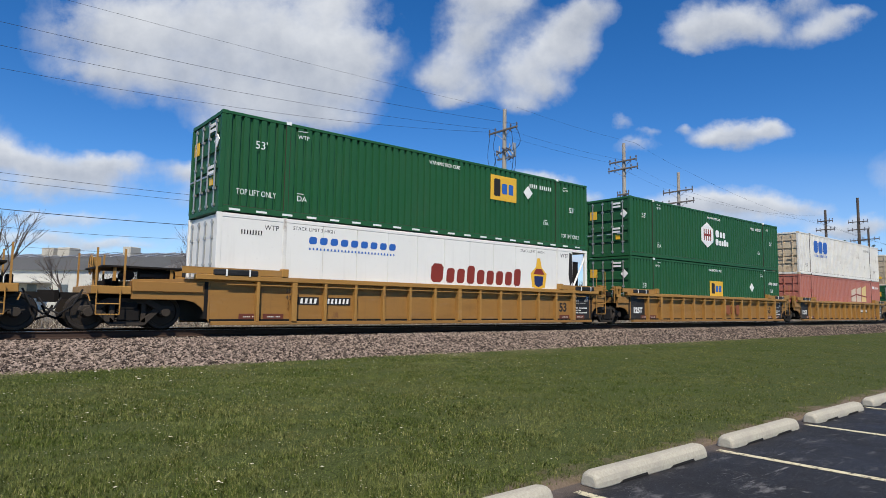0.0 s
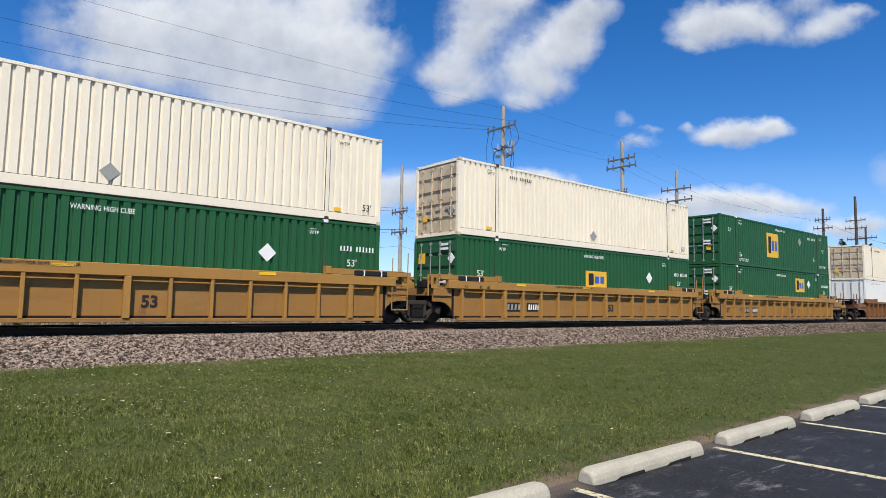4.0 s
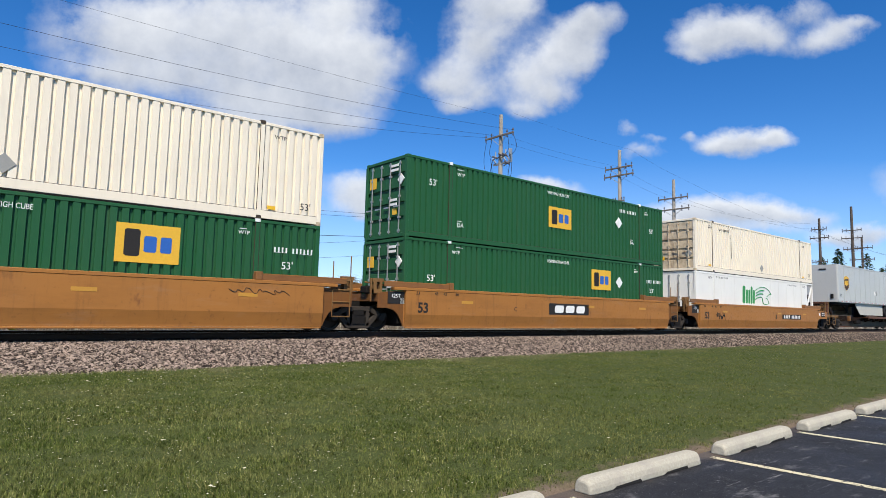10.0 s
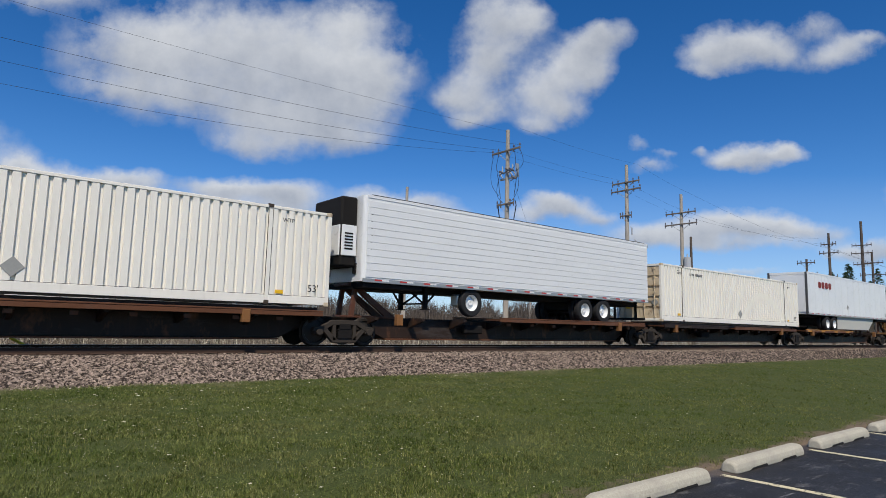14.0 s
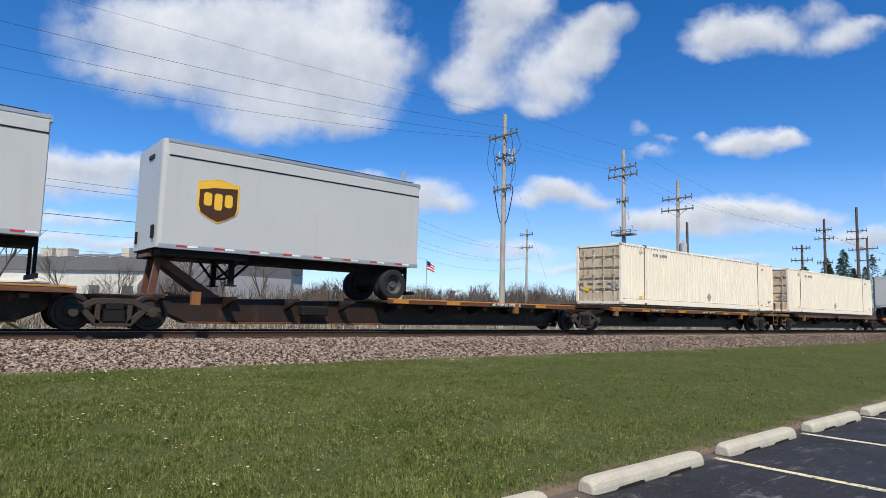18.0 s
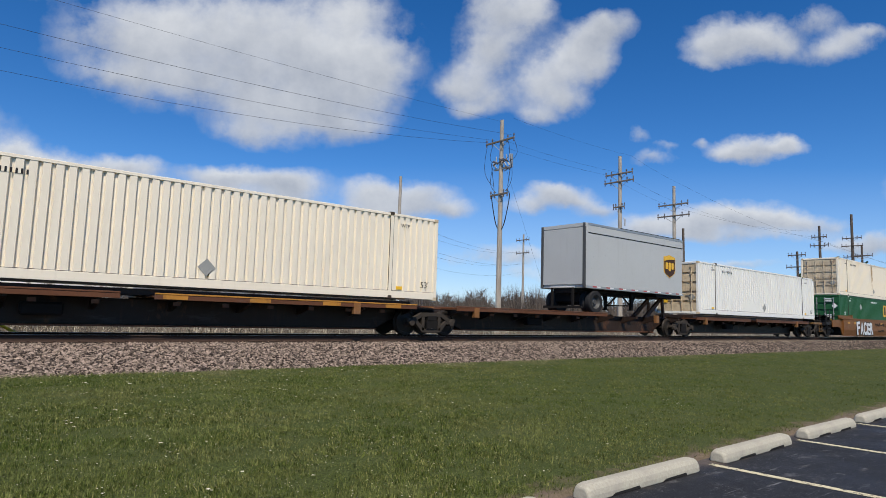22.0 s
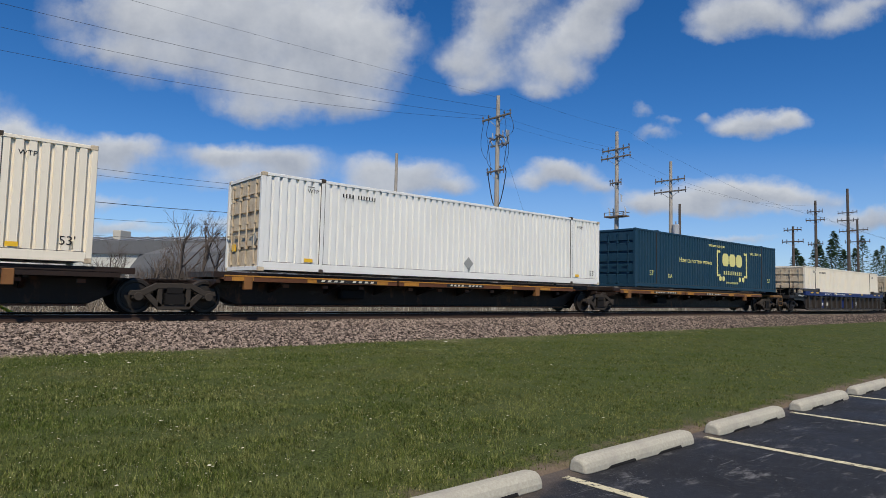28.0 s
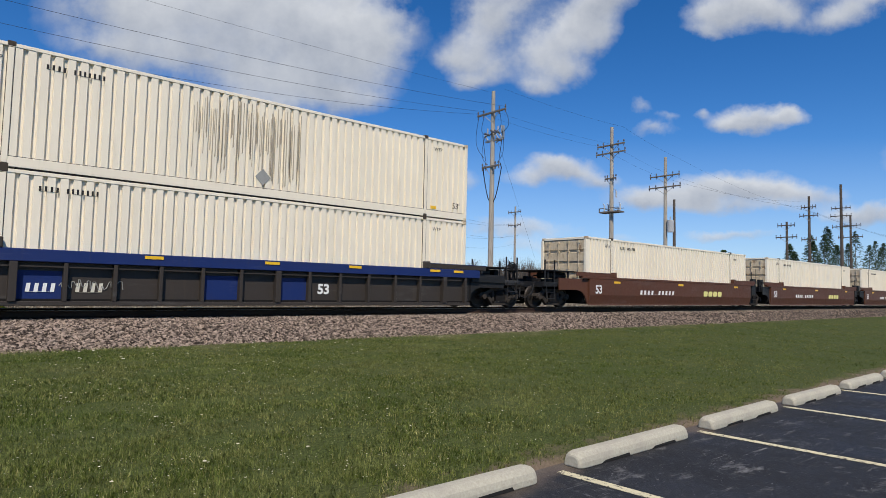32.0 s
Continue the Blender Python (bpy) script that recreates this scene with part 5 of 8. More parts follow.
    if gear is not None:
        def legs():
            b = Build()
            for s in (-1, 1):
                b.box(-0.07, 0.07, s * 0.75 - 0.07, s * 0.75 + 0.07, 1.30, z0 - 0.05)
                b.box(-0.14, 0.14, s * 0.75 - 0.12, s * 0.75 + 0.12, 1.27, 1.31)
                b.tube((0, s * 0.75, 1.45), (0.75, s * 0.5, z0 - 0.1), 0.04, n=5)
                b.tube((0, s * 0.75, 1.45), (-0.6, s * 0.5, z0 - 0.1), 0.04, n=5)
            b.tube((0, -0.75, 1.5), (0, 0.75, 1.5), 0.03, n=5)
            return b.mesh("landing_gear", STEEL)
        child("landing_gear", cached(("legs", z0), legs), ob, (gear, 0, 0))
    fx = 0.12 if nose < 0 else length - 2.5
    boxpart("coupler_plate", STEEL, ob, (fx, fx + 2.38, -1.22, 1.22, z0 - 0.20, z0 - 0.034), 0.02)
    back = length - 0.02 if nose < 0 else 0.0
    boxpart("rear_frame", GALV if nose < 0 else mat, ob, (back - 0.03, back + 0.03, -1.30, 1.30, z1 - 0.16, z1))
    boxpart("bumper", STEEL, ob, (back - 0.06, back + 0.04, -1.1, 1.1, 1.25, 1.36))
    for s in (-1, 1):
        boxpart("bumper_strut", STEEL, ob, (back - 0.05, back + 0.03, s * 0.6 - 0.05, s * 0.6 + 0.05, 1.36, z0))
    if nose > 0:
        boxpart("rear_door", mat, ob, (-0.035, 0.0, -1.14, 1.14, z0 + 0.14, z1 - 0.2), 0.01)
        for s in (-1, 1):
            boxpart("door_post", RIM_GREY, ob, (-0.05, 0.03, s * 1.22 - 0.07, s * 1.22 + 0.07, z0 - 0.02, z1), 0.01)
        boxpart("dock_lights", INK_WHITE, ob, (-0.06, -0.02, -0.7, 0.7, z0 + 0.02, z0 + 0.06))
    else:
        boxpart("nose_box", STEEL, ob, (-0.03, 0.02, -0.95, -0.75, z0 + 0.25, z0 + 0.6), 0.01)
        boxpart("nose_vent", STEEL, ob, (-0.02, 0.02, 0.8, 0.95, z0 + 0.2, z0 + 0.55), 0.01)
        bars_n = cached("nose_bars", lambda: Build().box(-0.012, 0.02, -0.5, 0.0, 0, 0.1).mesh("lettering", INK_BLACK))
        child("lettering", bars_n, ob, (0.0, 0.0, z1 - 0.4))
    if shieldbox:
        shield(ob, *shieldbox)
    return ob

# ---- ground ----


def sheet(name, xs, profile, mat, label, category):
    """Ground strips along x; profile is (y, z) from near to far."""
    b = Build()
    n = len(profile)
    pts = [(x, yy, zz) for x in xs for yy, zz in profile]
    b.add(pts, [(i * n + k, (i + 1) * n + k, (i + 1) * n + k + 1, i * n + k + 1) for i in range(len(xs) - 1) for k in range(n - 1)])
    return solid(name, b.mesh(name, mat), label, category, "structure")


XS = [-2500, -300, -60, -20, -10, 0, 10, 20, 40, 80, 300, 2500]
sheet("ground", XS, [(-2500, LOT - 0.25), (-40, LOT - 0.25), (-30, LOT - 0.25), (14.0, LOT - 0.25), (17, LOT - 0.2), (20.5, LOT - 0.1), (24, -0.55), (27, -0.35), (60, -0.3), (2500, -0.3)], SCRUB, "brown scrub ground beyond the railway", "ground")


def lawn_edge(x):
    """The kerbless edge between lot and lawn runs slightly askew."""
    return 3.55 + 0.03 * np.minimum(np.maximum(x - 4.3, -40), 60)


lawn_x = [-300, -60, -30, -10, 0, 4, 8, 12, 20, 40, 64, 120, 300]
lawn_y = [0.0, 0.008, 0.15, 0.45, 0.75, 0.92, 1.0]
lawn_b = Build()
lawn_b.add([(x, float(lawn_edge(x) + (14.6 - lawn_edge(x)) * k), LOT - 0.05 if k == 0 else float(np.interp(k, [0, 0.008, 0.15, 1.0], [LOT, LOT + 0.012, LOT + 0.03, -0.58]))) for x in lawn_x for k in lawn_y],
           [(i * 7 + k, (i + 1) * 7 + k, (i + 1) * 7 + k + 1, i * 7 + k + 1) for i in range(len(lawn_x) - 1) for k in range(6)])
solid("lawn", lawn_b.mesh("lawn", GRASS), "mown green lawn sloping gently up to the ballast", "lawn", "structure")


def lawn_level(x, yy):
    e = lawn_edge(x)
    return np.interp((yy - e) / (14.6 - e), [0, 0.008, 0.15, 1.0], [LOT, LOT + 0.012, LOT + 0.03, -0.58])


lot = Build().prism([(-60, -40), (160, -40), (160, 8.2), (-60, 1.6)], LOT - 0.24, LOT, "z")
solid("parking_lot", lot.mesh("parking_lot", ASPHALT), "dark sealed asphalt parking lot with scuffs", "parking lot", "structure")
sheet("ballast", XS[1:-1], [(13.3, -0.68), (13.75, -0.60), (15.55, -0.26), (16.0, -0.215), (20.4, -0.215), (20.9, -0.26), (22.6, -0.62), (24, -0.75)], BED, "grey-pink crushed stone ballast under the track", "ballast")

# stall lines and wheel stops, slightly askew to the track
for i in range(-2, 9):
    x = 4.16 + i * 2.48
    ob = solid("stall_line", Build().box(0, 0.09, -5.2, 0, 0, 0.004).mesh("stall_line", LINE_PAINT), "worn yellow painted parking stall line", "road marking", "", "stall lines", (x, 3.37 + 0.022 * (x - 4.16), LOT + 0.002))
    ob.rotation_euler = (0, 0, radians(4.0))


def stop_mesh():
    b = Build()
    prof = [(-0.105, 0.0), (-0.102, 0.05), (-0.088, 0.092), (-0.062, 0.122), (-0.03, 0.133), (0.03, 0.133), (0.062, 0.122), (0.088, 0.092), (0.102, 0.05), (0.105, 0.0)]
    n = 1.90
    bm_x = [(0.0, 0.74), (0.03, 0.92), (0.09, 1.0), (n - 0.09, 1.0), (n - 0.03, 0.92), (n, 0.74)]
    pts = [(x, yy * k, zz * k) for x, k in bm_x for yy, zz in prof]
    m = len(prof)
    faces = [(i * m + j, (i + 1) * m + j, (i + 1) * m + j + 1, i * m + j + 1) for i in range(5) for j in range(m - 1)]
    faces += [tuple(range(m - 1, -1, -1)), tuple(range(5 * m, 6 * m)), tuple(i * m for i in range(6)) + tuple((5 - i) * m + m - 1 for i in range(6))]
    b.add(pts, faces)
    return b.mesh("wheel_stop", CONCRETE, 0.008)


STOP = stop_mesh()
slot = Build().prism([(0, 0), (0.46, 0), (0.44, 0.028), (0.06, 0.022)], -0.004, 0.02).mesh("drain_slot", plain("slot_shadow", (0.02, 0.019, 0.018), 0.95))
for i in range(-2, 9):
    ob = solid("wheel_stop", STOP, "weathered pale concrete wheel stop on asphalt", "wheel stop", "", "wheel stops", (4.40 + i * 2.475, 3.405 + i * 0.045, LOT))
    ob.rotation_euler = (0, 0, radians(0.8 + 0.5 * math.sin(i * 2.1)))
    for x in (0.30, 1.14):
        child("drain_slot", slot, ob, (x, -0.103, 0.004))

# ---- track ----
rail_prof = [(-0.075, -0.18), (0.075, -0.18), (0.075, -0.165), (0.012, -0.14), (0.012, -0.045), (0.037, -0.03), (0.037, 0.0), (-0.037, 0.0), (-0.037, -0.03), (-0.012, -0.045), (-0.012, -0.14), (-0.075, -0.165)]
for s in (-1, 1):
    r = solid("rail", Build().prism(rail_prof, -160, 320, "x").mesh("rail", RAIL_SIDE, 0.004), "rust-brown steel running rail on ties", "rail", "structure", "", (0, YC + s * 0.755, -0.002))
    child("rail_head", Build().box(-160, 320, -0.030, 0.030, 0.0, 0.003).mesh("rail_head", RAIL_TOP), r)
tie_me = Build().box(-0.115, 0.115, -1.30, 1.30, -0.18, 0.0).mesh("tie", TIE_WOOD, 0.012)
tie_rng = random.Random(5)
ties = thing("railway_ties", "dark creosoted timber ties bedded in ballast", "railway tie", "", "structure", (0, YC, -0.185))
for i in range(190):
    t = child("tie", tie_me, ties, (-12 + i * 0.53, tie_rng.uniform(-0.03, 0.03), tie_rng.uniform(-0.006, 0.004)), (0, 0, tie_rng.uniform(-0.012, 0.012)))
    if i < 70:
        child("tie_plate", cached("tie_plate", lambda: Build().box(-0.09, 0.09, -0.16, 0.16, 0, 0.016).box(-0.03, 0.03, -0.14, -0.09, 0.016, 0.045).mesh("tie_plate", RAIL_SIDE)), t, (0, -0.755, 0.0))


def scatter_mesh(name, mat, points, sizes, rng, shape="stone", wide=0.022):
    """Many small pieces in one mesh, from numpy arrays."""
    base = {"stone": (np.array([(1, 0.1, -0.2), (-0.9, 0.2, 0.15), (0.1, 0.9, 0.1), (-0.1, -1, 0.1), (0.15, 0.1, 0.85), (0, 0, -0.8)]),
                      np.array([(0, 2, 4), (2, 1, 4), (1, 3, 4), (3, 0, 4), (2, 0, 5), (1, 2, 5), (3, 1, 5), (0, 3, 5)])),
            "twig": (np.array([(-0.5, 0, 0), (0.5, 0, 0), (0.0, 1.0, 1.0)]), np.array([(0, 1, 2)])),
            "blade": (np.array([(-0.5, 0, 0), (0.5, 0, 0), (0.0, 1.0, 1.0)]), np.array([(0, 1, 2)])),
            "leaf": (np.array([(-0.5, -0.5, 0.02), (0.5, -0.4, 0.0), (0.45, 0.5, 0.12), (-0.4, 0.45, 0.0)]), np.array([(0, 1, 2), (0, 2, 3)]))}[shape]
    n, m = len(points), len(base[0])
    v = np.repeat(base[0][None], n, 0).astype(np.float64)
    if shape == "stone":
        v *= sizes[:, None, None] * rng.uniform(0.6, 1.25, (n, m, 1)) * np.stack([np.ones(n), rng.uniform(0.5, 1, n), rng.uniform(0.4, 0.75, n)], 1)[:, None, :]
    elif shape == "twig":
        v = np.stack([v[..., 0] * wide, v[..., 1] * rng.normal(0, 1.1 if wide < 0.05 else 0.42, (n, 1)) * sizes[:, None], v[..., 2] * sizes[:, None]], -1)
    elif shape == "blade":
        lean = rng.normal(0, 0.8, (n, 1))
        v = np.stack([v[..., 0] * (0.003 + 0.11 * sizes[:, None]), v[..., 1] * lean * sizes[:, None], v[..., 2] * sizes[:, None]], -1)
    else:
        v *= sizes[:, None, None]
    a = rng.uniform(0, 2 * np.pi, n)
    c, s = np.cos(a)[:, None], np.sin(a)[:, None]
    v = np.stack([v[..., 0] * c - v[..., 1] * s, v[..., 0] * s + v[..., 1] * c, v[..., 2]], -1) + points[:, None, :]
    f = (base[1][None] + (np.arange(n) * m)[:, None, None]).reshape(-1)
    me = bpy.data.meshes.new(name)
    me.vertices.add(n * m)
    me.vertices.foreach_set("co", v.reshape(-1))
    me.loops.add(len(f))
    me.loops.foreach_set("vertex_index", f)
    nf = len(f) // 3
    me.polygons.add(nf)
    me.polygons.foreach_set("loop_start", np.arange(nf) * 3)
    me.polygons.foreach_set("loop_total", np.full(nf, 3))
    me.update(calc_edges=True)
    me.materials.append(mat)
    return me


def patchy(p):
    """Smooth unevenness over the ground, about -1 to 1."""
    x, y = p[:, 0] * 2.1, p[:, 1] * 2.4
    return (np.sin(x + 1.7 * np.sin(y * 0.7)) * np.cos(y * 1.3 + 1.1 * np.sin(x * 0.6)) + 0.6 * np.sin(2.7 * x + 2 * np.sin(y)) * np.sin(3.1 * y + x)) / 1.3


def wedge_points(rng, n, y0, y1, power=1.0, far=75.0):
    """Points over the strip y0..y1, thinning with distance, within the wedge that the view covers."""
    yy = y0 + (y1 - y0) * rng.random(n)
    th = np.radians(rng.uniform(0.5, 79.0, n))
    xx = yy * np.tan(th)
    keep = (xx < far) & (rng.random(n) < np.minimum(1.0, 1.0 / np.cos(th) ** 1.0))
    return np.stack([xx[keep], yy[keep]], 1)


rng = np.random.default_rng(11)
p = wedge_points(rng, 86000, 13.3, 17.3)
p = p[p[:, 1] > 13.62 - rng.exponential(0.12, len(p))]
zz = np.interp(p[:, 1], [13.5, 13.75, 15.55, 16.0, 17.4], [-0.62, -0.59, -0.25, -0.205, -0.20])
keep = ~((p[:, 1] > 16.9) & (rng.random(len(p)) < 0.5))
pts = np.column_stack([p, zz])[keep]
solid("ballast_stones", scatter_mesh("ballast_stones", STONES, pts, np.clip(rng.gamma(7.0, 0.0060, len(pts)), 0.02, 0.08), rng), "loose grey and pinkish crushed ballast stones", "stones", "stuff")
p = wedge_points(rng, 110000, 3.4, 14.3)
p = np.repeat(p, 9, 0) + rng.normal(0, 0.016, (len(p) * 9, 2))
p = p[rng.random(len(p)) < np.clip(0.62 + 0.55 * patchy(p * 1.0) + 0.35 * patchy(p * 3.1 + 7), 0.12, 1)]
edge = 13.75 + 0.22 * np.sin(p[:, 0] * 0.8) + 0.15 * np.sin(p[:, 0] * 2.3 + 1)
p = p[p[:, 1] < edge + rng.normal(0, 0.10, len(p))]
p = p[p[:, 1] > lawn_edge(p[:, 0]) + rng.exponential(0.20, len(p)) + 0.06 * patchy(p * 1.7 + 3)]
zz = lawn_level(p[:, 0], p[:, 1]) - 0.004
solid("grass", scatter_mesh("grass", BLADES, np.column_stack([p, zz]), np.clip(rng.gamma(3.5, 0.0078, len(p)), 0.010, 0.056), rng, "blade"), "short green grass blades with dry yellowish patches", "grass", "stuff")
p = wedge_points(rng, 4200, 4.0, 13.8)
zz = lawn_level(p[:, 0], p[:, 1]) + 0.028
solid("fallen_leaves", scatter_mesh("fallen_leaves", LEAF_PALE, np.column_stack([p, zz]), (0.0045 + rng.exponential(0.0038, len(p))) * (0.4 + p[:, 1] / 7.5), rng, "leaf"), "scattered dry pale leaves on the lawn", "leaves", "stuff")

# ---- background ----


def pole(x, yy, top, r, mat, arms, label, extra=None, base=-0.4):
    arm_mat = ARM_WOOD if mat is POLE_WOOD else mat
    ob = thing("utility_pole", label, "utility pole", "utility poles", "", (x, yy, base))
    child("pole", Build().tube((0, 0, 0), (0, 0, top - base), r * 1.15, r * 0.72, 12).mesh("pole", mat, 0, False), ob)
    for z, half, off in arms:
        zl = z - base
        child("crossarm", Build().box(-0.045, 0.045, -half + off, half + off, zl - 0.055, zl + 0.055).mesh("crossarm", arm_mat, 0.008), ob, (-0.15, 0, 0))
        b = Build()
        for s in (-1, 1):
            b.tube((-0.15, off + s * half * 0.55, zl - 0.04), (-0.12, 0, zl - 0.6), 0.02, n=5)
        child("arm_brace", b.mesh("arm_brace", GALV), ob)
        for k in (-0.96, -0.55, 0.55, 0.96):
            child("insulator", cached("insulator", lambda: Build().tube((0, 0, 0), (0, 0, 0.10), 0.02, n=6).tube((0, 0, 0.08), (0, 0, 0.22), 0.06, 0.035, 8).tube((0, 0, -0.26), (0, 0, 0.03), 0.04, 0.03, 7).mesh("insulator", INSULATOR)), ob, (-0.15, off + k * half, zl + 0.06))
    return ob


INSULATOR = plain("dark_glazed_insulator", (0.10, 0.095, 0.10), 0.3)
p1 = pole(26.7, 27.0, 13.15, 0.16, POLE_WOOD, [(11.75, 1.25, 0.0), (8.35, 0.75, 0.0)], "weathered grey timber utility pole with crossarms and cable loops")
b = Build()
for s in (-1, 1):
    prev = (0.0, s * 0.7, 8.9)
    for k in range(1, 9):
        a = k / 8
        q = (0.0, s * (0.75 * (1 - a) ** 0.6 + 0.1), 8.9 - 2.4 * a)
        b.tube(prev, q, 0.03, n=5)
        prev = q
    b.tube((0, s * 0.6, 9.2), (0, s * 0.9, 10.9), 0.018, n=5)
child("cable_loop", b.mesh("cable_loop", CABLE), p1)
for yy, z0, z1, out in ((-1.2, 12.0, 10.7, -0.5), (-0.7, 12.0, 10.9, -0.25), (0.7, 12.0, 10.8, 0.35), (1.2, 12.0, 9.4, 0.45), (-0.9, 10.9, 8.9, -0.35), (0.55, 10.8, 8.9, 0.4)):
    loop = [(-0.1, yy * (1 - 0.05 * k) + out * math.sin(math.pi * k / 9), z0 + (z1 - z0) * k / 9 - 0.25 * math.sin(math.pi * k / 9)) for k in range(10)]
    child("jumper_wire", ribbon(loop, 0.014, 5).mesh("jumper_wire", CABLE), p1)
for yy, zz in ((-0.55, 10.75), (-0.2, 10.8), (0.3, 10.7), (-0.75, 10.2)):
    child("cutout", cached("dark_cutout", lambda: Build().tube((0, -0.2, 0), (0, 0.2, 0.22), 0.06, 0.05, 8).tube((0, -0.15, 0.1), (0, 0.25, -0.05), 0.035, n=6).mesh("cutout", INSULATOR)), p1, (-0.2, yy, zz))
for yy in (-0.75, -0.45, 0.45):
    child("cutout", Build().tube((0, 0, 0), (0, 0.25, 0.35), 0.05, n=7).tube((0, 0, 0.3), (0, 0, 0.75), 0.04, n=7).mesh("cutout", PORCELAIN), p1, (0, yy, 10.5))
child("bracket", Build().box(-0.08, 0.08, -0.95, 0.6, 10.35, 10.45).box(-0.08, 0.08, -0.95, -0.85, 10.4, 11.2).mesh("bracket", GALV, 0.01), p1)
p2 = pole(39.4, 27.0, 13.25, 0.17, POLE_WOOD, [(11.85, 1.2, 0.0), (11.25, 1.3, 0.0), (9.3, 0.5, 0.0)], "brown timber utility pole carrying a small equipment platform")
child("platform", Build().box(-0.4, 0.4, -0.85, 0.85, 7.1, 7.2).box(-0.4, -0.34, -0.85, 0.85, 7.42, 7.46).box(0.34, 0.4, -0.85, 0.85, 7.42, 7.46).box(-0.4, -0.34, -0.85, -0.8, 7.2, 7.46).box(-0.4, -0.34, 0.8, 0.85, 7.2, 7.46).mesh("platform", ARM_WOOD, 0.0), p2)
for k in range(5):
    child("lightning_arrester", cached("arrester", lambda: Build().tube((0, 0, 0), (0, 0, 0.5), 0.06, n=7).tube((0, 0, 0.5), (0, 0.12, 0.62), 0.03, n=5).mesh("lightning_arrester", PORCELAIN)), p2, (0.1, -0.7 + k * 0.35, 7.25 + (1.0 if k in (1, 2) else 0.0)))
p3 = pole(47.1, 27.0, 12.15, 0.17, POLE_WOOD, [(10.55, 1.35, 0.0), (9.6, 1.45, 0.0)], "grey timber utility pole with a pole-mounted transformer")
child("transformer", Build().tube((0, -0.45, 6.2), (0, -0.45, 7.2), 0.28, n=14).tube((0, -0.45, 7.2), (0, -0.45, 7.5), 0.06, n=7).mesh("transformer", CAN_GREY, 0.015), p3)
pole(49.6, 27.6, 8.9, 0.14, DARK_POLE, [], "short dark timber pole without arms")
pole(26.8, 38.0, 11.25, 0.15, POLE_WOOD, [(7.6, 1.0, 0.0), (6.05, 1.0, 0.0)], "slim grey timber pole with two crossarms")
pole(90.0, 27.0, 15.3, 0.20, DARK_POLE, [(12.2, 1.1, 0.0), (11.2, 1.2, 0.0), (9.8, 1.0, 0.0)], "tall dark timber pole with three crossarms")
pole(79.0, 27.0, 12.5, 0.17, DARK_POLE, [(11.2, 0.8, 0.0), (10.2, 1.0, 0.0), (7.4, 0.8, 0.0)], "dark timber utility pole with crossarms")
pole(72.4, 27.0, 8.9, 0.15, DARK_POLE, [(8.5, 0.9, 0.0), (7.2, 1.1, 0.0)], "low dark timber utility pole")
pole(97.0, 28.0, 12.0, 0.17, DARK_POLE, [(10.6, 1.3, 0.0), (9.0, 1.5, 0.0)], "distant dark timber utility pole")
pole(62.0, 58.0, 12.2, 0.16, POLE_WOOD, [(11.4, 1.2, 0.0), (9.6, 1.2, 0.0)], "distant grey timber utility pole")
pole(-34.0, 27.0, 13.2, 0.16, POLE_WOOD, [(11.75, 1.25, 0.0)], "weathered grey timber utility pole with crossarm")


def wire(p, q, sag, r=0.012, n=28):
    p, q = Vector(p), Vector(q)
    b = ribbon([p.lerp(q, i / n) - Vector((0, 0, 4 * sag * (i / n) * (1 - i / n))) for i in range(n + 1)], r * 0.55, 4)
    return solid("overhead_wire", b.mesh("overhead_wire", CABLE), "thin black overhead power line between poles", "power line", "", "overhead wires")


wire((-34, 27.0, 13.0), (26.7, 27.0, 13.05), 0.75, 0.009)
wire((-34, 25.9, 11.9), (26.55, 25.8, 11.9), 1.55, 0.012)
wire((-34, 27.4, 11.9), (26.55, 27.5, 11.9), 1.85, 0.012)
wire((-34, 28.2, 11.9), (26.55, 28.2, 11.9), 2.5, 0.012)
for k, (za, zb) in enumerate(((13.05, 13.1), (11.9, 11.95), (11.9, 11.9))):
    wire((26.7, 26 + k, za), (39.4, 26 + k, zb), 0.15, 0.008)
    wire((39.4, 26 + k, zb), (47.1, 26 + k, zb - 1.1), 0.12, 0.008)
    wire((47.1, 26 + k, zb - 1.1), (79, 26 + k, 10.4 + 0.8 * k), 0.6, 0.01)
    wire((79, 26 + k, 10.4 + 0.4 * k), (160, 26 + k, 11 + 0.6 * k), 1.2, 0.012)
wire((26.8, 27.1, 11.0), (32.5, 28.5, 3.0), 0.0, 0.010)
for h, yy, sag, r in ((7.75, 37.1, 0.80, 0.016), (7.75, 38.8, 0.90, 0.016), (6.2, 37.2, 1.05, 0.030), (6.15, 38.8, 1.75, 0.016), (5.0, 38.0, 1.6, 0.014)):
    wire((-16, yy, h), (26.8, yy, h), sag, r)
    wire((26.8, yy, h), (62, yy + 20, h + 2.0), 0.9, 0.012)
pole(-16, 38.0, 11.25, 0.15, POLE_WOOD, [(7.6, 1.0, 0.0), (6.05, 1.0, 0.0)], "slim grey timber pole with two crossarms")

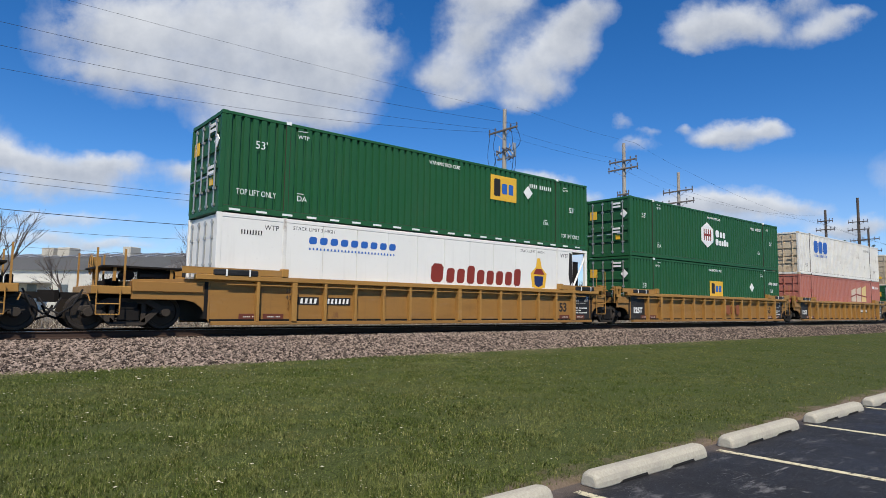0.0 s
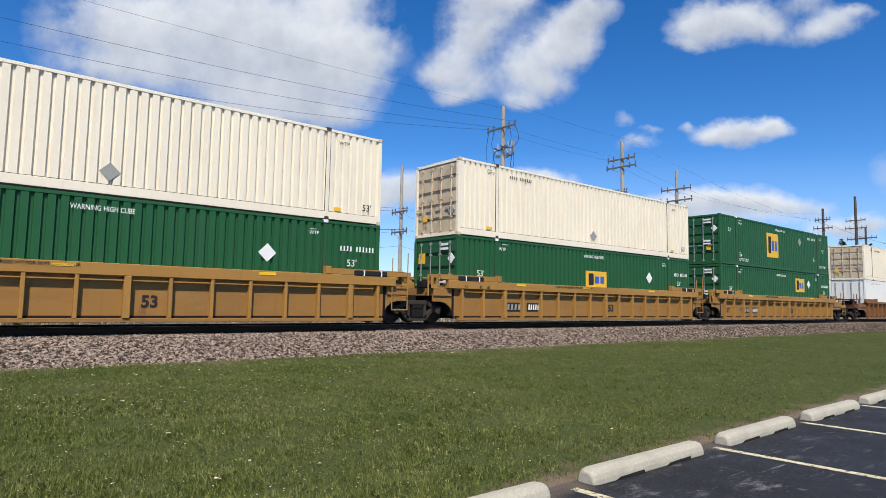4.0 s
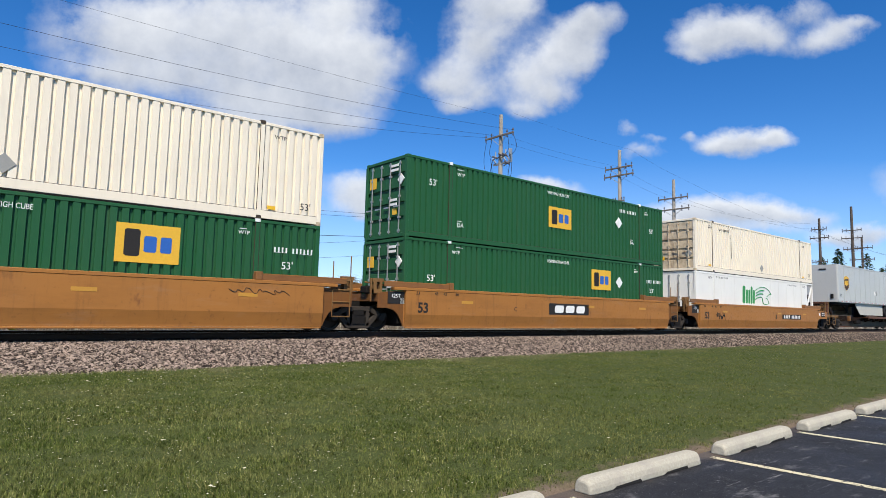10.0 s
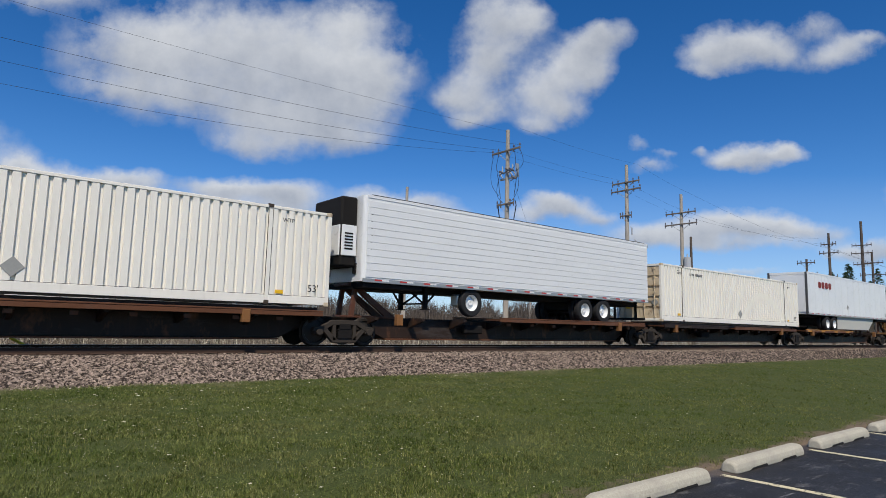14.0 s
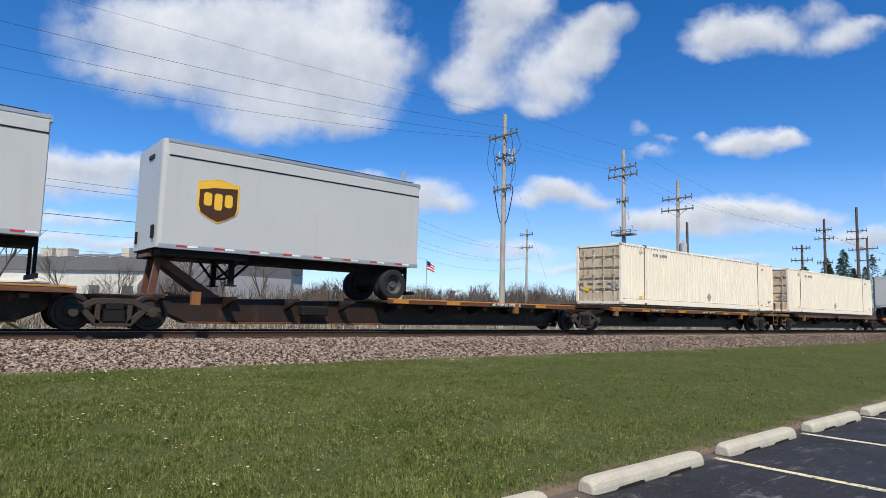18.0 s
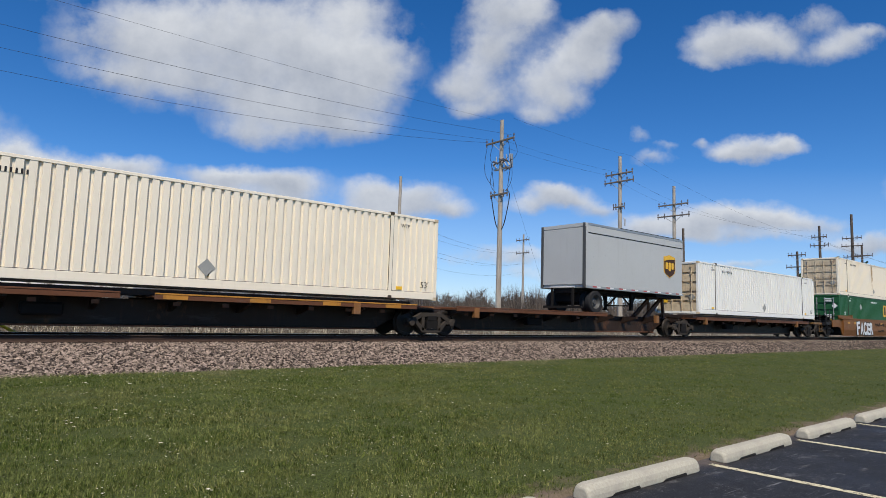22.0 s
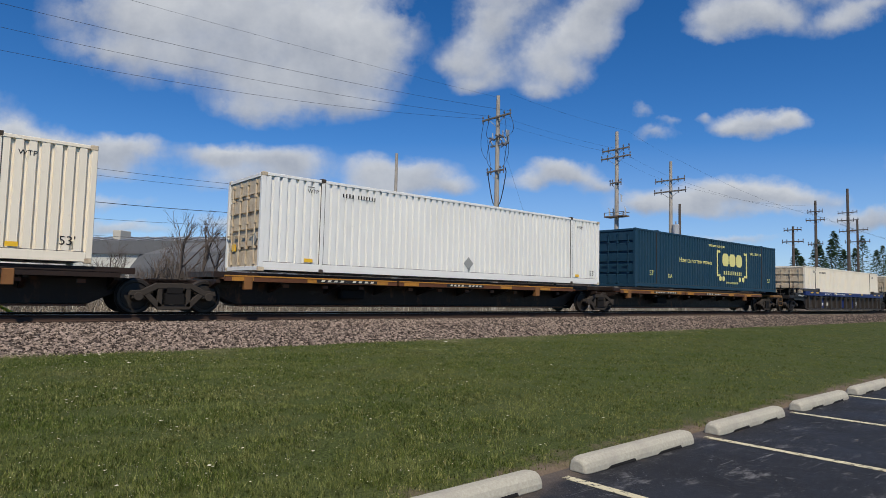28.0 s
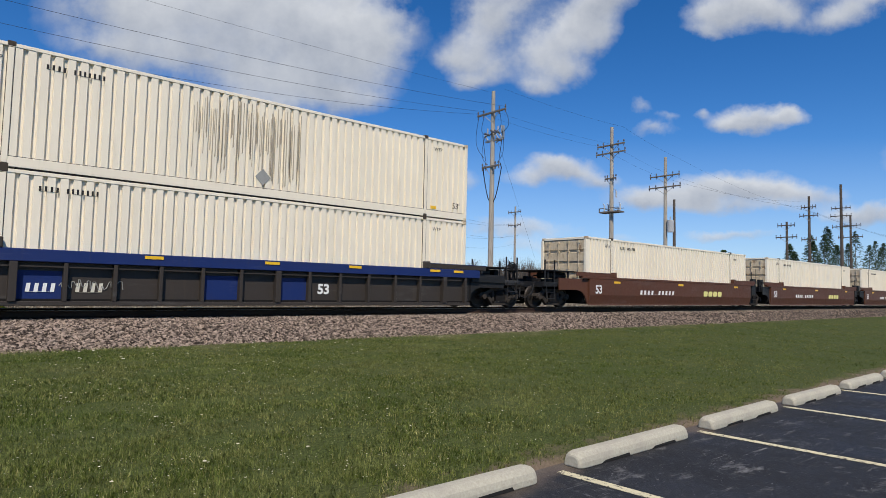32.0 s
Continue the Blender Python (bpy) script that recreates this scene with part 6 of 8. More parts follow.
# building beyond the line
bld = thing("warehouse", "long off-white warehouse with a dark grey roof and rooftop units", "building", "", "", (3.0, 78.0, -0.3))
bld.rotation_euler = (0, 0, math.atan2(-24.0, 17.0))
BL = 33.0
child("wall", Build().box(0, BL, 0, 6, 0, 3.9).mesh("wall", WALLING), bld)
child("fascia", Build().box(-0.2, BL + 0.2, -0.25, 5.6, 3.9, 5.1).mesh("fascia", ROOFING), bld)
child("roof", Build().prism([(-0.25, 5.11), (3.5, 5.78), (5.6, 5.8), (5.6, 5.11)], -0.2, BL + 0.2, "x").mesh("roof", ROOFING), bld)
for i in range(17):
    child("roof_rib", cached("roof_rib", lambda: Build().prism([(-0.27, 5.14), (-0.27, 5.22), (3.5, 5.86), (3.5, 5.78)], 0, 0.25, "x").mesh("roof_rib", CAN_GREY)), bld, (i * 2.0, 0, 0))
for x, w in ((6, 1.5), (8.0, 1.5), (16, 0.9)):
    boxpart("rooftop_unit", UNIT_BEIGE, bld, (x, x + w, 1.2, 2.6, 5.3, 6.25), 0.05)
for i in range(8):
    boxpart("window", plain("dull_window_glass", (0.10, 0.12, 0.13), 0.2), bld, (2 + i * 3.9, 3.2 + i * 3.9, -0.03, 0.02, 1.6, 2.5))
boxpart("loading_canopy", WALLING, bld, (1, 9, -2.2, -0.02, 2.6, 2.75))
arch = thing("quonset_shed", "dark grey arched-roof shed with a roof vent", "building", "", "", (21.6, 50.5, -0.3))
arch.rotation_euler = (0, 0, radians(14))
child("shell", Build().prism([(-4.4, 0), (-4.4, 2.6), (-4.0, 3.9), (-2.6, 4.85), (0, 5.2), (1.6, 5.0), (2.6, 4.2), (3.0, 2.6), (3.0, 0)], 0, 24, "y").mesh("shell", ROOFING), arch)
child("roof_vent", Build().box(-0.25, 0.25, 2, 2.6, 5.1, 5.7).box(-0.6, 0.6, 1.8, 2.8, 5.7, 5.9).mesh("roof_vent", STEEL, 0.03), arch)
boxpart("end_panel", plain("grey_cladding", (0.32, 0.325, 0.33), 0.6), arch, (-4.0, 2.6, -0.04, 0.0, 0.3, 3.4))
fl = thing("flagpole", "white flagpole with a small wind-blown flag", "flagpole", "", "", (47.0, 61.0, -0.3))
child("mast", Build().tube((0, 0, 0), (0, 0, 7.4), 0.06, 0.04, 8).mesh("mast", GALV), fl)
for k in range(6):
    child("flag_stripe", Build().prism([(0, 6.1 + k * 0.17), (0.6, 5.98 + k * 0.17), (1.25, 5.75 + k * 0.15), (1.25, 5.90 + k * 0.15), (0.6, 6.15 + k * 0.17), (0, 6.27 + k * 0.17)], -0.02, 0.02).mesh("flag_stripe", INK_WHITE if k % 2 else REFLECT_RED), fl)
child("flag_canton", Build().prism([(0, 6.62), (0.6, 6.5), (0.6, 7.0), (0, 7.13)], -0.025, 0.025).mesh("flag_canton", CAR_BLUE), fl)
gw = thing("guy_wire_guard", "bright yellow plastic guy-wire guard leaning over", "guy guard", "", "", (0, 0, 0))
child("guard", Build().tube((1.55, 22.0, 0.08), (2.15, 22.0, -0.28), 0.045, n=8).mesh("guard", plain("guard_yellow", (0.75, 0.62, 0.05), 0.5)), gw)

def bare_tree(x, yy, h, seed, spread=0.5, base=-0.35, name="bare_tree", stems=1, fat=1.0, deep=4):
    """Trunk, limbs and many thin twigs without leaves."""
    r = random.Random(seed)
    ob = thing(name, "leafless grey-brown tree with fine twigs" if stems == 1 else "leafless tangled shrub with many stems", "tree" if stems == 1 else "shrub", "bare trees", "", (x, yy, base))
    wood, twig = Build(), Build()

    def grow(p, d, length, rad, level):
        q = p + d * length
        (wood if level < 2 else twig).tube(p, q, rad * (1 if level < 2 else fat), rad * 0.62 * (1 if level < 2 else fat), 5 if level < 2 else 3)
        if level == deep or rad < 0.0025:
            return
        for i in range(r.choice((2, 3, 3)) if level else 4):
            nd = (d + Vector((r.gauss(0, spread), r.gauss(0, spread), r.gauss(0.12, spread * 0.6)))).normalized()
            grow(p.lerp(q, r.uniform(0.5, 1.0)), nd, length * r.uniform(0.55, 0.8), rad * 0.58, level + 1)
    for s in range(stems):
        d = Vector((r.gauss(0, 0.16 * stems ** 0.5), r.gauss(0, 0.16 * stems ** 0.5), 1)).normalized()
        grow(Vector((r.gauss(0, 0.35) * (stems > 1), r.gauss(0, 0.3) * (stems > 1), 0)), d, h * 0.36, (0.022 if deep == 4 else 0.014) * h / stems ** 0.5, 0)
    child("trunk", wood.mesh("trunk", BARK), ob)
    child("crown", twig.mesh("crown", BARK), ob)
    return ob


for i, (x, yy, h) in enumerate(((10.6, 37, 6.6), (11.4, 37.4, 5.4), (12.3, 37.5, 6.2), (9.0, 36, 4.4), (7.6, 37, 4.2), (16.5, 38, 6.0), (2.2, 40, 7.0), (1.2, 42, 6.2), (13.4, 38.2, 6.6), (5.2, 39, 4.6))):
    bare_tree(x, yy, h, 20 + i, 0.36, deep=5)
br = random.Random(8)
for i in range(30):
    t = br.uniform(0.03, 2.2) if i > 12 else br.uniform(0.14, 0.5)
    yy = br.uniform(28, 42)
    bare_tree(t * yy, yy, br.uniform(2.0, 3.4), 100 + i, 0.5, -0.4, "bare_shrub", 4)
for i in range(34):
    t = br.uniform(0.52, 2.3)
    yy = br.uniform(55, 95)
    bare_tree(t * yy, yy, yy * (0.075 + 0.012 * t) * br.uniform(0.75, 1.15) + 0.8, 300 + i, 0.45)


# a belt of leafless trees along the horizon, six shapes repeated
BELT = [bare_tree(150 + 9 * k, 92 + 5 * k, 8.0, 700 + k, 0.42, fat=1.9) for k in range(6)]
for i in range(96):
    t, yy = math.tan(radians(br.uniform(24, 74))), br.uniform(58, 105)
    size = (yy * (0.052 + 0.016 * t) + 0.8) / 8.0 * br.uniform(0.7, 1.15)
    copy_thing(BELT[i % 6], Matrix.Translation((t * yy * 1.0, yy, -0.35)) @ Matrix.Rotation(br.uniform(0, 6.28), 4, "Z") @ Matrix.Scale(size, 4))


th = np.radians(rng.uniform(14, 78, 52000))
yy = rng.uniform(48, 100, 52000)
p = np.stack([yy * np.tan(th), yy], 1)
lump = 0.70 + 0.30 * np.sin(th * 61 + 2 * np.sin(th * 23)) * np.sin(th * 37 + 1)
size = (1.1 + yy / np.cos(th) * 0.058 * lump) * rng.uniform(0.3, 1.1, len(p))
me = scatter_mesh("far_woods", WOODS, np.column_stack([p, np.full(len(p), -0.4)]), size, rng, "twig", 0.11)
solid("far_woods", me, "grey-brown thicket of bare branches along the horizon", "woods", "stuff")

p = wedge_points(rng, 26000, 23.2, 31.0, 1.0, 110)
clump = 0.5 + 0.5 * np.sin(p[:, 0] * 0.9 + 1.3 * np.sin(p[:, 1])) * np.sin(p[:, 0] * 0.37 + 2)
p, clump = p[rng.random(len(p)) < 0.25 + clump], clump[:0]
zz = np.interp(p[:, 1], [23, 24, 27, 31], [-0.62, -0.55, -0.35, -0.34])
solid("dry_brush", scatter_mesh("dry_brush", BRUSH, np.column_stack([p, zz]), rng.gamma(2.2, 0.16, len(p)) + 0.08, rng, "twig"), "tangled dry brown brush behind the railway", "brush", "stuff")

p = wedge_points(rng, 1400, 23.0, 26.0, 1.0, 90)
solid("pale_stems", scatter_mesh("pale_stems", LEAF_PALE, np.column_stack([p, np.full(len(p), -0.55)]), rng.uniform(0.4, 1.1, len(p)), rng, "twig"), "pale dead weed stems behind the railway", "weeds", "stuff")


def evergreen(x, yy, h, seed):
    r = random.Random(seed)
    ob = thing("evergreen_tree", "dark green conifer with a ragged outline", "tree", "evergreens", "", (x, yy, -0.3))
    child("trunk", Build().tube((0, 0, 0), (0, 0, h * 0.95), 0.18, 0.03, 7).mesh("trunk", BARK), ob)
    b = Build()
    n = 620
    for i in range(n):
        a, t = r.uniform(0, 2 * math.pi), r.random() ** 0.8
        z = h * (0.12 + 0.88 * t)
        rad = (h * 0.26 * (1 - t) + 0.25) * r.uniform(0.35, 1.1)
        c = Vector((math.cos(a) * rad, math.sin(a) * rad, z))
        d = Vector((math.cos(a), math.sin(a), r.uniform(-0.5, 0.25))).normalized()
        s = r.uniform(0.35, 0.8)
        side = d.cross(Vector((0, 0, 1))).normalized() * s * 0.4
        b.add([c - d * s * 0.6, c + side, c + d * s * 0.9, c - side, c + Vector((0, 0, s * 0.25))], [(0, 1, 4), (1, 2, 4), (2, 3, 4), (3, 0, 4), (0, 3, 2, 1)])
    child("crown", b.mesh("crown", NEEDLES), ob)


for i, (x, yy, h) in enumerate(((134, 63, 8.2), (141, 62, 7.4), (205, 66, 15), (215, 68, 17), (226, 66, 14), (240, 68, 18), (255, 68, 15), (270, 70, 17), (285, 72, 16), (152, 66, 6.5), (160, 58, 9), (168, 62, 11), (178, 60, 12), (188, 64, 14), (196, 60, 12), (124, 62, 6.0), (232, 74, 19), (248, 62, 15))):
    evergreen(x, yy, h * 1.3, 50 + i)

# ---- clouds: one far sheet of sky ----
SKY_D = 3600.0
BANK = aim(39.35, 5.61, 1.65)


def cloud_material(blobs):
    n = Nodes("cloud_bank")
    t = n.t
    t.nodes.remove(n.p)
    sep = t.nodes.new("ShaderNodeSeparateXYZ")
    t.links.new(n.co, sep.inputs[0])

    def m(op, a, b=None, c=None):
        k = t.nodes.new("ShaderNodeMath")
        k.operation = op
        for i, v in enumerate((a, b, c)):
            if v is None:
                continue
            if isinstance(v, (int, float)):
                k.inputs[i].default_value = v
            else:
                t.links.new(v, k.inputs[i])
        return k.outputs[0]
    px = m("MULTIPLY_ADD", m("SUBTRACT", n.noise(0.0019, 5), 0.5), 260.0, sep.outputs[0])
    py = m("MULTIPLY_ADD", m("SUBTRACT", n.noise(0.0023, 5, (1.0, 1.3, 1)), 0.5), 210.0, sep.outputs[1])
    dens, body = None, None
    for cx, cy, rx, ry, w in blobs:
        dx = m("DIVIDE", m("SUBTRACT", px, cx), rx)
        dy = m("DIVIDE", m("SUBTRACT", py, cy), ry)
        d = m("MULTIPLY", m("POWER", 2.718, m("MULTIPLY", m("ADD", m("MULTIPLY", dx, dx), m("MULTIPLY", dy, dy)), -1.7)), w)
        low = m("MULTIPLY", d, m("MINIMUM", m("MAXIMUM", dy, -1.2), 1.2))
        dens, body = (d, low) if dens is None else (m("ADD", dens, d), m("ADD", body, low))
    fine = n.noise(0.0036, 8, rough=0.62)
    lump = n.noise(0.0012, 5, (1, 1.4, 1))
    near = m("MINIMUM", m("MULTIPLY", dens, 2.2), 1.0)
    total = m("ADD", dens, m("MULTIPLY", near, m("MULTIPLY_ADD", m("SUBTRACT", fine, 0.5), 1.7, m("MULTIPLY", m("SUBTRACT", lump, 0.5), 0.6))))
    alpha = n.ramp(total, 0.10, 1.25, 0.0, 1.0)
    alpha = m("MULTIPLY", m("MULTIPLY", alpha, m("SUBTRACT", 2.0, alpha)), 0.94)
    haze = n.ramp(sep.outputs[1], -360, 520, 0.66, 0.0)
    cover = alpha
    alpha = m("SUBTRACT", 1.0, m("MULTIPLY", m("SUBTRACT", 1.0, alpha), m("SUBTRACT", 1.0, haze)))
    lit = m("DIVIDE", body, m("ADD", dens, 0.15))
    shade = n.ramp(m("MULTIPLY_ADD", lit, 0.42, m("MULTIPLY_ADD", n.noise(0.0026, 6), 0.9, m("MULTIPLY", m("SUBTRACT", 1.0, m("MINIMUM", total, 1.4)), 0.12))), 0.06, 0.68)
    col = n.mix(shade, (0.35, 0.395, 0.485), (0.76, 0.785, 0.82))
    col = n.mix(m("DIVIDE", cover, m("ADD", alpha, 0.001)), (0.37, 0.52, 0.78), col)
    em = t.nodes.new("ShaderNodeEmission")
    em.inputs[1].default_value = 0.92
    t.links.new(col, em.inputs[0])
    tr = t.nodes.new("ShaderNodeBsdfTransparent")
    mixs = t.nodes.new("ShaderNodeMixShader")
    t.links.new(alpha, mixs.inputs[0])
    t.links.new(tr.outputs[0], mixs.inputs[1])
    t.links.new(em.outputs[0], mixs.inputs[2])
    t.links.new(mixs.outputs[0], t.nodes["Material Output"].inputs[0])
    return n.mat


def spot(px, py, rx, ry, w=1.0):
    k = SKY_D / 1087.0
    small = 0.98 if py > 220 else 0.95
    return ((px - 784) * k, (441 - py) * k, rx * k * small, ry * k * small, w)


HIGH_CLOUD = [spot(400, 60, 280, 105), spot(560, 115, 150, 100), spot(500, 190, 140, 52), spot(245, 45, 150, 70, 0.65), spot(320, 140, 150, 50, 0.7), spot(640, 110, 75, 85, 0.9), spot(190, 120, 90, 28, 0.5), spot(590, 215, 90, 32, 0.7), spot(620, 10, 60, 40, 0.8), spot(430, 225, 80, 24, 0.6), spot(60, -50, 130, 36, 0.6)]
TWIN_CLOUD = [spot(885, 15, 75, 62), spot(935, 5, 45, 34, 0.8), spot(855, 80, 58, 52, 0.9), spot(825, 125, 52, 40, 0.8), spot(795, 150, 36, 24, 0.7), spot(848, 165, 52, 34, 0.7), spot(825, 186, 40, 18, 0.6), spot(1035, 62, 48, 46), spot(995, 100, 62, 46), spot(955, 140, 66, 50), spot(985, 168, 56, 32, 0.8), spot(1060, 35, 36, 34, 0.8), spot(1045, 110, 36, 36, 0.8), spot(935, 190, 36, 18, 0.6), spot(1100, 30, 26, 34, 0.4)]
SMALL_CLOUDS = [spot(1295, 50, 98, 40), spot(1250, 72, 62, 28, 0.8), spot(1345, 68, 66, 34, 0.8), spot(1235, 95, 48, 12, 0.45), spot(1430, 22, 62, 30, 0.55), spot(1450, 82, 52, 28, 0.8), spot(1500, 60, 56, 30, 0.9), spot(1540, 45, 36, 16, 0.6), spot(1322, 252, 76, 22), spot(1284, 262, 40, 17, 0.8), spot(1382, 248, 38, 14, 0.8), spot(1128, 230, 30, 18, 0.55), spot(1146, 270, 42, 17, 0.6), spot(1172, 248, 26, 11, 0.4), spot(1228, 240, 16, 10, 0.4)]
LOW_CLOUDS = [spot(55, 283, 95, 32), spot(15, 268, 46, 26, 0.9), spot(150, 298, 105, 32), spot(225, 296, 75, 24, 0.8), spot(100, 328, 150, 28, 0.8), spot(420, 308, 110, 26), spot(500, 316, 70, 30), spot(375, 300, 55, 17, 0.7), spot(450, 345, 140, 28, 0.8), spot(655, 335, 58, 27), spot(725, 340, 84, 30), spot(785, 360, 48, 18, 0.8), spot(690, 364, 96, 20, 0.8), spot(980, 335, 58, 20), spot(930, 350, 62, 18, 0.8), spot(1005, 350, 42, 14, 0.8), spot(1046, 364, 38, 17, 0.8)]
FAR_CLOUDS = [spot(1265, 370, 105, 27), spot(1345, 374, 95, 25), spot(1185, 390, 105, 23), spot(1415, 384, 76, 17, 0.8), spot(1125, 396, 52, 15, 0.7), spot(1300, 406, 180, 16, 0.6), spot(1495, 425, 64, 18, 0.7), spot(1550, 415, 56, 18, 0.8), spot(900, 440, 130, 18, 0.6), spot(125, 384, 130, 15, 0.6), spot(55, 420, 125, 18, 0.7), spot(210, 432, 95, 13, 0.6), spot(420, 425, 110, 18, 0.6), spot(1290, 455, 100, 10, 0.6), spot(-150, 250, 180, 80), spot(1750, 330, 170, 70), spot(1000, 470, 120, 14, 0.6)]
CLOUDS = HIGH_CLOUD + TWIN_CLOUD + SMALL_CLOUDS + LOW_CLOUDS + FAR_CLOUDS
bank = Build().add([(-4200, -1700, 0), (4200, -1700, 0), (4200, 2600, 0), (-4200, 2600, 0)], [(0, 1, 2, 3)])
clouds = solid("cloud_backdrop", bank.mesh("cloud_backdrop", cloud_material(CLOUDS)), "drifting white cumulus clouds in a blue sky", "clouds", "structure")
clouds.visible_shadow = False

# ---- the train ----
RIB_A = (ORANGE, YELLOW_ORANGE, YELLOW_ORANGE, True, 1.50, 0.14)
RIB_B = (ORANGE, YELLOW_ORANGE, YELLOW_ORANGE, True, 1.58, 0.30)
RIB_C = (RUST_ORANGE, RUST_ORANGE, RUST_ORANGE, True, 1.50, 0.15)
FLAT_A = (SMOOTH_ORANGE, SMOOTH_ORANGE, RUST_ORANGE, False, 1.50, 0.1)
FLAT_D = (DARK_ORANGE, DARK_ORANGE, RUST_BROWN, False, 1.50, 0.1)
FLAT_R = (RUST_BROWN, RUST_BROWN, RUST_BROWN, False, 1.50, 0.1)
FLAT_B = (BNSF_BROWN, BNSF_BROWN, BNSF_BROWN, False, 1.42, 0.1)
RIB_S = (CAR_GREY, CAR_BLUE, CAR_GREY, True, 1.44, 0.29)
ORANGE_CAR = "orange ribbed double-stack well car with weathered paint"
SMOOTH_CAR = "orange smooth-sided double-stack well car"


def set_of(style, starts, label):
    out = []
    n = len(starts)
    for i, u in enumerate(starts):
        out.append(well_car(u, style, "coupler" if i == 0 else "joint", "coupler" if i == n - 1 else "open", label))
    return out


# car ahead: only its tail comes into view
tail = well_car(-17.78, RIB_A, "joint", "coupler", ORANGE_CAR)
A = set_of(RIB_A, (5.71, 25.13, 44.56), ORANGE_CAR)
for k, car in enumerate(A):
    car_text(car, "53", LEN - 1.92, 0.60, 0.36, INK_BLACK, -0.165)
    car_text(car, "20", 1.98, 1.05, 0.13, INK_BLACK, -0.235)
    car_text(car, "40", 1.98, 0.86, 0.13, INK_BLACK, -0.235)
    car_mark(car, (LEN - 1.09, LEN + 0.085, 0.245, 1.34), END_BLACK, "marking_panel", "charcoal data panel", -0.172)
    car_bars(car, LEN - 0.95, LEN - 0.62, 1.02, 1.10, SHADE_GREY, 3, -0.18)
    car_bars(car, LEN - 0.30, LEN - 0.05, 1.02, 1.10, SHADE_GREY, 3, -0.18)
    car_bars(car, LEN - 0.85, LEN - 0.2, 0.92, 0.97, SHADE_GREY, 12, -0.18)
    car_bars(car, LEN - 0.98, LEN - 0.1, 0.52, 0.57, INK_WHITE, 14, -0.18)
    car_bars(car, LEN - 0.98, LEN - 0.5, 0.62, 0.67, INK_WHITE, 8, -0.18)
    car_bars(car, LEN - 0.98, LEN - 0.1, 0.72, 0.77, INK_WHITE, 14, -0.18)
    for x in (0.7, 1.4, LEN - 1.9, LEN - 0.9):
        car_mark(car, (x, x + 0.62, 0.25, 0.45), STENCIL_RED, "stencil_patch", "dark red stencil patch", -0.175)
        car_bars(car, x + 0.12, x + 0.52, 0.35, 0.38, INK_WHITE, 8, -0.182)
    car_text(car, "48", LEN - 0.97, 1.12, 0.12, INK_WHITE, -0.18)
    car_text(car, "53", LEN - 0.18, 1.12, 0.12, INK_WHITE, -0.18)
    if k:
        car_mark(car, (-0.08, 1.04, 0.245, 1.34), END_BLACK, "marking_panel", "charcoal data panel", -0.172)
        car_text(car, "125T", 0.08, 0.56, 0.26, INK_WHITE, -0.18)
car_mark(A[0], (2.45, 3.15, 0.72, 0.95), INK_BLACK, y=-0.167)
car_mark(A[0], (3.35, 4.25, 0.72, 0.95), INK_BLACK, y=-0.167)
car_bars(A[0], 2.5, 3.1, 0.76, 0.91, INK_WHITE, 4, -0.175)
car_bars(A[0], 3.4, 4.2, 0.76, 0.91, INK_WHITE, 6, -0.175)
car_mark(A[2], (LEN - 5.1, LEN - 3.4, 0.72, 0.95), INK_BLACK, y=-0.167)
car_bars(A[2], LEN - 5.0, LEN - 3.5, 0.76, 0.91, INK_WHITE, 9, -0.175)
word_shapes(A[1], 8.9, 10.6, 0.5, 1.05, RUSTY_RED, 3, False, 0.0, 0.7, -0.09)

c = green_box(5.71, WELL_HIGH, (10.30, 11.71, 1.60, 2.57), (12.38, 2.10), True, "", (0.48, 0.55))
for i in range(20):
    boxpart("reflective_tape", INK_WHITE, c, (0.3 + i * 0.79, 0.62 + i * 0.79, FACE - 0.012, FACE - 0.004, 0.07, 0.13))
c = reefer_box(5.71, WELL_LOW, "white smooth refrigerated container with dark red lettering shapes")
word_shapes(c, 2.72, 6.0, 2.20, 2.42, LOGO_BLUE, 9, False, 0.02, 0.7)
bars(c, 2.75, 5.95, 2.02, 2.09, LOGO_BLUE, 26)
word_shapes(c, 7.36, 12.0, 1.22, 1.88, LOGO_RED, 9, True, 0.05, 0.74)
patch(c, "crest", [(12.65, 1.2), (13.0, 1.12), (13.4, 1.2), (13.5, 1.75), (13.2, 2.0), (13.1, 2.38), (12.95, 2.38), (12.85, 2.0), (12.55, 1.75)], GOLD, 0.004, "gold and red heraldic crest shape")
patch(c, "crest_field", [(12.78, 1.3), (13.0, 1.2), (13.25, 1.3), (13.3, 1.65), (12.75, 1.65)], CAR_BLUE, 0.008)
patch(c, "crest_field", [(12.70, 1.72), (13.36, 1.72), (13.2, 1.95), (12.86, 1.95)], LOGO_RED, 0.008)
bars(c, 0.66, 1.32, 2.33, 2.46, INK_BLACK, 8)
patch(c, "paint_scar", [(15.0, 1.3), (15.15, 1.5), (15.12, 2.7), (14.95, 2.72), (14.9, 1.8)], INK_BLACK, 0.003)
c = green_box(25.13, WELL_HIGH, None, None, True, "dark green corrugated container with a white hexagon emblem")
patch(c, "emblem", [(6.63, 1.25), (7.28, 0.9), (7.92, 1.25), (7.92, 1.95), (7.28, 2.3), (6.63, 1.95)], INK_WHITE, 0.002, "white hexagon emblem")
for a in (6.88, 7.10, 7.36, 7.58):
    patch(c, "emblem_bar", rect(a, a + 0.09, 1.28, 1.92), LOGO_RED, 0.006)
patch(c, "emblem_bar", rect(6.88, 7.67, 1.54, 1.66), LOGO_RED, 0.007)
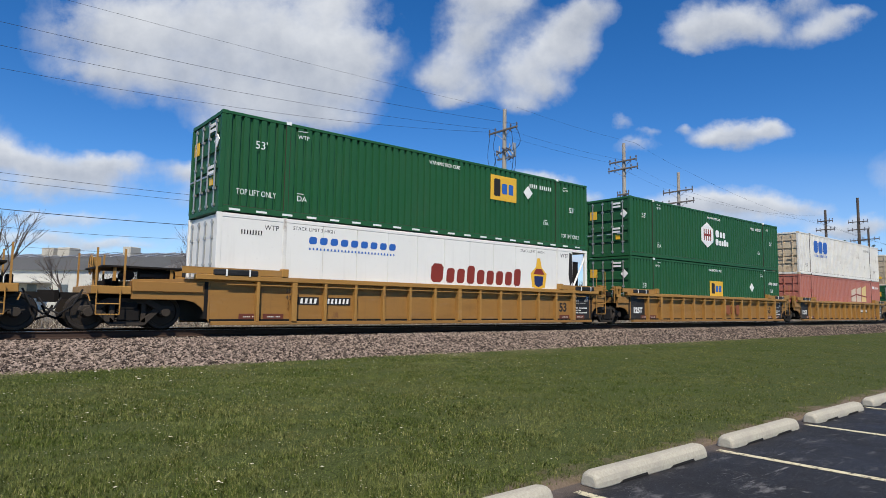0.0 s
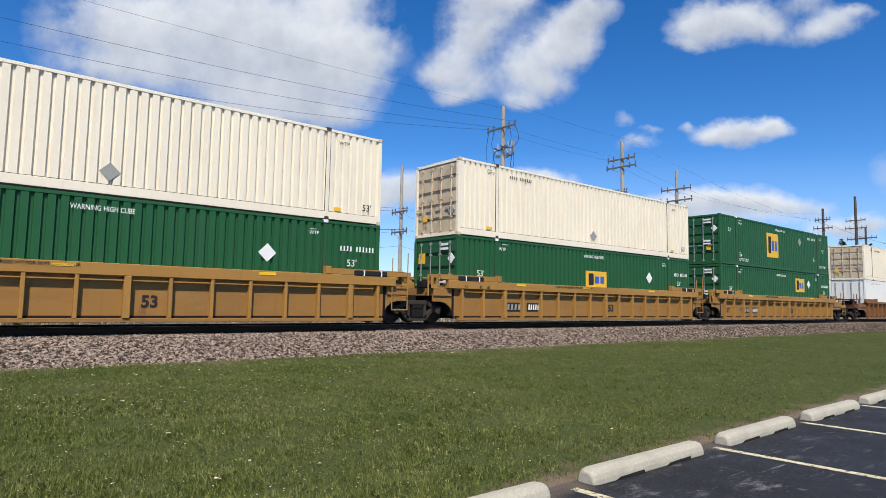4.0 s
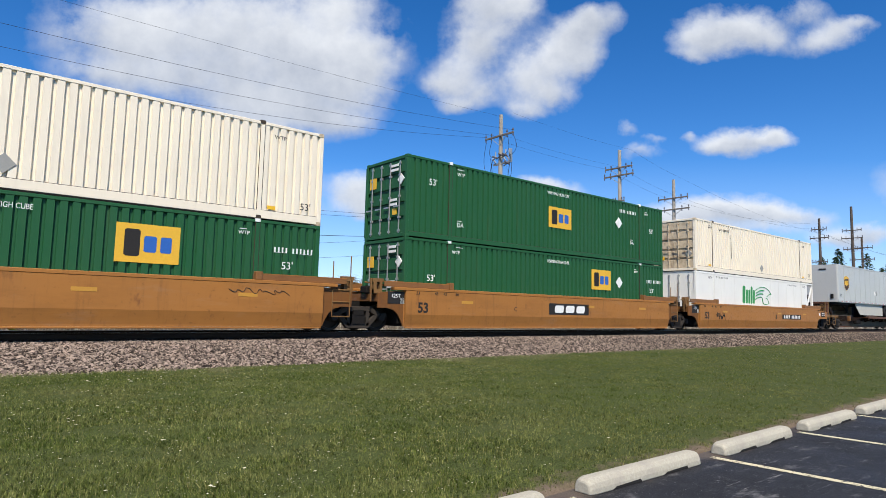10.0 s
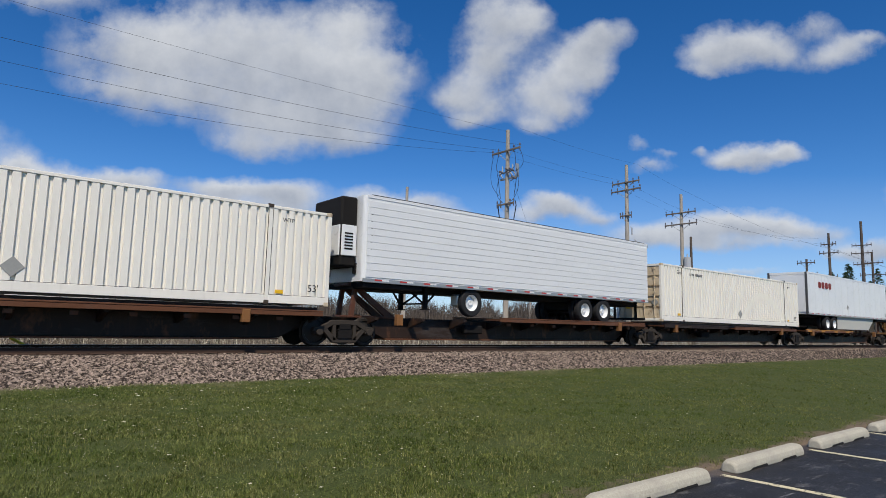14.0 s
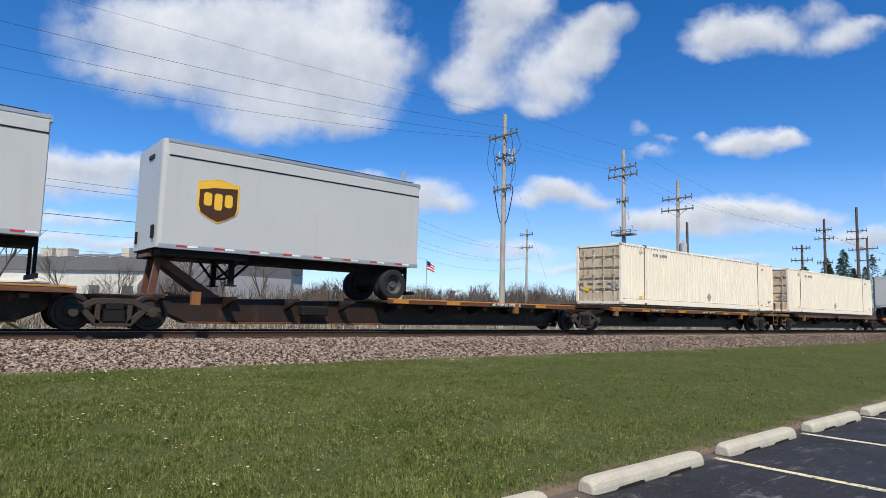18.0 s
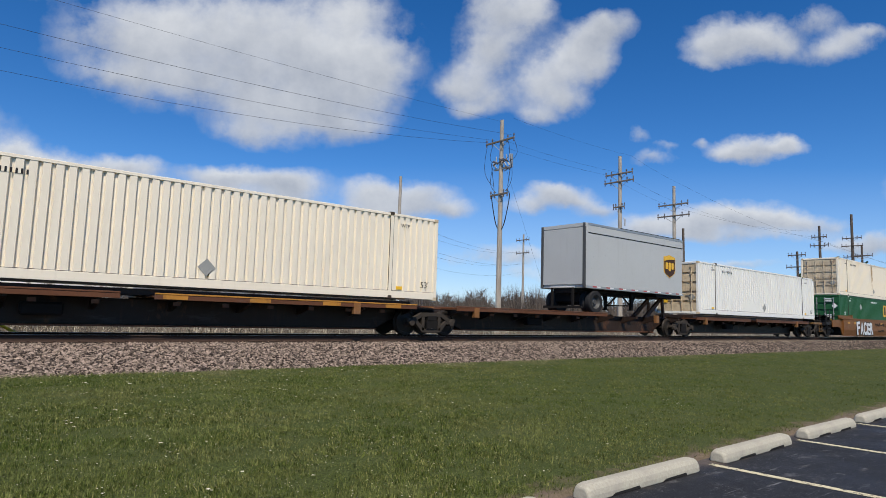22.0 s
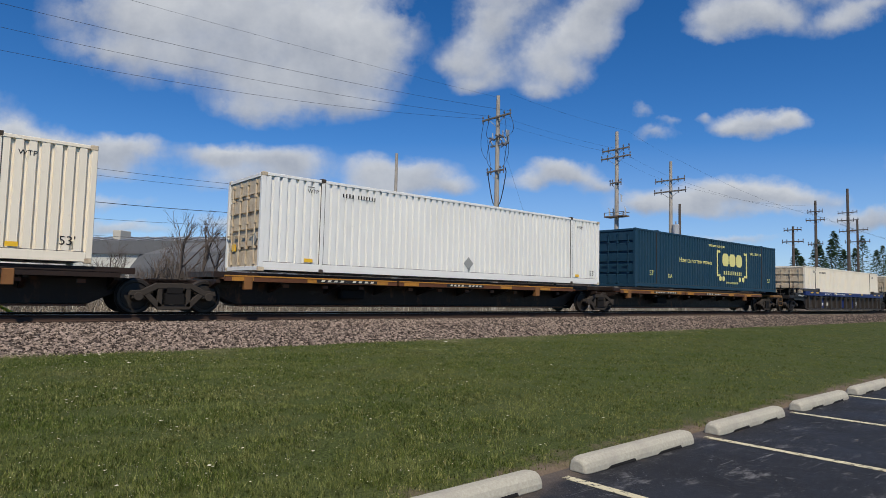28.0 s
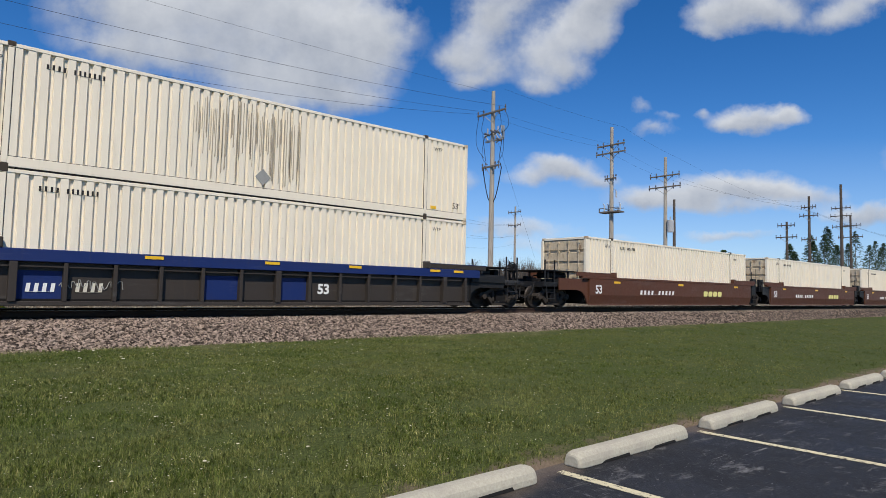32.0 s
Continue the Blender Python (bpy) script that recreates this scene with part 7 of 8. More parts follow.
word_shapes(c, 8.12, 9.3, 1.55, 1.95, INK_WHITE, 3, True, 0, 0.75)
word_shapes(c, 8.12, 9.65, 1.10, 1.46, INK_WHITE, 5, True, 0, 0.75)
green_box(25.13, WELL_LOW, (7.41, 8.86, 1.16, 1.98), (12.4, 1.76), True, "", False, None, False)
c = container(44.56, WELL_HIGH, DIRTY_WHITE, "weathered white corrugated container with blue lettering shapes", DOOR_CREAM, DOOR_CREAM, 0.22, STEEL)
word_shapes(c, 2.54, 5.06, 1.62, 2.46, LOGO_BLUE, 3, False, 0, 0.86)
bars(c, 2.65, 4.94, 1.34, 1.50, LOGO_BLUE, 10)
text(c, "53'", 1.05, 0.55, 0.26, INK_BLACK)
text(c, "53'", LEN - 1.35, 0.62, 0.24, INK_BLACK)
bars(c, 12.6, 13.9, 2.3, 2.48, SHADE_GREY, 10)
c = container(44.56, WELL_LOW, RED, "faded brick-red corrugated container with a yellow patch", RED, RED, 0.16, RED)
for k, m in enumerate((FADED_PINK, FADED_PINK, FADED_YELLOW)):
    x = 9.5 + k * 1.15
    patch(c, "logo_panel", [(x, 1.2), (x + 1.0, 1.2), (x + 1.0, 2.25 + 0.12 * k), (x + 0.1, 2.05 + 0.12 * k)], m, 0.003, "pale emblem block")
patch(c, "logo_bar", [(9.4, 1.5), (10.6, 1.72), (12.9, 1.55), (12.9, 1.64), (10.6, 1.82), (9.4, 1.6)], LOGO_RED, 0.008)
bars(c, LEN - 1.2, LEN - 0.3, 2.3, 2.45, INK_WHITE, 6)
patch(c, "sticker", rect(LEN - 1.75, LEN - 1.3, 2.3, 2.5), INK_WHITE, 0.004)
patch(c, "sticker", rect(1.75, 2.1, 1.7, 1.95), LOGO_RED, 0.004)

B = set_of(RIB_B, (68.05, 87.57, 107.17), "yellow-orange ribbed double-stack well car")
for k, car in enumerate(B):
    car_text(car, "53", 9.0 if k < 2 else 9.1, 0.52, 0.30, INK_BLACK, -0.17)
    car_mark(car, (2.4, 3.4, 0.48, 0.82), INK_BLACK, y=-0.167)
    car_mark(car, (3.65, 4.55, 0.48, 0.82), INK_BLACK, y=-0.167)
    car_bars(car, 2.5, 3.3, 0.55, 0.76, SHADE_GREY, 4, -0.175)
    car_bars(car, 3.7, 4.5, 0.55, 0.76, INK_WHITE, 6, -0.175)
    for x, wd in ((0.2, "53"), (0.9, "48"), (1.3, "45")):
        car_text(car, wd, x, 1.32, 0.10, INK_BLACK, -0.235)
    for x in (2.9, 7.0, 12.0):
        car_mark(car, (x, x + 0.5, 1.46, 1.54), TAG_YELLOW, "reflective_tape", "yellow reflective tape", -0.218)
    car_text(car, "52,900 LBS MAX GROSS WT FOR 20 FT CONTAINER", 5.2, 1.47, 0.075, INK_BLACK, -0.22)
car_text(B[0], "B", 1.98, 0.95, 0.15, INK_BLACK, -0.235)
car_text(B[2], "A", 1.98, 0.95, 0.15, INK_BLACK, -0.235)
car_text(B[2], "25T", 0.30, 0.52, 0.26, LOGO_BROWN, -0.17)
cream_box(68.05, WELL_HIGH)
green_box(68.05, WELL_LOW, None, (12.3, 1.76), True, "", False, None, False)
cream_box(87.57, WELL_HIGH, dia=8.0)
green_box(87.57, WELL_LOW, (7.45, 8.95, 1.18, 1.93), (12.4, 1.8), True, "", False, None, False)
green_box(107.17, WELL_HIGH, (6.0, 7.68, 0.76, 2.30), (11.08, 2.06), True, "", (2.25, 0.30), SHADE_GREY)
green_box(107.17, WELL_LOW, (10.22, 11.67, 1.56, 2.47), (12.39, 2.12), True, "", False, None, False)

C = set_of(RIB_C, (131.12,), "rusty orange ribbed well car with sprayed graffiti")[0]
car_mark(C, (2.15, 3.9, 0.72, 0.98), LOGO_BROWN, y=-0.167)
car_bars(C, 2.26, 3.8, 0.78, 0.93, SHADE_GREY, 9, -0.175)
spray(C, 3, 4.3, 6.0, 0.35, 1.2, CAR_BLUE, INK_BLACK, 3, -0.165)
spray(C, 4, 6.1, 8.6, 0.25, 1.25, GRAF_BLUE, LOGO_RED, 4, -0.172)
spray(C, 5, 6.7, 7.6, 0.3, 1.2, REFLECT_RED, GOLD, 1, -0.19)
tag_lines(C, 6, 8.8, 10.1, 0.5, 1.1, CAR_BLUE, -0.165, 12)
c = cream_box(131.12, WELL_HIGH)
tag_lines(c, 9, 10.75, 13.8, 0.06, 0.22, INK_BLACK, -0.005, 26, 0.010)
c = reefer_box(131.12, WELL_LOW, "white smooth refrigerated container with a green animal emblem")
tiger_marks(c, (5.28, 7.62, 1.46, 2.34), (7.62, 9.35, 1.25, 2.36))
patch(c, "stripe", rect(5.3, 5.9, 1.16, 1.24), LOGO_BLUE)
patch(c, "stripe", rect(6.9, 8.6, 1.16, 1.24), LOGO_BLUE)
bars(c, LEN - 1.75, LEN - 1.05, 2.2, 2.33, INK_BLACK, 8)

D8 = set_of(FLAT_D, (154.66,), "orange smooth-sided well car with white and black graffiti")[0]
car_text(D8, "53", 0.30, 0.60, 0.46, LOGO_BROWN, -0.262)
car_mark(D8, (3.15, 6.5, 0.66, 0.98), INK_BLACK, y=-0.262)
car_bars(D8, 3.35, 6.4, 0.72, 0.93, INK_WHITE, 11, -0.268)
block_letters(D8, "NATIVE", 6.5, 10.4, 0.24, 1.38, INK_BLACK, INK_WHITE, -0.270)
spray(D8, 13, 5.6, 6.7, 0.24, 0.7, GOLD, LOGO_BROWN, 3, -0.262)
car_mark(D8, (10.5, 12.7, 0.66, 1.0), LOGO_BROWN, y=-0.262)
word_shapes(D8, 10.8, 12.55, 0.72, 0.95, INK_WHITE, 3, False, 0.04, 0.8, -0.27)
throw_up(D8, 14, 12.75, 15.15, 0.24, 1.3, GRAF_DULL, INK_BLACK, 4, -0.262)
tag_lines(D8, 15, 1.15, 1.75, 0.95, 1.25, INK_YELLOW, -0.17, 7, 0.014)
tag_lines(D8, 16, 1.30, 1.60, 0.28, 0.95, INK_YELLOW, -0.264, 9, 0.014)
for x in (0.4, 1.9, 3.3):
    car_mark(D8, (x, x + 0.6, 1.10, 1.18), TAG_YELLOW, "reflective_tape", "yellow reflective tape", -0.168)
green_box(154.66, WELL_HIGH, (10.21, 11.70, 1.62, 2.5), (12.33, 1.84))
green_box(154.66, WELL_LOW, (10.5, 12.0, 1.45, 2.45), (4.87, 2.14), True, "", False, SHADE_GREY, False)

F = set_of(FLAT_A, (178.18, 197.56, 216.99), SMOOTH_CAR)
for k, car in enumerate(F):
    car_text(car, "53", 0.42, 0.68, 0.34, INK_BLACK, -0.172)
    for x, wd in ((0.35, "53"), (1.15, "48"), (1.55, "45"), (2.1, "40")):
        car_text(car, wd, x, 1.28, 0.11, INK_BLACK, -0.172)
    for x in (2.4, 9.6, 13.6):
        car_mark(car, (x, x + 0.55, 1.02, 1.12), FADED_TAPE, "reflective_tape", "faded orange reflective tape", -0.168)
    car_mark(car, (-0.25, 0.0, 0.95, 1.15), INK_WHITE, "sticker", "white data sticker", -0.168)
for car in (D8, F[2]):
    car_mark(car, (LEN + 0.95, LEN + 1.6, 0.93, 1.27), INK_BLACK, "marking_panel", "black data plate", -0.168)
    car_bars(car, LEN + 1.0, LEN + 1.55, 1.14, 1.20, INK_WHITE, 5, -0.175)
    car_bars(car, LEN + 1.0, LEN + 1.55, 1.02, 1.06, INK_WHITE, 7, -0.175)
    car_mark(car, (LEN + 0.55, LEN + 0.78, 1.02, 1.2), INK_WHITE, "sticker", "white data sticker", -0.168)
car_mark(F[0], (3.4, 6.55, 0.72, 1.0), INK_BLACK, y=-0.262)
car_bars(F[0], 3.6, 6.4, 0.78, 0.95, INK_WHITE, 11, -0.268)
car_text(F[0], "A", 7.2, 0.80, 0.17, INK_BLACK, -0.262)
tag_lines(F[0], 31, 13.4, 15.2, 1.0, 1.35, INK_BLACK, -0.168, 14, 0.01)
car_text(F[1], "C", 5.1, 0.80, 0.17, INK_BLACK, -0.262)
car_mark(F[1], (7.15, 9.75, 0.70, 1.16), INK_BLACK, y=-0.262)
word_shapes(F[1], 7.4, 9.5, 0.78, 1.08, INK_WHITE, 3, False, 0.05, 0.8, -0.268)
car_text(F[2], "B", 9.3, 0.74, 0.26, INK_BLACK, -0.262)
car_mark(F[2], (10.3, 13.25, 0.72, 1.02), INK_BLACK, y=-0.262)
car_bars(F[2], 10.5, 13.1, 0.78, 0.97, INK_WHITE, 11, -0.268)
tag_lines(F[2], 32, 1.7, 2.7, 0.45, 1.2, INK_BLACK, -0.168, 22, 0.016)
for car in F[1:]:
    car_mark(car, (-0.75, 0.0, 0.95, 1.35), INK_BLACK, "marking_panel", "black data panel", -0.168)
    car_text(car, "125T", -0.62, 1.15, 0.13, INK_WHITE, -0.176)
cream_box(178.18, WELL_HIGH)
green_box(178.18, WELL_LOW, (10.51, 12.05, 1.43, 2.42), (4.75, 2.14), True, "", False, SHADE_GREY, False)
green_box(197.56, WELL_HIGH, (7.4, 8.88, 1.11, 1.99), (12.38, 1.81))
green_box(197.56, WELL_LOW, (10.31, 11.74, 1.50, 2.40), (12.4, 1.9), True, "", False, None, False)
cream_box(216.99, WELL_HIGH, stain=((4.1, 0.9, 0.05, 1.4, INK_BLACK),))
c = reefer_box(216.99, WELL_LOW, "white smooth refrigerated container with a green animal emblem")
tiger_marks(c, (5.35, 7.05, 1.26, 2.3), (7.1, 9.35, 1.28, 2.3))

# five-unit spine car
S = [(238.15, 254.75), (254.75, 272.1), (272.1, 289.0), (289.0, 306.0), (306.0, 322.9)]
DARK_DECK = SPINE_RUST
spine_car(*S[0], "coupler", "open", [(6.2, 15.6, DARK_DECK)], "rusty black spine car carrying a grey trailer", (0.0, 1), SPINE_RUST)
spine_car(*S[1], "joint", "open", [(0.9, 7.2, SPINE_BLACK), (8.0, 16.4, DARK_DECK)], "rusty black spine car carrying a container", None, SPINE_RUST)
spine_car(*S[2], "joint", "open", [(6.5, 16.0, DARK_DECK)], "rusty black spine car carrying a refrigerated trailer", (0.5, 1), SPINE_RUST)
spine_car(*S[3], "joint", "open", [(0.8, 7.2, SPINE_BLACK), (8.0, 16.2, DARK_DECK)], "rusty black spine car carrying a container", None, SPINE_RUST)
spine_car(*S[4], "joint", "coupler", [(0.8, 9.3, DECK_YELLOW)], "black and yellow spine car carrying a white trailer", (15.9, -1))
t = trailer(238.2, 16.12, "pale grey boxed semi-trailer with a brown shield emblem", TRAILER_GREY, -1, False, (11.50, 12.72), (4.55, 10.75), 3.4, STEEL, (1.26, 2.26, 3.02, 4.18), False, True, 2.13, 4.99, False)
bars(t, 12.79, 15.2, 3.46, 3.68, INK_BLACK, 10)
text(t, "53'", 0.35, 2.55, 0.17, INK_BLACK)
diamond(t, 8.4, 3.0, 0.22, INK_WHITE)
diamond(t, 8.85, 3.05, 0.2, SHADE_GREY)
cream_box(255.21, SPINE_DECK - 0.02, "off-white corrugated 53-foot container on a spine car", OFF_WHITE, group="containers on spine cars")
t = trailer(272.5, 16.1, "white ribbed refrigerated semi-trailer with a black cooling unit", TRAILER_WHITE, -1, False, (11.36, 12.66), None, 3.0, TRAILER_WHITE, None, True, True, 2.1, 4.92, False)
cool = boxpart("cooling_unit", STEEL, t, (-0.62, -0.02, -0.95, 0.95, 2.55, 4.85), 0.06)
boxpart("cooling_panel", TRAILER_WHITE, t, (-0.66, -0.60, -0.9, 0.9, 2.9, 3.9), 0.02)
boxpart("cooling_side", TRAILER_WHITE, t, (-0.60, -0.05, -1.0, -0.94, 2.9, 3.9), 0.02)
for i in range(6):
    boxpart("louvre", STEEL, t, (-0.5, -0.2, -1.012, -0.99, 3.1 + i * 0.1, 3.15 + i * 0.1))
boxpart("fuel_tank", GALV, t, (4.3, 5.3, -1.0, -0.55, 1.45, 1.9), 0.06)
child("rim", rim_mesh(TRAILER_WHITE), child("spare_wheel", tyre_mesh(), t, (4.8, -1.24, 1.60)))
bars(t, 0.22, 0.42, 3.1, 4.5, INK_BLACK, 1)
cream_box(289.78, SPINE_DECK - 0.02, "off-white corrugated 53-foot container on a spine car", OFF_WHITE, group="containers on spine cars")
t = trailer(307.6, 16.2, "white boxed semi-trailer with long side skirts", TRAILER_WHITE, 1, False, (3.35, 4.60), (5.4, 12.4), 13.0, TRAILER_WHITE, None, False, True, 2.15, 5.02, False)
word_shapes(t, 1.75, 4.2, 4.0, 4.45, LOGO_RED, 4, False, 0, 0.8)
text(t, "53'", 15.55, 2.4, 0.22, INK_BLACK)
diamond(t, 7.2, 2.85, 0.2, SHADE_GREY)

# three-unit spine car
G = [(327.0, 344.5), (344.5, 363.2), (363.2, 380.4)]
spine_car(*G[0], "coupler", "open", [(7.2, 16.6, DECK_YELLOW)], "black and yellow spine car carrying a grey trailer", (0.1, 1))
c = spine_car(*G[1], "joint", "open", [(8.0, 17.6, DECK_YELLOW)], "rusty brown and yellow spine car carrying a short trailer", (0.9, 1))
car_mark(c, (12.6, 15.1, 0.95, 1.08), INK_BLACK, y=-0.13)
car_text(c, "ALL PURPOSE SPINE CAR", 12.7, 0.97, 0.10, INK_WHITE, -0.140)
c = spine_car(*G[2], "joint", "coupler", [(1.4, 6.9, DECK_YELLOW), (7.0, 16.0, DECK_YELLOW)], "black and yellow spine car carrying a container")
car_mark(c, (4.6, 6.0, 0.96, 1.08), INK_BLACK, y=-0.13)
car_bars(c, 4.7, 5.9, 0.985, 1.045, GRAF_TAN, 8, -0.138)
car_mark(c, (9.4, 11.0, 0.96, 1.08), INK_BLACK, y=-0.13)
car_bars(c, 9.5, 10.9, 0.985, 1.045, GRAF_TAN, 9, -0.138)
t = trailer(326.7, 16.12, "pale grey boxed semi-trailer with a brown shield emblem", TRAILER_GREY, -1, True, (11.68, 12.9), (4.35, 10.4), 3.2, STEEL, (1.16, 2.26, 3.04, 4.27), False, True, 2.24, 5.10)
text(t, "53'", 0.42, 2.72, 0.20, INK_BLACK)
t = trailer(345.3, 8.45, "short pale grey pup trailer with a brown shield emblem", TRAILER_GREY, -1, True, (7.5,), None, 2.2, RIM_GREY, (0.96, 2.1, 2.95, 4.19), False, True, 2.2, 5.08)
cream_box(365.61, SPINE_DECK, group="containers on spine cars")

# five-unit spine car
K = [(384.4, 401.5), (401.5, 418.5), (418.5, 435.8), (435.8, 452.8), (452.8, 469.6)]
spine_car(*K[0], "coupler", "open", [(0.9, 7.2, SPINE_RUST), (8.0, 16.2, SPINE_RUST)], "black and rusty spine car carrying a container", None, DECK_YELLOW)
spine_car(*K[1], "joint", "open", [(0.9, 9.9, DECK_YELLOW)], "black and yellow spine car carrying a short trailer", (16.3, -1))
spine_car(*K[2], "joint", "open", [(0.9, 7.2, SPINE_RUST), (8.0, 16.4, DECK_YELLOW)], "black and rusty spine car carrying a container", None, SPINE_RUST)
spine_car(*K[3], "joint", "open", [(0.9, 9.9, SPINE_RUST)], "black and rusty spine car carrying a short trailer", (16.3, -1), SPINE_RUST)
spine_car(*K[4], "joint", "coupler", [(0.9, 7.2, SPINE_RUST), (8.0, 16.0, SPINE_RUST)], "black and rusty spine car carrying a container", None, SPINE_RUST)
cream_box(384.15, SPINE_DECK, group="containers on spine cars")
trailer(409.87, 8.25, "short pale grey pup trailer with a brown shield emblem", TRAILER_GREY, 1, True, (0.85,), None, 4.3, RIM_GREY, (6.40, 7.47, 3.09, 4.28), False, True, 2.17, 5.02)
cream_box(419.66, SPINE_DECK, group="containers on spine cars", stain=((14.15, 1.7, 0.06, 0.9, INK_BLACK),))
trailer(444.27, 8.25, "short pale grey pup trailer with a brown shield emblem", TRAILER_GREY, 1, True, (0.8,), None, 4.3, RIM_GREY, (6.35, 7.45, 3.02, 4.20), False, True, 2.18, 5.08)
cream_box(454.09, SPINE_DECK, "white corrugated 53-foot shipping container on a spine car", WHITE, group="containers on spine cars")

M = set_of(FLAT_R, (475.21, 494.62, 514.03), "rusty brown smooth-sided well car covered in graffiti")
block_letters(M[0], "FACER", 2.75, 6.6, 0.22, 1.46, GRAF_PALE, INK_BLACK, -0.264)
throw_up(M[0], 42, 10.9, 14.0, 0.24, 1.46, GRAF_BLUE, INK_BLACK, 4, -0.262)
tag_lines(M[0], 43, 14.4, 16.0, 0.6, 1.1, INK_WHITE, -0.168, 16, 0.02)
tag_lines(M[0], 44, 7.2, 9.6, 0.8, 1.35, INK_BLACK, -0.262, 30, 0.016)
tag_lines(M[0], 52, 7.8, 9.4, 0.4, 0.78, INK_BLACK, -0.262, 20, 0.016)
tag_lines(M[0], 53, 9.9, 10.7, 0.5, 1.3, INK_BLACK, -0.262, 18, 0.016)
ragged(M[1], 45, 3.15, 3.75, 0.22, 1.44, INK_BLACK, -0.262, 0.2, "graffiti", "black jagged sprayed edge")
ragged(M[1], 46, 3.4, 10.4, 0.22, 1.44, GRAF_TAN, -0.264, 0.16, "graffiti", "broad pale silver sprayed field")
ragged(M[1], 47, 6.55, 7.75, 0.22, 1.30, GRAF_SLATE, -0.268, 0.2, "graffiti", "slate blue sprayed block")
ragged(M[1], 61, 4.35, 5.9, 0.82, 1.12, INK_BLACK, -0.268, 0.3)
ragged(M[1], 62, 4.75, 5.75, 0.87, 1.07, FADED_YELLOW, -0.272, 0.2)
ragged(M[1], 63, 4.6, 5.4, 0.24, 0.52, INK_BLACK, -0.268, 0.3)
for k, (a, d) in enumerate(((3.7, 4.3), (6.0, 6.5), (7.9, 8.6), (8.8, 9.4), (9.5, 10.1))):
    tag_lines(M[1], 64 + k, a, d, 0.35, 1.3, INK_BLACK, -0.268, 7, 0.016)
tag_lines(M[1], 48, 13.8, 15.3, 0.6, 1.15, INK_WHITE, -0.168, 18, 0.02)
spray(M[2], 49, 4.4, 8.9, 0.28, 1.2, LOGO_RED, SHADE_GREY, 6, -0.262)
car_mark(M[2], (10.2, 12.2, 0.62, 0.9), INK_BLACK, y=-0.262)
car_bars(M[2], 10.4, 12.0, 0.68, 0.85, INK_WHITE, 9, -0.268)
throw_up(M[2], 50, 12.6, 15.0, 0.4, 1.1, INK_WHITE, INK_BLACK, 4, -0.262)
for car in M:
    for x in (0.8, 2.2, 8.6, 15.6):
        car_mark(car, (x, x + 0.5, 1.07, 1.23), FADED_TAPE, "reflective_tape", "faded orange reflective tape", -0.168)
RUST_STAIN = plain("rust_stain", (0.40, 0.24, 0.085), 0.8)
cream_box(475.21, WELL_HIGH, stain=((7.72, 0.75, 0.09, 2.0, RUST_STAIN), (7.90, 1.5, 0.05, 1.25, RUST_STAIN), (7.62, 1.9, 0.04, 0.85, RUST_STAIN)))
c = green_box(475.21, WELL_LOW, (10.47, 12.0, 1.44, 2.43), (4.75, 2.1), True, "", False, SHADE_GREY, False)
block_letters(c, "RNS", 14.25, 15.8, 1.5, 2.35, GRAF_PALE, INK_BLACK, -0.012)
c = container(494.62, WELL_HIGH, BLUE, "royal blue corrugated container with orange corner posts", BLUE, BLUE, 0.2, BLUE)
for x in (-0.004, LEN - 0.126):
    boxpart("painted_post", LOGO_ORANGE, c, (x, x + 0.13, FACE - 0.012, FACE + 0.1, 0.15, 2.75), 0.008)
for yy, zz in ((-0.98, 2.1), (-0.98, 1.15), (-0.45, 2.35), (0.35, 2.1), (0.8, 1.6), (-0.5, 0.8)):
    boxpart("sticker", INK_WHITE, c, (0.012, 0.03, yy, yy + 0.26, zz, zz + 0.24))
word_shapes(c, 5.22, 7.16, 1.28, 1.92, LOGO_ORANGE, 5, True, 0, 0.72)
word_shapes(c, 7.31, 11.07, 1.30, 1.92, INK_WHITE, 10, True, 0, 0.72)
patch(c, "emblem", [(2.55, 2.2), (2.95, 1.85), (3.4, 2.2), (2.95, 2.55)], INK_WHITE, 0.003, "white diamond emblem with stripes")
patch(c, "emblem_field", oval(2.97, 2.2, 0.2, 0.22), LOGO_BLUE, 0.007)
for k in range(7):
    patch(c, "emblem_stripe", [(3.2 + 0.03 * k, 1.82 + k * 0.1), (4.0, 1.80 + k * 0.1), (4.12, 1.84 + k * 0.1), (3.3, 1.86 + k * 0.1)], INK_WHITE, 0.003)
patch(c, "sticker", rect(7.86, 8.35, 2.25, 2.55), INK_WHITE, 0.003)
text(c, "53", LEN - 1.2, 1.75, 0.3, INK_WHITE)
patch(c, "sticker", rect(LEN - 1.2, LEN - 0.75, 1.2, 1.5), INK_WHITE, 0.003)
patch(c, "sticker", rect(LEN - 1.05, LEN - 0.85, 0.5, 0.65), TAG_YELLOW, 0.003)
bars(c, 12.6, 13.7, 2.3, 2.45, INK_WHITE, 8)
c = container(494.62, WELL_LOW, WHITE, "white corrugated container with blue lettering shapes", DOOR_CREAM, DOOR_CREAM, 0.2, STEEL)
word_shapes(c, 2.42, 5.0, 1.65, 2.5, LOGO_BLUE, 3, False, 0, 0.86)
bars(c, 2.53, 4.96, 1.33, 1.52, LOGO_BLUE, 10)
diamond(c, 6.5, 2.2, 0.2, SHADE_GREY)
diamond(c, 8.8, 2.0, 0.2, SHADE_GREY)
text(c, "WARNING HIGH CUBE", 7.3, 2.5, 0.12, SHADE_GREY)
bars(c, 12.6, 13.9, 2.25, 2.4, SHADE_GREY, 9)
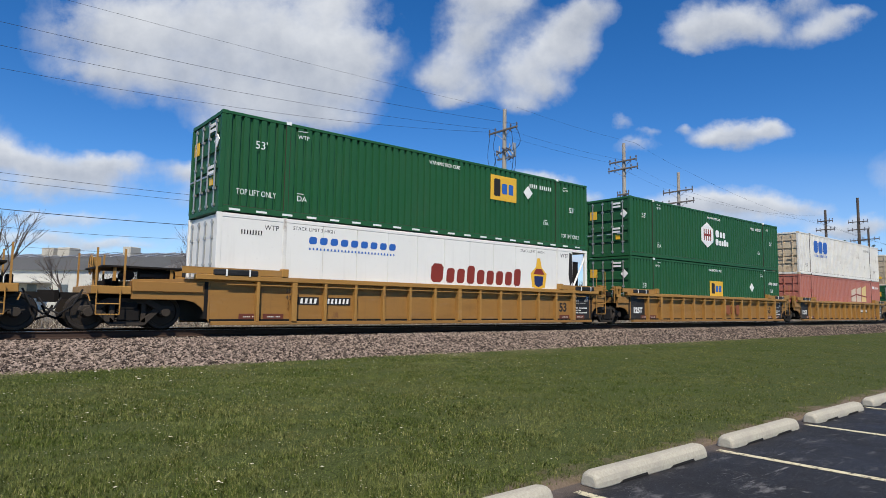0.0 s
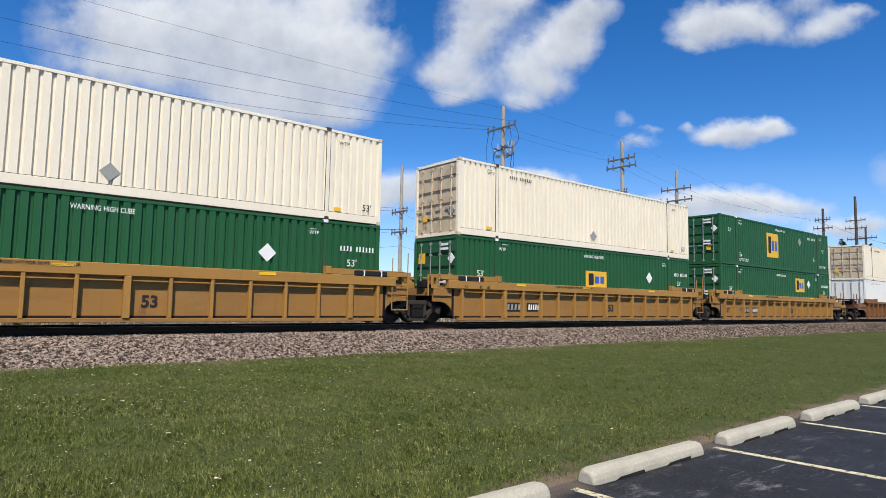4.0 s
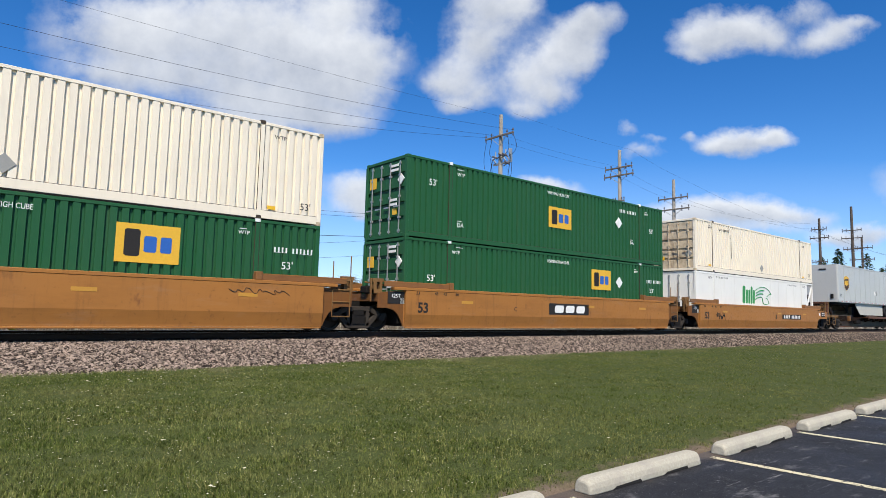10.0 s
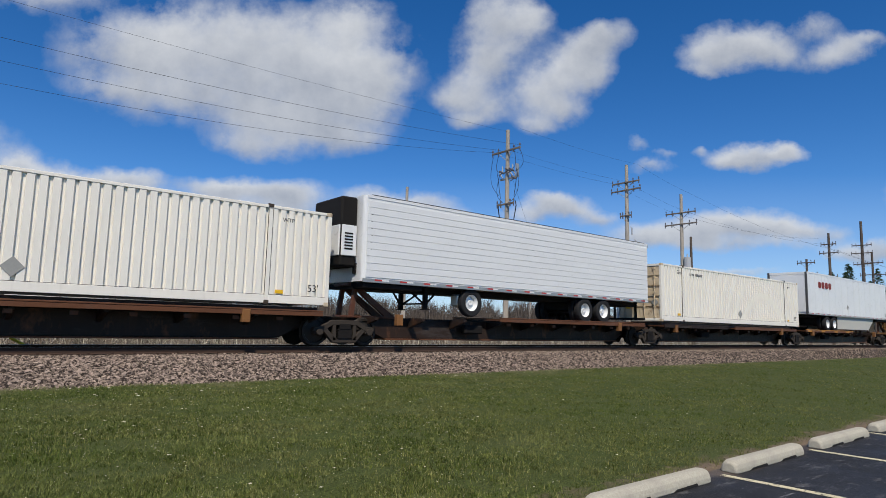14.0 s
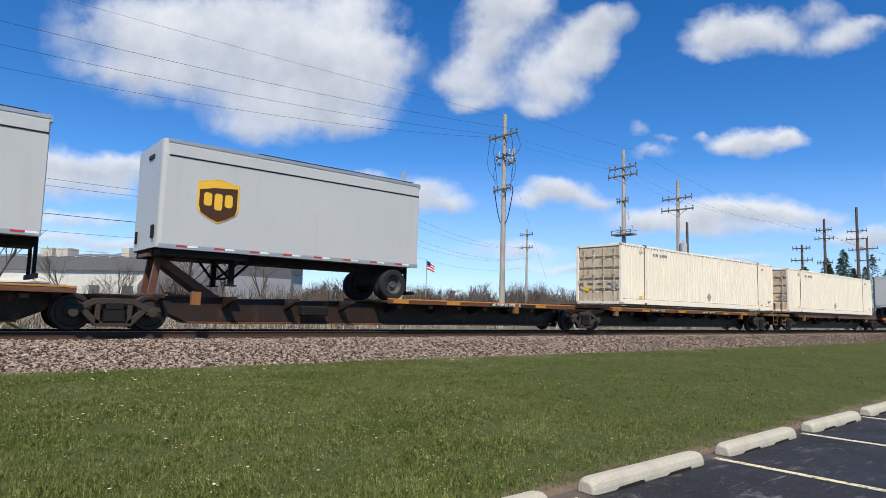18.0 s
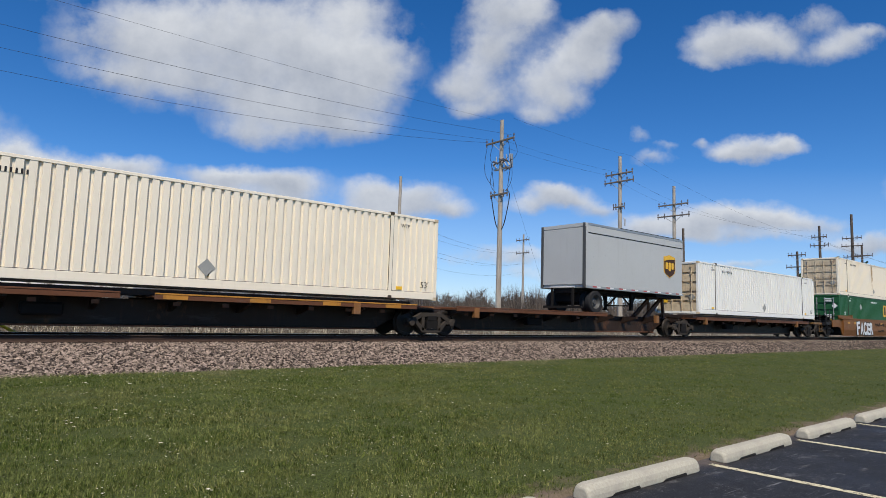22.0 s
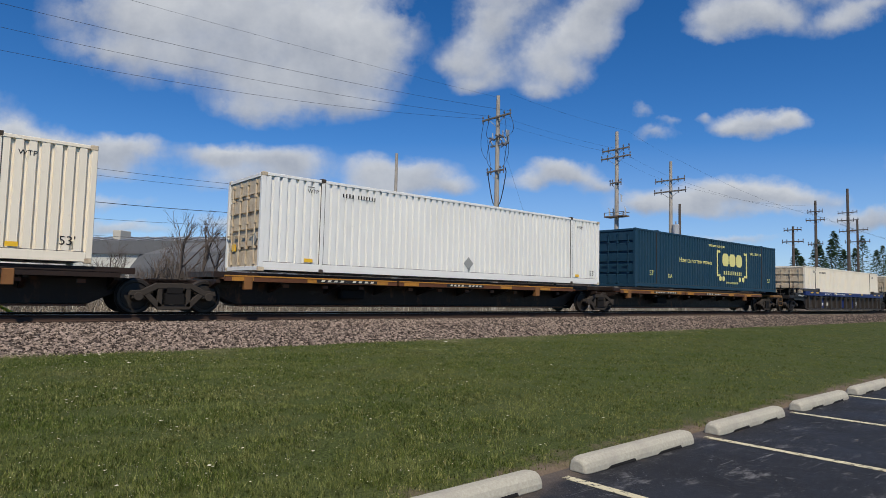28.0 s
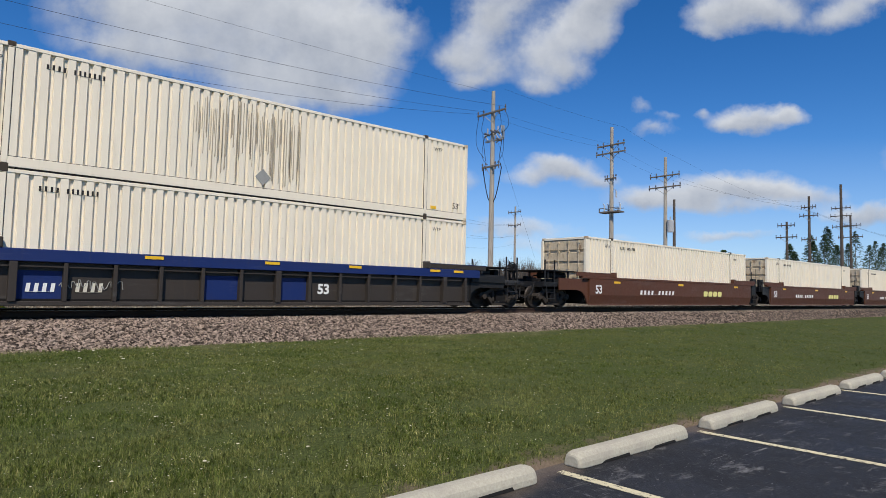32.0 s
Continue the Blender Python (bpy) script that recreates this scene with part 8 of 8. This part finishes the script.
green_box(514.03, WELL_HIGH, (7.34, 8.9, 1.1, 2.05), (12.4, 1.8))
green_box(514.03, WELL_LOW, (6.29, 8.02, 1.1, 2.17), None, False, "", False, None, False)

# three-unit spine car
N = [(535.7, 553.4), (553.4, 572.1), (572.1, 589.9)]
NN = ["black and yellow spine car carrying a container"] * 3
for k, (a, d) in enumerate(N):
    c = spine_car(a, d, "coupler" if k == 0 else "joint", "coupler" if k == 2 else "open", [(1.2, 7.0, DECK_YELLOW), (7.1, 16.3, DECK_YELLOW if k != 0 else SPINE_BLACK)], NN[k])
    for x in ((4.0, 6.2), (9.2, 11.0)):
        car_mark(c, (x[0], x[1], 0.96, 1.08), INK_BLACK, y=-0.13)
        car_bars(c, x[0] + 0.1, x[1] - 0.1, 0.985, 1.045, GRAF_TAN, 9, -0.138)
cream_box(535.22, SPINE_DECK, group="containers on spine cars")
cream_box(555.6, SPINE_DECK, "white corrugated 53-foot shipping container on a spine car", WHITE, group="containers on spine cars")
c = container(574.65, SPINE_DECK, TEAL, "dark teal corrugated container with pale yellow lettering", TEAL, TEAL, 0.2, TEAL, group="containers on spine cars")
text(c, "How tomorrow moves", 4.1, 1.42, 0.27, INK_YELLOW)
word_shapes(c, 8.84, 11.4, 1.42, 2.15, INK_YELLOW, 3, False, 0, 0.88)
bars(c, 8.99, 11.35, 0.93, 1.15, INK_YELLOW, 10)
for s, x in ((1, 8.22), (-1, 12.02)):
    patch(c, "bracket_mark", rect(min(x, x + s * 0.13), max(x, x + s * 0.13), 0.8, 2.3), INK_YELLOW, 0.003)
    for z in (0.8, 2.17):
        patch(c, "bracket_mark", rect(min(x, x + s * 0.4), max(x, x + s * 0.4), z, z + 0.13), INK_YELLOW, 0.006)
for x in (8.64, 9.02, 11.07, 11.51):
    patch(c, "dot_mark", oval(x, 0.68, 0.15, 0.15), INK_YELLOW, 0.003)
bars(c, 9.34, 10.84, 0.40, 0.52, INK_YELLOW, 12)
text(c, "53'", 1.25, 0.62, 0.26, INK_YELLOW)
text(c, "53'", LEN - 1.3, 0.62, 0.26, INK_YELLOW)
text(c, "DA", 3.0, 0.55, 0.2, INK_YELLOW)
text(c, "WARNING HIGH CUBE", 7.3, 2.45, 0.13, INK_YELLOW)
bars(c, 12.4, 14.0, 2.25, 2.4, INK_YELLOW, 9)

P = set_of(RIB_S, (595.77, 615.53, 635.27), "charcoal and blue ribbed well car with yellow markers")
for k, car in enumerate(P):
    for a, d in ((2.37, 3.25), (6.54, 7.49), (8.73, 9.61)):
        car_mark(car, (a, d, 0.27, 0.95), CAR_BLUE, "painted_panel", "deep blue painted panel", -0.165)
    car_text(car, "53", 10.0, 0.5, 0.3, INK_WHITE, -0.172)
    for x in (0.35, 1.4, 5.0, 8.2, 11.0, 14.3, 15.4):
        car_mark(car, (x, x + 0.45, 1.32, 1.40), TAG_YELLOW, "reflective_tape", "yellow reflective tape", -0.222)
    if k == 1:
        car_text(car, "125-T", 1.05, 0.5, 0.28, GRAF_TAN, -0.172)
        car_text(car, "C", 2.0, 0.85, 0.16, INK_WHITE, -0.235)
    else:
        car_bars(car, 2.5, 3.15, 0.46, 0.66, INK_WHITE, 4, -0.178)
        car_bars(car, 3.5, 4.15, 0.46, 0.68, GRAF_TAN, 4, -0.172)
tag_lines(P[0], 70, 3.0, 4.4, 1.18, 1.43, INK_WHITE, -0.222, 16, 0.013)
tag_lines(P[0], 71, 5.0, 7.4, 1.18, 1.43, INK_WHITE, -0.222, 20, 0.013)
tag_lines(P[0], 72, -1.6, 0.0, 1.0, 1.25, INK_WHITE, -0.1, 22, 0.012)
tag_lines(P[0], 73, 6.5, 7.1, 0.35, 0.9, INK_WHITE, -0.172, 5, 0.012)
tag_lines(P[2], 74, 0.2, 0.9, 0.4, 0.7, INK_YELLOW, -0.172, 12, 0.016)
for k in (1, 2):
    tag_lines(P[k], 75 + k, 3.2, 4.6, 0.35, 0.85, SHADE_GREY, -0.172, 18, 0.01)
cream_box(595.77, WELL_LOW)
cream_box(615.53, WELL_LOW)
GRIME = painted("grimy_streaks", (0.40, 0.34, 0.25), dirt=(0.12, 0.09, 0.06), amount=0.9, streak=0.9)
gr = random.Random(77)
cream_box(635.27, WELL_HIGH, "cream corrugated container with dark grime streaks", stain=tuple((6.1 + 0.062 * i + gr.uniform(-0.03, 0.03), 2.72 - d, gr.uniform(0.012, 0.035), d - gr.uniform(0.0, 0.5), GRIME) for i in range(52) for d in (gr.uniform(1.0, 2.4),)))
cream_box(635.27, WELL_LOW)

Q = set_of(FLAT_B, (658.76, 678.1, 697.2), "dark brown smooth-sided well car with white numerals")
for k, car in enumerate(Q):
    car_text(car, "53", 0.35, 0.68, 0.38, INK_WHITE, -0.172)
    car_bars(car, 3.9, 7.2, 0.66, 0.86, INK_WHITE, 10, -0.262)
    word_shapes(car, 10.2, 12.4, 0.62, 0.90, INK_YELLOW, 4, False, 0.06, 0.8, -0.265)
    for x in (1.8, 7.6, 14.0):
        car_mark(car, (x, x + 0.5, 1.15, 1.25), TAG_YELLOW, "reflective_tape", "yellow reflective tape", -0.168)
cream_box(658.76, WELL_LOW)
cream_box(678.1, WELL_LOW)
cream_box(697.2, WELL_LOW)


def motions():
    """The train runs past, gaining speed; the clouds drift."""
    for ob, u, yy, z in MOVING:
        walk(ob, [(t, pose(u - travel(t), yy, z)) for t in range(0, 33, 2)])
    walk(clouds, [(t, BANK @ pose(-88 + 5.6 * t, 0, -SKY_D)) for t in (0, 16, 32)])


motions()
